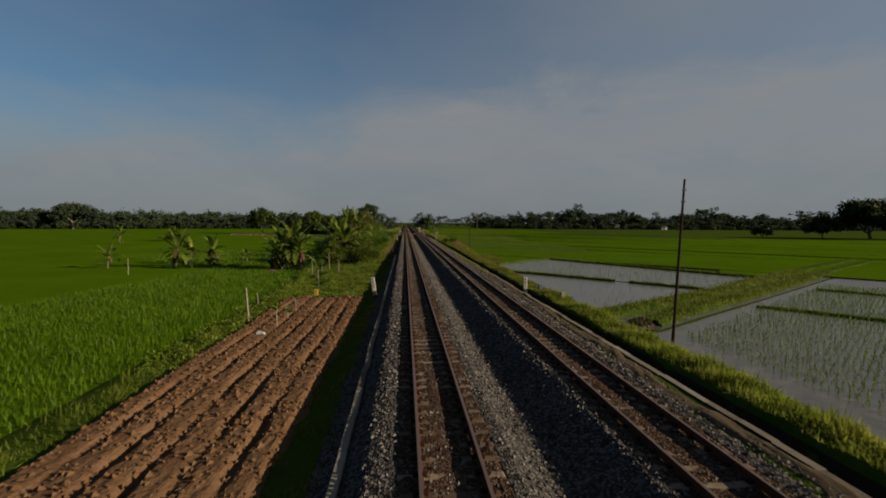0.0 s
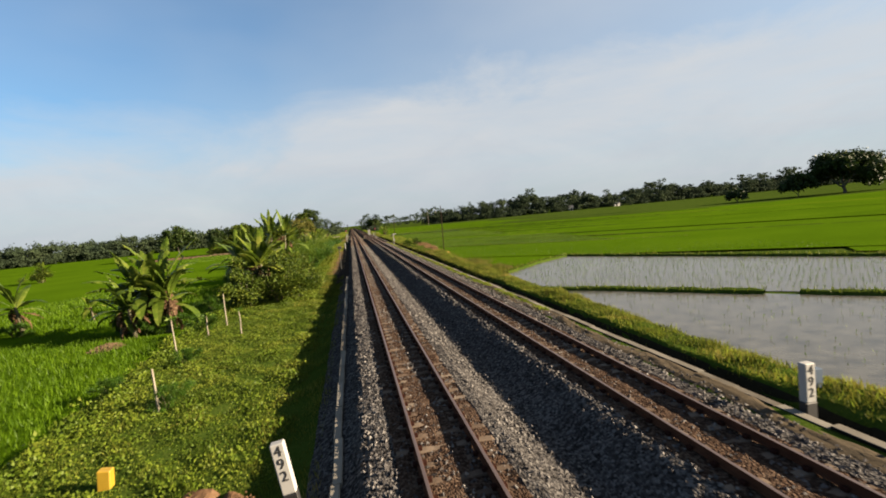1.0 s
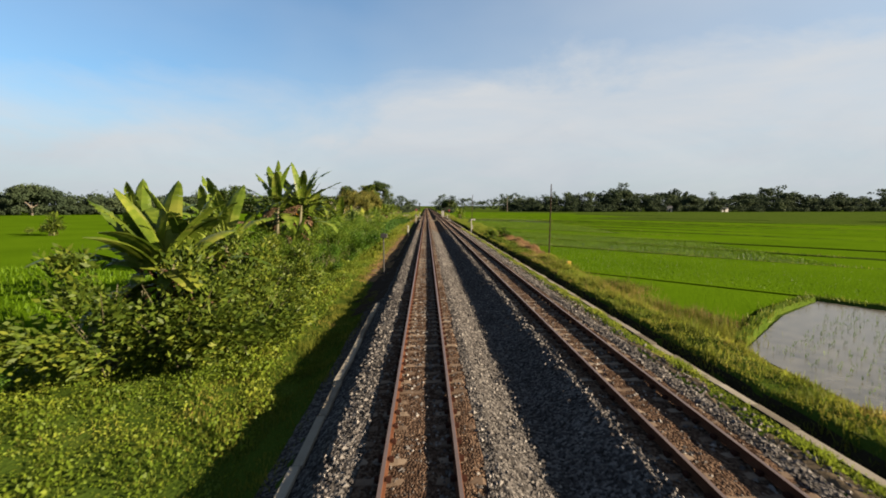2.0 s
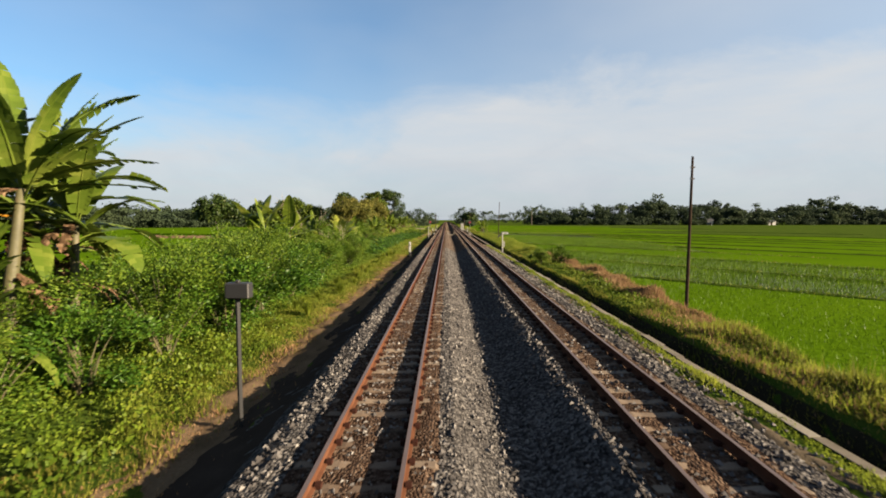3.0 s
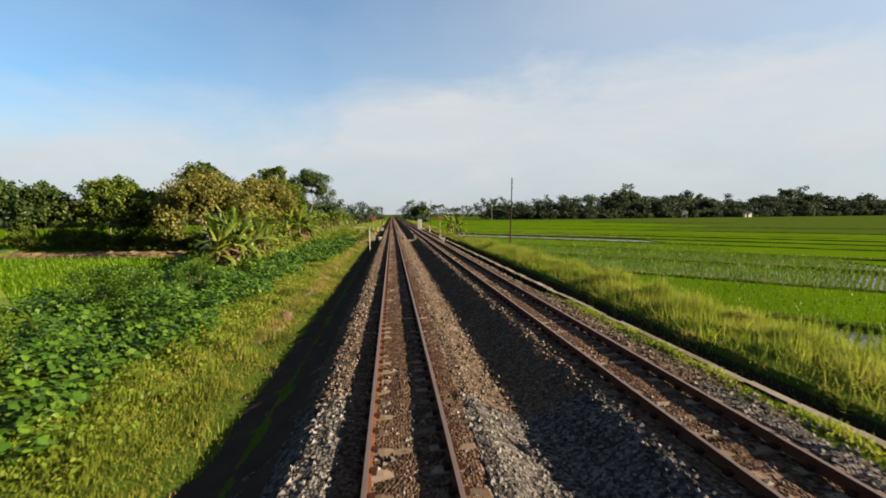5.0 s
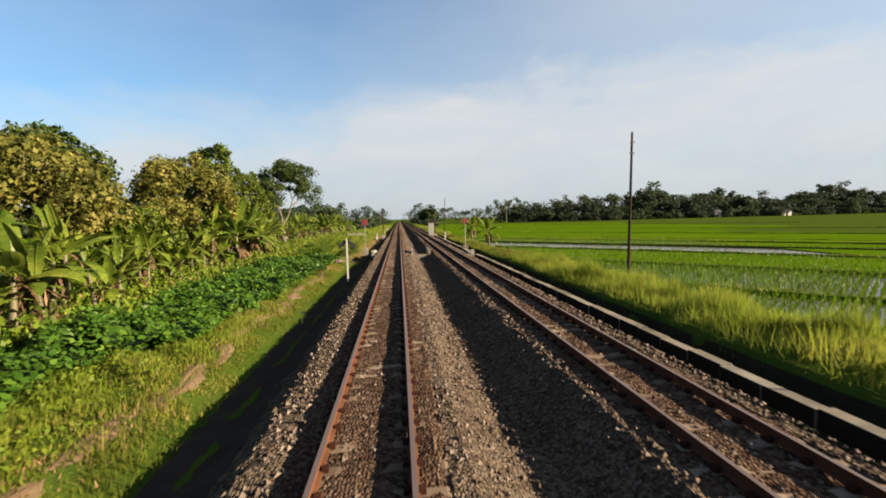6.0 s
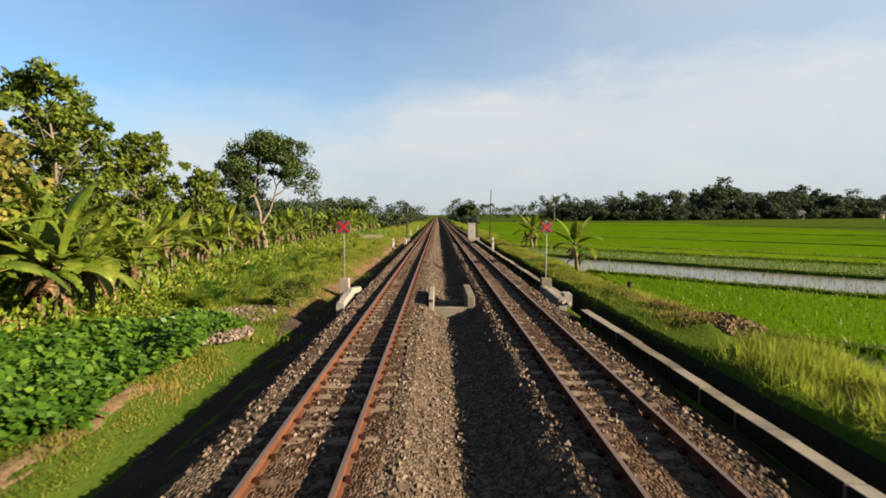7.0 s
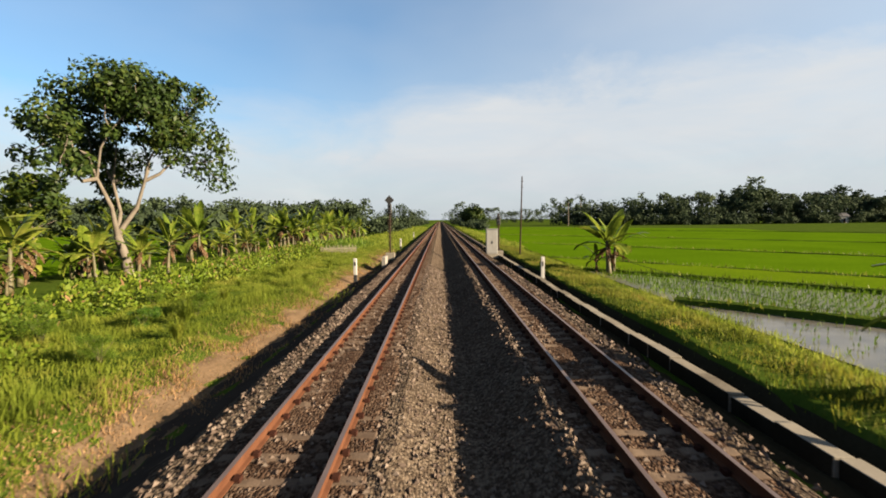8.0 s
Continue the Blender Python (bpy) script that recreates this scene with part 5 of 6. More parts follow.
def tree(x, y, h, r, base, n, leaf, material, seed, words, trunk_r=0.18, slim=False, clump=0.24, bole=None):
    """A trunk that forks into limbs; leaves in clumps at the limbs' ends. slim: one leader with short side limbs."""
    n, leaf = int(n * 0.68), leaf * 1.2
    rr = np.random.default_rng(seed)
    root = empty("tree", x, y, on_land(x, y))
    tagged(root, words, "tree", group="trees beside the line")
    wood, heads = [], []
    if slim:
        t = np.linspace(0, 1, 7)
        sway = np.cumsum(rr.normal(0, 0.012 * h, (7, 2)), 0)
        lead = np.column_stack([sway, t * h * 0.95])
        wood.append(tube(lead, np.linspace(trunk_r, trunk_r * 0.2, 7), 8))
        for i in range(26):
            f = base + (0.97 - base) * (i + rr.uniform(0, 0.8)) / 26
            p = np.array([np.interp(f, t, lead[:, k]) for k in range(3)])
            a = i * 2.4 + rr.uniform(-0.5, 0.5)
            reach = r * (1.05 - 0.65 * max(0, (f - 0.55) / 0.45)) * rr.uniform(0.5, 1.0)
            e = p + np.array([math.cos(a) * reach, math.sin(a) * reach, reach * rr.uniform(0.35, 0.9)])
            wood.append(tube(np.array([p, (p + e) / 2 + [0, 0, -0.05 * reach], e]), [trunk_r * 0.3, trunk_r * 0.2, trunk_r * 0.08], 5, False))
            heads += [e, p + (e - p) * 0.6 + rr.normal(size=3) * 0.15 * r, p + (e - p) * 0.85 + rr.normal(size=3) * 0.2 * r]
        heads.append(lead[-1])
    else:
        top = np.array([rr.normal(0, 0.03) * h, rr.normal(0, 0.03) * h, base * h * (bole or 0.7)])
        wood.append(tube(np.array([[0, 0, -0.15], top * [0.3, 0.3, 0.5], top]), [trunk_r * 1.35, trunk_r, trunk_r * 0.92], 9, False))
        for i in range(3):
            a = i * 2.1 + rr.uniform(0, 0.8)
            grow(rr, top, unit(np.array([math.cos(a) * 0.62, math.sin(a) * 0.62, 0.85])), (h - top[2]) * 0.33, trunk_r * 0.7, 3, wood, heads)
    V, F = join(wood)
    cen = np.array(heads)
    if not slim:
        spread_xy = np.percentile(np.hypot(cen[:, 0], cen[:, 1]), 92)
        gain = np.array([r * 0.86 / spread_xy, r * 0.86 / spread_xy])
        low = top[2]
        zg = (h * 0.93 - low) / (cen[:, 2].max() - low)
        for A in (V, cen):
            f = np.clip((A[:, 2:] - low * 0.6) / max(h * 0.2, 0.1), 0, 1)
            A[:, :2] = A[:, :2] * (1 + (gain - 1) * f)
            A[:, 2] = np.where(A[:, 2] > low, low + (A[:, 2] - low) * zg, A[:, 2])
    link_mesh("trunk", V, F, M_BARK, root, smooth=True)
    pick = rr.integers(0, len(cen), n)
    size = rr.uniform(0.45, 1.3, len(cen)) * (0.15 if slim else clump) * r
    ball = unit(rr.normal(size=(n, 3))) * (rr.uniform(0.15, 1.0, (n, 1)) ** 0.5)
    c = cen[pick] + ball * size[pick, None] * [1, 1, 0.75]
    face = unit(unit(ball) + [0, 0, 0.35] + rr.normal(size=(n, 3)) * 0.55)
    d = unit(np.cross(face, rr.normal(size=(n, 3))))
    link_mesh("crown", *kites(c, d, np.cross(face, d), rr.uniform(0.6, 1.3, n) * leaf, rr.uniform(0.7, 1.2, n) * leaf * 0.66), material, root)
    return root


tree(-17.9, 233.5, 13.9, 5.7, 0.36, 26000, 0.27, L_DARK, 5, "broad dark-leaved tree with a pale forked trunk", 0.27, clump=0.2, bole=0.5)
tree(-18.4, 178.5, 8.4, 4.8, 0.16, 22000, 0.27, L_OLIVE, 7, "wide tree with yellowing brown-green leaves")
tree(-20.6, 185.0, 10.2, 3.2, 0.2, 8000, 0.34, L_DARK, 8, "dark green tree standing behind a yellowing one")
tree(-16.8, 193.0, 8.9, 4.3, 0.12, 20000, 0.27, L_OLIVE, 9, "small tree with yellow-green leaves")
tree(-15.6, 187.5, 5.0, 2.6, 0.12, 6000, 0.3, L_OLIVE, 47, "bushy small tree with yellow-green leaves")
tree(-14.6, 182.0, 4.6, 2.6, 0.1, 7000, 0.24, L_GREEN, 71, "bushy green tree behind the bananas")
tree(-15.0, 199.0, 5.2, 2.8, 0.1, 8000, 0.24, L_GREEN, 72, "bushy green tree behind the bananas")
tree(-16.6, 201.5, 10.9, 3.2, 0.36, 7244, 0.25, L_GREEN, 10, "slender tall tree with fresh green leaves", 0.14, True)
tree(-18.5, 203.8, 10.0, 3.0, 0.38, 6440, 0.25, L_GREEN, 12, "slender tall tree with fresh green leaves", 0.13, True)
tree(-16.0, 207.6, 8.8, 2.3, 0.38, 4600, 0.24, L_GREEN, 14, "slender tall tree with fresh green leaves", 0.13, True)
tree(-18.0, 210.0, 8.4, 2.2, 0.4, 4024, 0.24, L_GREEN, 15, "slender tall tree with fresh green leaves", 0.13, True)
tree(-16.8, 216.0, 7.5, 2.0, 0.42, 3449, 0.24, L_GREEN, 16, "slender tree with sparse green leaves", 0.11, True)
tree(-19.2, 221.5, 7.2, 2.2, 0.42, 3162, 0.24, L_GREEN, 18, "slender tree with sparse green leaves", 0.11, True)
tree(-23.5, 233.0, 6.6, 1.9, 0.45, 3500, 0.28, L_GREEN, 20, "small tree with sparse green leaves", 0.08, True)
tree(-29.0, 229.5, 8.4, 2.8, 0.35, 7474, 0.25, L_GREEN, 21, "round-crowned green tree at the field's edge", 0.14)
tree(-36.0, 196.0, 9.4, 4.4, 0.14, 14000, 0.38, L_GREEN, 22, "dense green tree at the field's edge")
tree(-43.0, 192.0, 8.6, 3.8, 0.14, 10000, 0.38, L_DARK, 24, "dense dark green tree at the field's edge")
tree(-29.0, 187.0, 7.4, 3.4, 0.14, 9000, 0.36, L_GREEN, 25, "bushy green tree at the field's edge")
tree(-57.0, 204.0, 10.5, 6.4, 0.14, 12000, 0.55, L_DARK, 26, "broad dark tree beyond the rice")
tree(178.0, 178.0, 15.0, 12.0, 0.22, 20000, 0.9, L_DARK, 28, "large spreading tree out in the rice fields", 0.5)
tree(162.0, 182.0, 9.0, 6.0, 0.15, 7000, 0.9, L_DARK, 29, "round dark tree out in the rice fields")
tree(195.0, 176.0, 11.0, 8.0, 0.15, 8000, 0.9, L_DARK, 30, "round dark tree out in the rice fields")
tree(144.0, 191.0, 5.0, 4.0, 0.1, 4000, 0.6, L_DARK, 31, "low bush out in the rice fields")
tree(17.5, 430.0, 9.0, 6.0, 0.14, 9000, 0.8, L_DARK, 33, "dark round tree far along the line")
tree(-181.0, 285.0, 14.0, 11.0, 0.34, 12000, 0.8, L_FAR_HAZE, 35, "flat-topped tree on the far side of the rice", 0.4)


def woods(name, spots, words, leaf=0.85, per=500):
    """Distant belt of trees: overlapping rounded or flat-topped crowns of many small leaf clumps, open below."""
    rr = np.random.default_rng(len(spots))
    C, Dv, Sd, Lf = [], [], [], []
    for x, y, h, r in spots:
        flat = rr.uniform() < 0.14
        k = 20
        f = rr.uniform(0.72, 0.95, k) if flat else rr.uniform(0.08, 0.9, k)
        wide = np.full(k, 1.25) if flat else np.sqrt(np.clip(1 - ((f - 0.55) / 0.55) ** 2, 0.12, 1))
        heads = np.column_stack([rr.normal(0, r * 0.46, k) * wide, rr.normal(0, r * 0.4, k) * wide, h * f])
        size = rr.uniform(0.24, 0.44, (k, 1)) * [r, r, 0.45 * r if flat else 0.85 * r]
        pick = rr.integers(0, k, per)
        ball = unit(rr.normal(size=(per, 3)))
        c = heads[pick] + ball * rr.uniform(0.55, 1.05, (per, 1)) * size[pick] + [x, y, float(left_level(y)) if x < 0 else float(right_level(y))]
        c[:, 2] = np.maximum(c[:, 2], -1.0)
        face = unit(ball + rr.normal(size=(per, 3)) * 0.3)
        d = unit(np.cross(face, rr.normal(size=(per, 3))))
        C.append(c)
        Dv.append(d)
        Sd.append(np.cross(face, d))
        Lf.append(rr.uniform(0.5, 1.35, per) * leaf * (0.6 + h / 25))
    C, Dv, Sd, Lf = (np.concatenate(q) for q in (C, Dv, Sd, Lf))
    return tagged(link_mesh(name, *kites(C, Dv, Sd, Lf, Lf * 0.9), L_FAR_HAZE), words, "woods", kind="stuff")


wr_ = np.random.default_rng(41)
right_wood = []
for x in np.arange(68, 640, 3.4):
    swell = 0.92 + 0.16 * math.sin(x * 0.045 + 0.6) + 0.12 * math.sin(x * 0.13)
    front = np.interp(x, [58, 75, 120, 640], [462, 436, 424, 458])
    right_wood.append((x + wr_.normal(0, 2), front + 14 + wr_.normal(0, 4), wr_.uniform(11, 16) * swell, wr_.uniform(4.5, 6.5)))
    right_wood.append((x + wr_.normal(0, 2), front + 22 + wr_.normal(0, 6), wr_.uniform(12, 21) * swell, wr_.uniform(4, 7.5)))
    right_wood.append((x + wr_.normal(0, 2), front + 7 + wr_.normal(0, 3), wr_.uniform(8, 13) * swell, wr_.uniform(4, 5.5)))
    right_wood.append((x + wr_.normal(0, 2), front + wr_.normal(0, 2), wr_.uniform(2.5, 5.5), wr_.uniform(2.5, 4)))
woods("right_woods", right_wood, "dark belt of trees and palms beyond the rice fields")
left_wood = []
for s in np.arange(0, 1, 0.0042):
    x, y = np.interp(s, [0, 0.55, 0.72, 0.85, 1], [-640, -230, -150, -95, -30]), np.interp(s, [0, 0.55, 0.72, 0.85, 1], [190, 262, 312, 340, 385])
    left_wood.append((x + wr_.normal(0, 2), y + wr_.normal(0, 3), wr_.uniform(6.5, 9.5), wr_.uniform(4, 6)))
    left_wood.append((x + wr_.normal(0, 2), y + 8 + wr_.normal(0, 4), wr_.uniform(8, 12), wr_.uniform(4, 7)))
    left_wood.append((x + wr_.normal(0, 2), y - 4 + wr_.normal(0, 2), wr_.uniform(3, 5), wr_.uniform(3, 4)))
for y in np.arange(250, 420, 5.0):
    left_wood.append((-26 + wr_.normal(0, 3) - (y - 250) * 0.1, y, wr_.uniform(3, 6), wr_.uniform(2, 3.4)))
woods("left_woods", left_wood, "low belt of trees beyond the rice plain")
end_wood = []
for x in np.concatenate([np.arange(-80, -9, 6.0), np.arange(12, 120, 6.0)]):
    end_wood.append((x + wr_.normal(0, 2), 640 + wr_.normal(0, 15), wr_.uniform(9, 15), wr_.uniform(5, 8)))
for x in (-34, -28, -22, -17, 14, 19, 25):
    end_wood.append((x, 560 + wr_.normal(0, 10), wr_.uniform(10, 17), 6.5))
for y in np.arange(300, 620, 9.0):
    end_wood.append((-13 + wr_.normal(0, 2), y, wr_.uniform(2.5, 4.5), 2.6))
    end_wood.append((15.5 + wr_.normal(0, 2), y + 60, wr_.uniform(2, 4), 2.4))
woods("end_woods", end_wood, "hazy trees closing in on the far end of the line")


def palm(x, y, h, seed):
    rr = np.random.default_rng(seed)
    root = empty("palm_tree", x, y, float(right_level(y)))
    tagged(root, "tall coconut palm rising from the distant woods", "palm", group="distant palms")
    t = np.linspace(0, 1, 6)
    link_mesh("trunk", *tube(np.stack([0.6 * t ** 2, 0 * t, t * h], 1), np.linspace(0.3, 0.15, 6), 6), M_BARK, root)
    parts = []
    for i in range(16):
        a = i * 2.4
        V, F = banana_leaf(3.6, 0.9, rr.uniform(-10, 70), rr.uniform(60, 120), 1.0, seed * 7 + i)
        parts.append((turned(V, a) + [0.6, 0, h], F))
    link_mesh("fronds", *join(parts), L_FAR_HAZE, root)
    return root


p0 = palm(128, 442, 14.5, 2)
for x, y, s in ((64, 440, 0.85), (72, 446, 0.95), (150, 440, 1.05), (176, 444, 0.9), (232, 446, 1.0), (262, 450, 0.9), (300, 448, 1.05), (345, 452, 0.95), (118, 450, 0.9)):
    copy_thing(p0, pose(x, y, float(right_level(y)), 0, 0, x * 7) @ Matrix.Diagonal((s, s, s, 1)))


# ---- bare fallen branches, earth bank and hedge on the left ----
def bare_branches(x, y, spread_x, h, seed, words):
    rr = np.random.default_rng(seed)
    root = empty("dead_bush", x, y, on_land(x, y))
    tagged(root, words, "dead bush")
    for i in range(6):
        a = rr.uniform(0, 2 * np.pi)
        wood = []
        p = np.array([rr.normal(0, 0.15), rr.normal(0, 0.15), -0.1])
        e = np.array([math.cos(a) * spread_x * rr.uniform(0.5, 1), math.sin(a) * spread_x * 0.6, h * rr.uniform(0.55, 1.0)])
        mid_q = p + (e - p) * 0.5 + rr.normal(size=3) * 0.3 + [0, 0, 0.16 * h]
        wood.append(tube(np.array([p, mid_q, e]), [0.03, 0.02, 0.008], 5))
        for _ in range(14):
            f = rr.uniform(0.35, 1)
            q = p + (e - p) * f + (mid_q - (p + e) / 2) * (1 - abs(2 * f - 1))
            g = q + unit(e - p + rr.normal(size=3) * 2.0) * rr.uniform(0.4, 1.2)
            wood.append(tube(np.array([q, (q + g) / 2 + rr.normal(size=3) * 0.06, g]), [0.013, 0.009, 0.004], 4))
        link_mesh("branch", *join(wood), M_STICK, root)
    return root


bare_branches(-10.6, 117.5, 2.4, 6.0, 61, "pale leafless dead bush beside the bananas")
bare_branches(-8.6, 119.5, 2.2, 4.0, 62, "bleached bare branches leaning out of the shrubs")
bare_branches(-10.8, 88.8, 1.3, 2.4, 63, "dry bare twigs below the banana clump")

bank_path = np.array([(-62, 182.5), (-39, 179.5), (-30.3, 178.4), (-20.0, 177.0)])
bt = np.linspace(0, 1, 90)
bx_, by_ = np.interp(bt, [0, 0.45, 0.7, 1], bank_path[:, 0]), np.interp(bt, [0, 0.45, 0.7, 1], bank_path[:, 1])
rows_ = []
for o, hgt in ((-1.3, -0.35), (-0.7, 0.35), (0.1, 0.55), (0.9, 0.3), (1.5, -0.3)):
    rows_.append(np.stack([bx_ + 0.38 * o + RNG.normal(0, 0.06, 90), by_ + o + RNG.normal(0, 0.08, 90), left_level(by_) - 0.2 + hgt + RNG.normal(0, 0.06, 90)], 1))
EV = np.stack(rows_, 1).reshape(-1, 3)
ei = np.arange(89)[:, None] * 5 + np.arange(4)[None]
tagged(link_mesh("earth_bank", EV, np.stack([ei, ei + 1, ei + 6, ei + 5], -1).reshape(-1, 4), M_DIRT), "low bank of bare brown earth across the rice", "earth bank", kind="structure")
scatter("low_herbs", 9000, lambda n, y: -9.2 + RNG.normal(0, 1.3, n), (252, 268), 0.4, 0.05, L_SHRUB, "upright bright green hedge plants", 0.3, lift=1.0, category="hedge")
fence = empty("bamboo_fence", -8.2, 250.5, on_land(-8.2, 250.5))
tagged(fence, "low bleached bamboo slat fence before the hedge", "fence")
for k in range(22):
    link_mesh("slat", *box(-1.6 + k * 0.15, k * 0.06 - 0.02, -0.1, -1.53 + k * 0.15, k * 0.06 + 0.02, 0.75 + 0.12 * math.sin(k * 2.7), 0.006), M_STICK, fence)
link_mesh("rail_bar", *tube(np.array([(-1.7, -0.06, 0.5), (1.7, 1.3, 0.5)]), [0.025, 0.025], 6), M_STICK, fence)


def tussock(x, y, h, n, seed):
    """A fountain of long arching blades."""
    rr = np.random.default_rng(seed)
    root = empty("grass_tussock", x, y, on_land(x, y))
    tagged(root, "clump of long arching pale green grass", "grass clump", group="grass tussocks on the slope")
    a, s = rr.uniform(0, 2 * np.pi, n), rr.uniform(0.15, 1.0, n)
    u = np.stack([np.cos(a), np.sin(a), 0 * a], 1)
    side = np.stack([-np.sin(a), np.cos(a), 0 * a], 1) * 0.011
    L = h * rr.uniform(0.6, 1.15, n)
    V, F = [], []
    base = u * rr.uniform(0, 0.07, (n, 1))
    p1 = base + u * (L * s * 0.32)[:, None] + [0, 0, 1] * (L * 0.55)[:, None]
    p2 = base + u * (L * s * 0.75)[:, None] + [0, 0, 1] * (L * (0.92 - 0.45 * s))[:, None]
    V = np.stack([base - side, base + side, p1 + side, p1 - side, p2], 1).reshape(-1, 3)
    for k in range(n):
        F += [[5 * k, 5 * k + 1, 5 * k + 2, 5 * k + 3], [5 * k + 3, 5 * k + 2, 5 * k + 4]]
    link_mesh("blade_tuft", V, F, L_LUSH, root)
    return root


tu = [tussock(-4.9, 110.4, 0.95, 240, 1), tussock(-5.3, 112.6, 0.8, 200, 2)]
trng = np.random.default_rng(5)
for y in np.concatenate([np.arange(98, 134, 1.5), np.arange(196, 240, 2.2)]):
    x = trng.uniform(-5.9, -4.6) if y < 150 else trng.uniform(-9.0, -5.0)
    s = trng.uniform(0.6, 1.05)
    copy_thing(tu[int(trng.integers(0, 2))], pose(x, y, on_land(x, y), 0, 0, trng.uniform(0, 360)) @ Matrix.Diagonal((s, s, s, 1)))


# ---- trackside things ----
def mesh_part(name, parent, parts, material, label=""):
    V, F = join(parts if isinstance(parts, list) else [parts])
    return link_mesh(name, V, F, material, parent, label)


def lettering(text, size, material, parent, m, label=""):
    """Raised characters as a mesh of their own."""
    cu = bpy.data.curves.new("writing", "FONT")
    cu.body, cu.size, cu.align_x, cu.align_y, cu.extrude = text, size, "CENTER", "CENTER", 0.004
    tmp = bpy.data.objects.new("writing", cu)
    scene.collection.objects.link(tmp)
    bpy.context.view_layer.update()
    me = bpy.data.meshes.new_from_object(tmp.evaluated_get(bpy.context.evaluated_depsgraph_get()))
    bpy.data.objects.remove(tmp)
    me.transform(m)
    me.materials.clear()
    me.materials.append(material)
    ob = new("writing", me)
    ob.parent = parent
    if label:
        ob["label"] = label
    return ob


def km_post(x, y, base, top, turn=0.0):
    root = empty("kilometre_post", x, y, base, turn)
    tagged(root, "white painted kilometre post with black figures", "kilometre post", group="kilometre posts")
    h = top - base
    mesh_part("base", root, box(-0.13, -0.1, -0.3, 0.13, 0.1, h * 0.36, 0.015), M_BLACK, "black lower part")
    mesh_part("post", root, box(-0.125, -0.095, h * 0.36, 0.125, 0.095, h, 0.02), M_WHITE, "white upper part")
    for i, ch in enumerate("492"):
        lettering(ch, 0.27, M_BLACK, root, pose(0, -0.1, h - 0.14 - i * 0.235, 90, 0, 0), "black figure")
    return root


km_post(-2.85, 36.0, -0.95, 0.55).matrix_basis = pose(-2.85, 36.0, -0.95, 0, -8, 0)
km_post(7.52, 35.35, -0.68, 0.60)


def marker(x, y, top):
    root = empty("marker_post", x, y, on_land(x, y))
    tagged(root, "short white marker post with a black foot", "marker post", group="marker posts")
    h = top - on_land(x, y)
    mesh_part("base", root, box(-0.1, -0.08, -0.2, 0.1, 0.08, h * 0.35, 0.012), M_BLACK, "black foot")
    mesh_part("post", root, box(-0.1, -0.08, h * 0.35, 0.1, 0.08, h, 0.02), M_WHITE)
    mesh_part("sign_bar", root, box(-0.045, -0.088, h * 0.72, 0.045, -0.079, h * 0.86), M_BLACK, "dark unreadable figure")
    return root


marker(-3.1, 231.0, 0.62)
marker(7.72, 230.2, 0.66)
marker(-2.75, 129.2, 0.85)
marker(-2.9, 262.0, 0.6)
marker(-2.9, 292.0, 0.6)


def red_cross(x, y, block, top, words, size=1.0):
    root = empty("cross_sign", x, y, block)
    tagged(root, words, "railway sign", group="red cross signs")
    mesh_part("block", root, box(-0.24, -0.2, -0.95, 0.24, 0.2, 0.0, 0.02), M_KERB, "concrete foundation block")
    h = top - block
    mesh_part("pole", root, tube(np.array([[0, 0, -0.05], [0.02, 0, h * 0.5], [0.03, 0, h]]), [0.028, 0.028, 0.028], 8), M_GALV, "grey metal pole")
    plate = mesh_part("plate", root, box(-0.35 * size + 0.02, -0.045, h - 0.32 - 0.32 * size, 0.35 * size + 0.02, -0.03, h - 0.32 + 0.32 * size, 0.004), M_GREYPLATE, "dark grey square plate")
    for s in (-1, 1):
        V, F = box(-0.41 * size, -0.062 - 0.004 * (s + 1), -0.065 * size, 0.41 * size, -0.046 - 0.004 * (s + 1), 0.065 * size)
        c, si = math.cos(s * 0.74), math.sin(s * 0.74)
        V = np.column_stack([V[:, 0] * c - V[:, 2] * si + 0.02, V[:, 1], V[:, 0] * si + V[:, 2] * c + h - 0.32])
        link_mesh("cross_bar", V, F, M_RED, plate, "red diagonal bar")
    return root


red_cross(-2.98, 202.2, 0.0, 2.92, "red cross on a dark plate on a thin pole", 0.95)
red_cross(7.0, 200.8, 0.08, 2.85, "red cross on a dark plate, thin pole in concrete", 0.78)


def chevron(x, y, top):
    root = empty("chevron_sign", x, y, on_land(x, y))
    tagged(root, "white post with a black downward chevron board", "railway sign")
    h = top - on_land(x, y)
    mesh_part("post", root, box(-0.045, -0.03, -0.2, 0.045, 0.03, h, 0.008), M_WHITE, "white post")
    for s in (-1, 1):
        V = np.array([(0.0, h), (s * 0.50, h - 0.40), (s * 0.50, h - 0.66), (0.0, h - 0.26)])
        V3 = np.concatenate([np.column_stack([V[:, 0], np.full(4, 0.032), V[:, 1]]), np.column_stack([V[:, 0], np.full(4, 0.05), V[:, 1]])])
        link_mesh("board", V3, [[0, 1, 2, 3], [7, 6, 5, 4], [0, 4, 5, 1], [1, 5, 6, 2], [2, 6, 7, 3], [3, 7, 4, 0]], M_BLACK, root, "black slanting board")
    return root


chevron(-2.62, 181.4, 1.78)

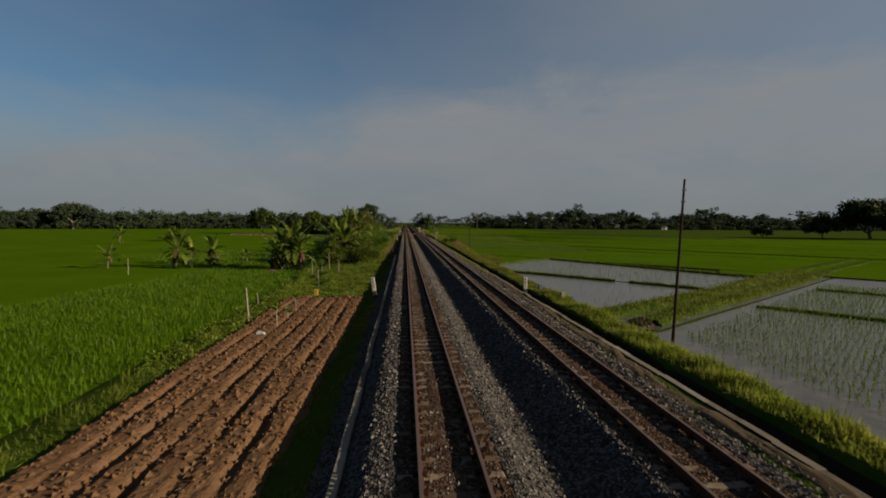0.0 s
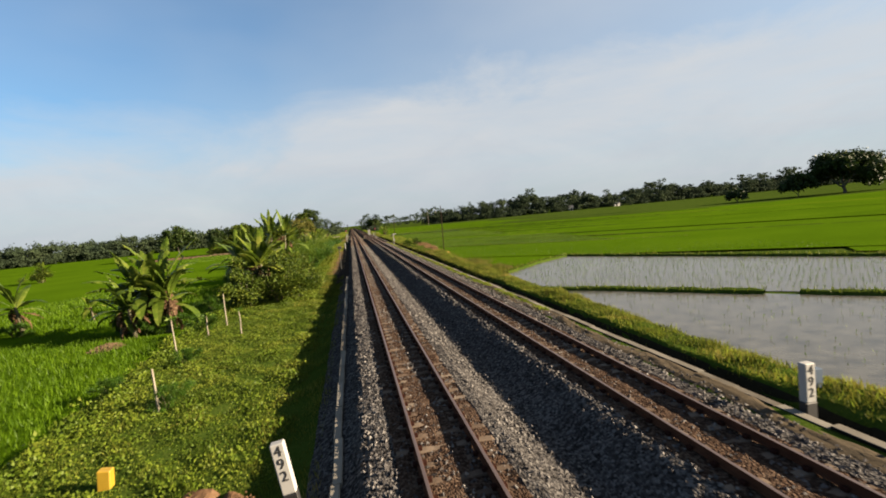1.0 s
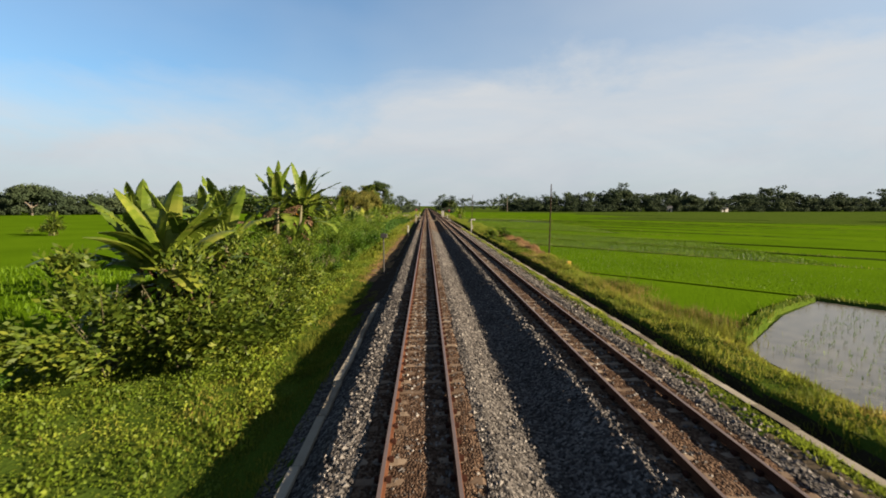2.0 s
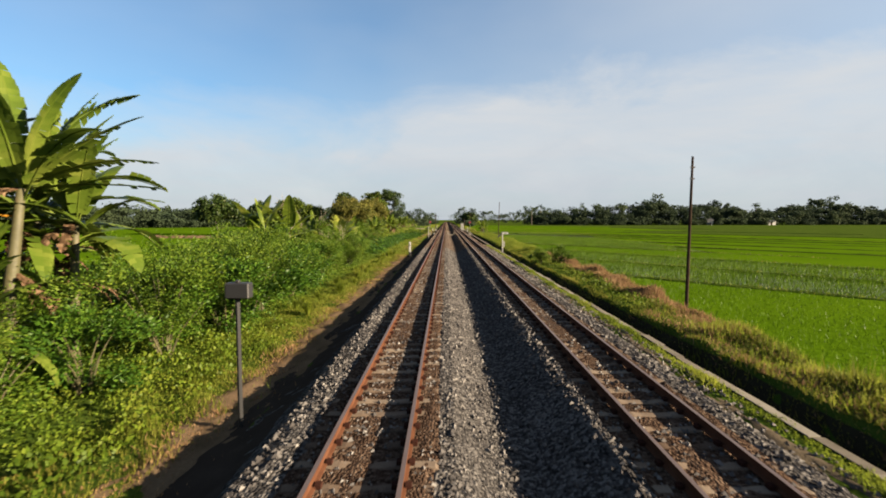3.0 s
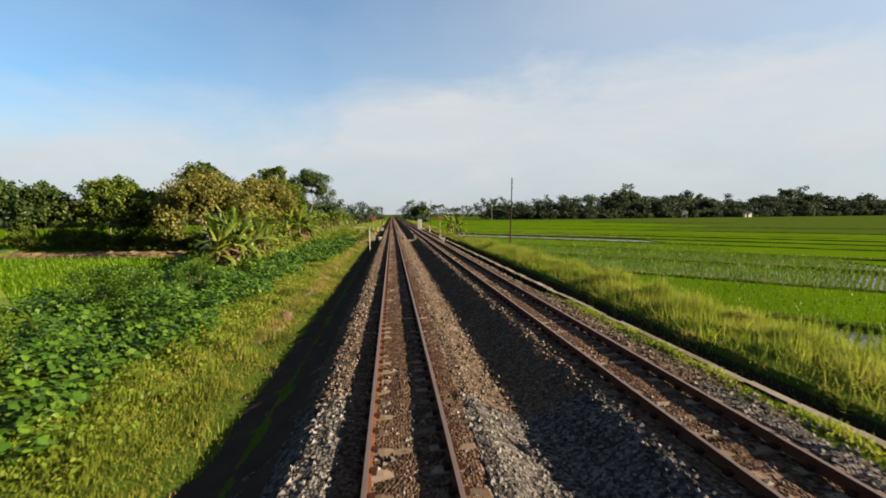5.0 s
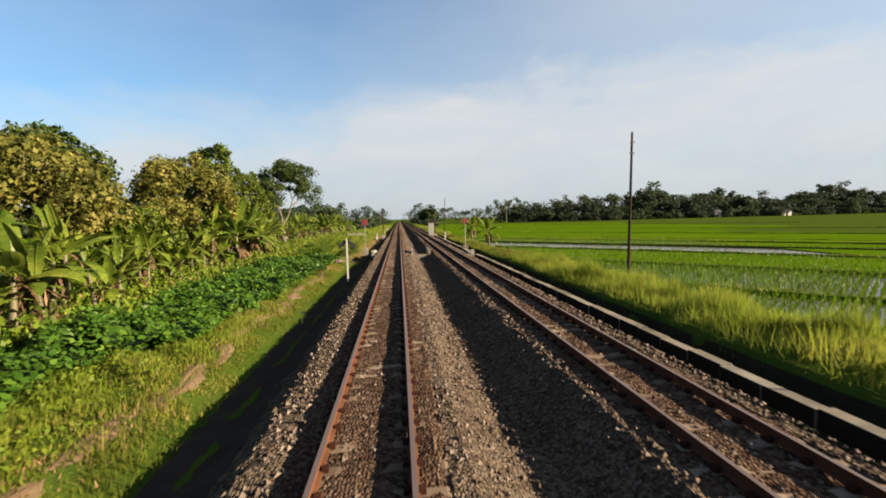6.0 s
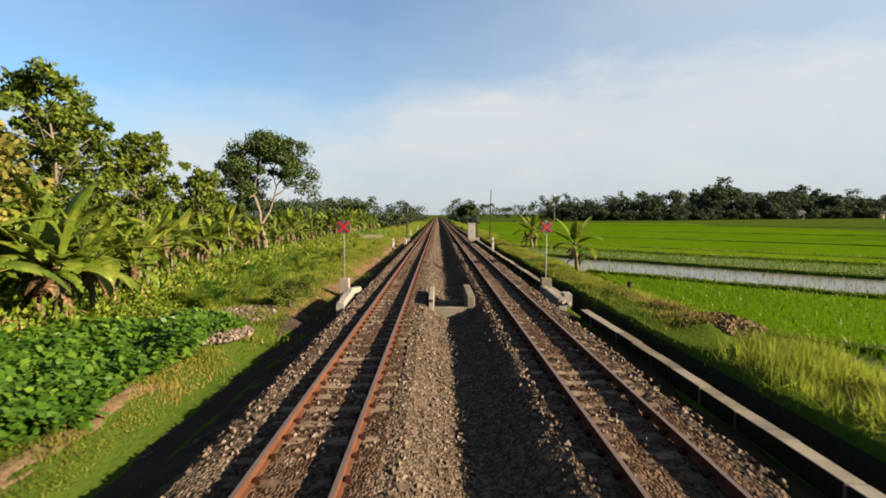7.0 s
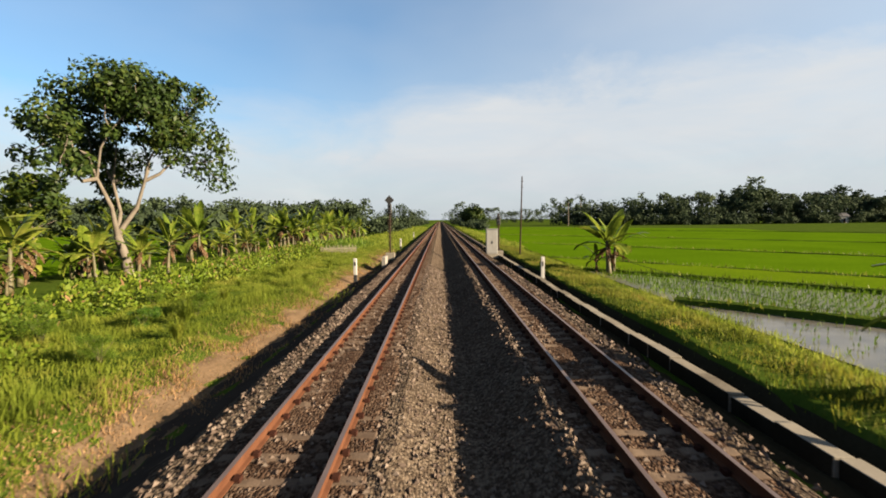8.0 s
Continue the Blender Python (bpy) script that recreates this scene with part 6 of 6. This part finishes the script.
root = empty("distance_sign", 7.5, 132.8, -0.62)
tagged(root, "white post with a drooping black flap and a white board", "railway sign")
mesh_part("post", root, box(-0.05, -0.04, -0.2, 0.05, 0.04, 2.4, 0.01), M_WHITE)
mesh_part("board", root, box(0.05, -0.045, 2.18, 0.62, -0.02, 2.38, 0.006), M_WHITE, "white board")
mesh_part("sign_bar", root, box(0.16, -0.052, 2.25, 0.5, -0.046, 2.31), M_GREYPLATE, "unreadable dark line")
V = np.array([(-0.04, -0.02, 2.4), (-0.55, -0.02, 1.95), (-0.55, -0.02, 1.72), (-0.04, -0.02, 2.15)])
link_mesh("flap", np.concatenate([V, V + [0, 0.02, 0]]), [[0, 1, 2, 3], [7, 6, 5, 4], [0, 4, 5, 1], [1, 5, 6, 2], [2, 6, 7, 3], [3, 7, 4, 0]], M_BLACK, root, "black slanting flap")
mesh_part("plate", root, box(0.09, -0.02, 0.75, 0.24, 0.03, 1.35, 0.01), M_CABINET, "small pale plate")

root = empty("box_post", -2.9, 86.4, -0.55)
tagged(root, "dark metal post carrying a black box", "trackside post")
mesh_part("pole", root, tube(np.array([[0, 0, -0.5], [0, 0, 2.42]]), [0.05, 0.045], 8), M_BLACK)
mesh_part("box", root, box(-0.2, -0.12, 2.24, 0.26, 0.12, 2.54, 0.02), M_BLACK, "black metal box")
mesh_part("cap", root, box(-0.03, -0.05, 2.54, 0.05, 0.05, 2.59, 0.01), M_BLACK)


def pole(x, y, top, lean, words, cross=True):
    z = on_land(x, y)
    root = empty("utility_pole", x, y, z)
    tagged(root, words, "utility pole", group="poles along the line")
    h = top - z
    t = np.linspace(0, 1, 5)
    mesh_part("pole", root, tube(np.stack([lean * t, 0 * t, -0.3 + (h + 0.3) * t], 1), np.linspace(0.085, 0.05, 5), 8), M_POLE)
    if cross:
        for k, zz in enumerate((0.86, 0.93)):
            mesh_part("bracket", root, box(lean * zz - 0.07, -0.05, h * zz, lean * zz + 0.12, 0.05, h * zz + 0.06, 0.008), M_BLACK, "small dark bracket")
    return root


pole(12.4, 25.0, 6.55, 0.35, "bare dark utility pole on the field bank")
pole(12.0, 99.2, 6.0, 0.1, "bare dark utility pole at the field's edge")
pole(11.45, 175.0, 6.7, 0.22, "bare dark utility pole at the field's edge")
pole(9.15, 247.0, 6.65, 0.22, "slim dark pole beside the relay cabinet")

# wire sagging away from the slim pole towards the field
t = np.linspace(0, 1, 14)
wire = np.stack([12.8 + 6.0 * t, 233 - 20.0 * t, 0.35 - 1.0 * t - 0.5 * np.sin(np.pi * t)], 1)
tagged(link_mesh("slack_wire", *tube(wire, np.full(14, 0.015), 5), M_BLACK), "slack black wire sagging over the wet field", "wire")


def signal(x, y, base, top, diamond, words):
    root = empty("railway_signal", x, y, base)
    tagged(root, words, "railway signal", group="railway signals")
    h = top - base
    mesh_part("block", root, box(-0.4, -0.3, -0.5, 0.4, 0.3, 0.12, 0.02), M_KERB, "concrete foundation block")
    mesh_part("mast", root, tube(np.array([[0, 0, 0.1], [0, 0, h - 0.5]]), [0.075, 0.065], 10), M_POLE)
    head = mesh_part("head", root, box(-0.17, -0.1, h - 1.6, 0.17, 0.12, h - 0.75, 0.03), M_BLACK, "black lamp housing")
    for k in range(2):
        a = np.linspace(0, np.pi, 7)
        rim = np.concatenate([np.column_stack([0.12 * np.cos(a), np.full(7, yy), h - 1.02 - 0.36 * k + 0.12 * np.sin(a)]) for yy in (-0.1, -0.32)])
        link_mesh("visor", rim, [[i, i + 1, i + 8, i + 7] for i in range(6)], M_BLACK, head, "curved black visor")
    if diamond:
        q = 0.42
        V = np.array([(0, h), (q, h - q), (0, h - 2 * q), (-q, h - q)])
        V3 = np.concatenate([np.column_stack([V[:, 0], np.full(4, -0.14), V[:, 1]]), np.column_stack([V[:, 0], np.full(4, -0.115), V[:, 1]])])
        link_mesh("diamond_board", V3, [[0, 1, 2, 3], [7, 6, 5, 4], [0, 4, 5, 1], [1, 5, 6, 2], [2, 6, 7, 3], [3, 7, 4, 0]], M_BLACK, root, "black diamond board")
    mesh_part("ladder_rail", root, tube(np.array([[-0.16, 0.22, 0.1], [-0.16, 0.12, h - 1.2]]), [0.015, 0.015], 5), M_POLE)
    mesh_part("ladder_rail", root, tube(np.array([[0.16, 0.22, 0.1], [0.16, 0.12, h - 1.2]]), [0.015, 0.015], 5), M_POLE)
    for zz in np.arange(0.4, h - 1.3, 0.35):
        mesh_part("rung", root, tube(np.array([[-0.16, 0.2, zz], [0.16, 0.2, zz]]), [0.012, 0.012], 5), M_POLE)
    return root


signal(-2.5, 245.5, -0.15, 5.0, True, "dark railway signal mast with a diamond board")
signal(7.45, 249.0, -0.3, 3.9, False, "short dark railway signal behind a grey cabinet")

root = empty("relay_cabinet", 6.55, 246.6, -0.45)
tagged(root, "light grey relay cabinet beside the track", "relay cabinet")
body = mesh_part("body", root, box(-0.5, -0.3, 0.15, 0.5, 0.3, 2.35, 0.02), M_CABINET)
mesh_part("plinth", root, box(-0.56, -0.36, -0.3, 0.56, 0.36, 0.147, 0.02), M_KERB, "concrete plinth")
for s in (-1, 1):
    door = mesh_part("door", root, box(s * 0.245 - 0.235, -0.325, 0.22, s * 0.245 + 0.235, -0.302, 2.26, 0.006), M_CABINET, "flat cabinet door")
    mesh_part("handle", door, box(-s * 0.02 + s * 0.06 - 0.015, -0.35, 1.1, -s * 0.02 + s * 0.06 + 0.015, -0.326, 1.28, 0.004), M_BLACK, "dark handle")
mesh_part("roof", root, box(-0.55, -0.35, 2.353, 0.55, 0.35, 2.42, 0.015), M_CABINET, "overhanging lid")


def stick(x, y, top, lean=0.0, r=0.03, leafy=False):
    z = on_land(x, y)
    root = empty("stake", x, y, z)
    tagged(root, "thin bleached wooden stake stuck in the ground", "stake", group="stakes in the plots")
    h = top - z
    rr = np.random.default_rng(int(abs(x * 100 + y * 10)))
    t = np.linspace(0, 1, 5)
    mesh_part("stick", root, tube(np.stack([lean * t + rr.normal(0, 0.012, 5), rr.normal(0, 0.012, 5), -0.15 + (h + 0.15) * t], 1), np.linspace(r * 1.2, r * 0.8, 5), 6), M_STICK)
    if leafy:
        c = np.column_stack([rr.normal(lean, 0.06, 24), rr.normal(0, 0.06, 24), h + rr.normal(-0.02, 0.05, 24)])
        d = unit(rr.normal(size=(24, 3)) * [1, 1, 0.4])
        link_mesh("leaf_tuft", *kites(c, d, unit(np.cross(d, rr.normal(size=(24, 3)))), np.full(24, 0.26), np.full(24, 0.1)), L_SHRUB, root, "few green leaves at the tip")
    return root


for x, y, top, lean, r, leafy in ((-10.05, 52.0, 0.75, -0.08, 0.04, True), (-8.15, 44.3, 0.25, -0.06, 0.045, False), (-9.36, 29.3, 0.72, -0.1, 0.055, False), (-7.36, 27.4, 0.0, 0, 0.035, True), (-7.3, 29.6, -0.5, 0, 0.03, True),
                                  (-7.35, 31.9, -0.1, -0.05, 0.03, True), (-29.5, 55.2, 0.4, 0, 0.04, False), (-9.5, 59.3, 0.85, -0.05, 0.045, False), (-8.0, 56.2, 0.25, -0.03, 0.04, True), (-9.87, 56.6, 0.0, 0, 0.04, True), (-10.3, 34.5, -0.3, -0.1, 0.03, False), (14.6, 213.5, -0.2, -0.12, 0.02, False)):
    stick(x, y, top, lean, r, leafy)


def stone_marker(x, y, base, top, material, words, slant=0.06):
    root = empty("boundary_marker", x, y, base)
    tagged(root, words, "marker post")
    h = top - base
    V, F = box(-0.14, -0.12, -0.3, 0.14, 0.12, h, 0.02)
    V[:, 0] += slant * (V[:, 2] / max(h, 0.1)).clip(0, 1)
    V[V[:, 2] > h * 0.9, 2] -= np.abs(V[V[:, 2] > h * 0.9, 0]) * 0.25
    mesh_part("post", root, (V, F), material)
    return root


stone_marker(-7.5, 39.2, on_land(-7.5, 39.2), -0.70, M_YELLOW, "small yellow painted boundary marker in the weeds")
stone_marker(10.0, 85.9, on_land(10, 85.9), 0.1, M_YELLOW, "yellow painted boundary marker in the bank grass")
stone_marker(8.9, 36.5, on_land(8.9, 36.5), -0.02, M_BLUEGREY, "short blue-grey concrete marker on the bank", 0.03)
stone_marker(9.3, 32.6, on_land(9.5, 32.4), -0.02, M_STICK, "short cream concrete marker on the bank", 0.0)

stub = empty("stump", 11.55, 202.1, on_land(11.55, 202.1))
tagged(stub, "short dark weathered wooden stump on the bank", "stump")
mesh_part("post", stub, tube(np.array([[0, 0, -0.2], [0.02, 0, 0.25], [0.05, 0, 0.52]]), [0.13, 0.12, 0.125], 9), M_POLE)
ct = np.linspace(0, 1, 16)
cx_, cy_ = 11.5 - 0.45 * np.sin(ct * 2.2), 204.5 - 9.5 * ct
tagged(link_mesh("ground_cable", *tube(np.stack([cx_, cy_, land(cx_, cy_) + 0.10 + 0.05 * np.sin(ct * 9)], 1), np.full(16, 0.022), 6), M_BLACK), "black cable lying along the grassy bank", "cable")

# ---- open culvert between and beside the tracks ----
culvert = empty("culvert", 2.25, 197.1, 0)
tagged(culvert, "open concrete culvert box between the tracks", "culvert")
mesh_part("side_wall", culvert, box(-0.82, -1.55, -1.2, -0.62, 1.45, 0.05, 0.02), M_WHITEWASH, "pale side wall top")
mesh_part("side_wall", culvert, box(0.64, -1.5, -1.2, 0.93, 1.65, 0.10, 0.025), M_KERB, "heavy concrete beam")
mesh_part("cross_wall", culvert, box(-0.615, -1.5, -1.2, 0.635, -1.28, -0.32, 0.015), M_KERB)
mesh_part("cross_wall", culvert, box(-0.615, 0.9, -1.2, 0.635, 1.1, -0.48, 0.015), M_KERB)
# floor colour carries the darkness of the pit
mesh_part("floor", culvert, box(-0.61, -1.27, -1.3, 0.63, 0.89, -1.15), M_EARTH_SHADED, "bottom painted dark as shade")
for k in range(4):
    mesh_part("sign_bar", culvert, box(-0.80 + k * 0.045, -1.558, -0.10, -0.775 + k * 0.045, -1.551, 0.0), M_BLACK, "dark painted figure")


def parapet(x, y0, y1, top, w, material, words, turn=0.0, chipped=0.0, wing=0.0):
    pr = np.random.default_rng(int(y0 * 10))
    root = empty("culvert_parapet", x, (y0 + y1) / 2, 0, turn)
    tagged(root, words, "parapet", group="culvert parapets")
    L = (y1 - y0) / 2
    ys = np.linspace(-L, L, 9)
    V, F = [], []
    for i, y in enumerate(ys):
        c = chipped * (0.5 + 0.5 * math.sin(i * 2.3)) if i < 3 else 0
        V += [(-w / 2, y, -0.7), (-w / 2, y, top - 0.03 - c), (-w / 2 + 0.03, y, top - c), (w / 2 - 0.03, y, top - c * 0.5), (w / 2, y, top - 0.03 - c), (w / 2, y, -0.7)]
    for i in range(8):
        F += [[i * 6 + k, i * 6 + (k + 1) % 6, (i + 1) * 6 + (k + 1) % 6, (i + 1) * 6 + k] for k in range(6)]
    F += [[0, 1, 2, 3, 4, 5], [53, 52, 51, 50, 49, 48]]
    BW = np.array(V)
    link_mesh("beam", BW + pr.normal(0, 0.012, BW.shape), F, material, root)
    if wing:
        V, F = box(-w / 2, 0, -0.7, w / 2, wing, top - 0.012, 0.02)
        a = math.radians(-38)
        V = np.column_stack([V[:, 0] * math.cos(a) - V[:, 1] * math.sin(a), V[:, 0] * math.sin(a) + V[:, 1] * math.cos(a) + L - 0.06, V[:, 2]])
        link_mesh("wing_wall", V + pr.normal(0, 0.006, V.shape), F, material, root, "short end turned towards the track")
    for k in range(6 if chipped else 0):
        V, F = box(-0.1, -0.12, -0.08, 0.1, 0.12, 0.08, 0.03)
        V = turned(V * pr.uniform(0.35, 0.75), pr.uniform(0, 3)) + pr.normal(0, 0.012, V.shape)
        link_mesh("broken_lump", V + [pr.uniform(-0.15, 0.25), -L - 0.1 + pr.uniform(-0.25, 0.3), top - 0.16 + pr.uniform(-0.06, 0.05)], F, material, root, "broken lump of concrete")
    return root


parapet(-1.98, 195.2, 199.2, -0.05, 0.28, M_WHITEWASH, "white painted concrete culvert parapet", 4, wing=0.55)
parapet(6.76, 196.6, 200.1, -0.2, 0.32, M_WHITEWASH, "broken concrete culvert parapet beside the drain", 0, 0.04)
parapet(7.28, 197.7, 198.3, -0.2, 0.34, M_WHITEWASH, "square concrete block capping the drain kerb")
parapet(-2.3, 238.5, 240.3, 0.1, 0.25, M_WHITEWASH, "low white concrete parapet by the signal")


def heap(x, y, r, h, material, words, seed, category="heap"):
    rr = np.random.default_rng(seed)
    root = empty("heap", x, y, on_land(x, y))
    tagged(root, words, category)
    n = 420
    a, q = rr.uniform(0, 2 * np.pi, n), np.sqrt(rr.uniform(0, 1, n))
    c = np.column_stack([np.cos(a) * q * r, np.sin(a) * q * r * 1.3, h * (1 - q ** 1.5)])
    V, F = stones(n, (0, 1), (0, 1), lambda v: 0 * v)
    V = V.reshape(n, 5, 3)
    V = (V - V.mean(1, keepdims=True)) * 2.2 + c[:, None]
    link_mesh("rubble", V.reshape(-1, 3), F, material, root)
    g = 12
    ring = [(0, 0, h)] + [(math.cos(k * 2 * np.pi / g) * r * s, math.sin(k * 2 * np.pi / g) * r * 1.3 * s, h * (1 - s ** 1.5) - 0.03) for s in (0.5, 1.0) for k in range(g)]
    F2 = [[0, 1 + k, 1 + (k + 1) % g] for k in range(g)] + [[1 + k, 1 + g + k, 1 + g + (k + 1) % g, 1 + (k + 1) % g] for k in range(g)]
    link_mesh("mound", np.array(ring), F2, material, root)
    return root


heap(-5.6, 195.3, 1.4, 0.12, M_STONE_BROWN, "low heap of grey gravel in the grass", 3)
heap(-4.9, 192.2, 0.9, 0.09, M_STONE_BROWN, "low heap of pale rubble in the grass", 4)
heap(10.7, 192.6, 1.15, 0.32, M_DIRT, "heap of dug brown earth on the bank", 5)
heap(12.9, 29.2, 0.8, 0.4, M_DIRT, "clod of brown earth by the ditch", 6)
heap(-15.6, 57.6, 1.1, 0.35, M_DIRT, "pile of dry straw at the rice edge", 7)

# small buildings far across the fields
def hut(x, y, w, d, h, roof, words, material):
    z = float(right_level(y))
    root = empty("farm_hut", x, y, z)
    tagged(root, words, "building", group="distant buildings")
    wall = mesh_part("wall", root, box(-w / 2, -d / 2, -0.2, w / 2, d / 2, h), material)
    V = np.array([(-w / 2 - 0.4, -d / 2 - 0.5, h), (w / 2 + 0.4, -d / 2 - 0.5, h), (w / 2 + 0.4, d / 2 + 0.5, h), (-w / 2 - 0.4, d / 2 + 0.5, h), (-w / 2 - 0.4, 0, h + roof), (w / 2 + 0.4, 0, h + roof)])
    link_mesh("roof", V, [[0, 1, 5, 4], [2, 3, 4, 5], [0, 4, 3], [1, 2, 5], [3, 2, 1, 0]], M_GREYPLATE, root, "dark pitched roof")
    mesh_part("door", root, box(-0.6, -d / 2 - 0.05, 0, 0.6, -d / 2 + 0.02, 2.1), M_POLE, "dark doorway")
    return root


hut(231.5, 430, 6, 5, 2.8, 0.8, "small white building at the edge of the woods", M_WHITE)
hut(189, 431, 4, 4, 3.0, 1.8, "small white gabled hut among the trees", M_WHITE)

# ---- pieces: kerb blocks and sleepers ----
bag = empty("sack", -7.6, 25.4, on_land(-7.6, 25.4) + 0.12)
tagged(bag, "crumpled white plastic sack on the tilled soil", "sack")
BV, BF = box(-0.2, -0.14, 0.0, 0.2, 0.14, 0.12, 0.05)
link_mesh("body", BV + RNG.normal(0, 0.02, BV.shape), BF, M_WHITE, bag)

KV, KF = box(-0.11, -0.597, -0.75, 0.11, 0.597, 0.0, 0.008)
km = bpy.data.meshes.new("kerb_block")
km.from_pydata(KV.tolist(), [], KF)
km.materials.append(M_KERB)
km.materials.append(M_KERB_SIDE_SHADE)
# faces turned sideways get the darker colour that paints their shade
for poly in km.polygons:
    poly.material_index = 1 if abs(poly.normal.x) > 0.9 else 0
wide = km.copy()
wide.transform(Matrix.Diagonal((1.3, 0.99, 1.0, 1)))
prng = np.random.default_rng(77)
for y in np.arange(4.0, 262, 1.2):
    if 195.3 < y < 198.2:
        continue
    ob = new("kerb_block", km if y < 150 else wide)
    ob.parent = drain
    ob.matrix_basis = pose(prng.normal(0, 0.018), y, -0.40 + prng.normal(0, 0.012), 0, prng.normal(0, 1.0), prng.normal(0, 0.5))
V, F = box(-0.11, 263, -1.1, 0.11, 620, -0.42)
link_mesh("distant_kerb", V, F, M_KERB, drain)["kind"] = "stuff"
LV, LF = box(-0.09, -0.99, -0.4, 0.09, 0.99, 0.0, 0.015)
lm = bpy.data.meshes.new("kerb_block")
lm.from_pydata(LV.tolist(), [], LF)
lm.materials.append(M_KERB)
for y in np.arange(3.0, 75, 2.0):
    ob = new("kerb_block", lm)
    ob.parent = ledge
    ob.matrix_basis = pose(prng.normal(0, 0.012), y, -0.43 + prng.normal(0, 0.008), 0, prng.normal(0, 0.8), prng.normal(0, 0.6))
sm = bpy.data.meshes.new("sleeper")
sm.from_pydata(SV.tolist(), [], SF)
sm.materials.append(M_SLEEPER)
for track in tracks:
    for y in np.arange(2.0, 204, 0.6):
        ob = new("sleeper", sm)
        ob.parent = track
        ob.matrix_basis = pose(prng.normal(0, 0.012), y, prng.normal(0, 0.004), 0, 0, prng.normal(0, 0.4))
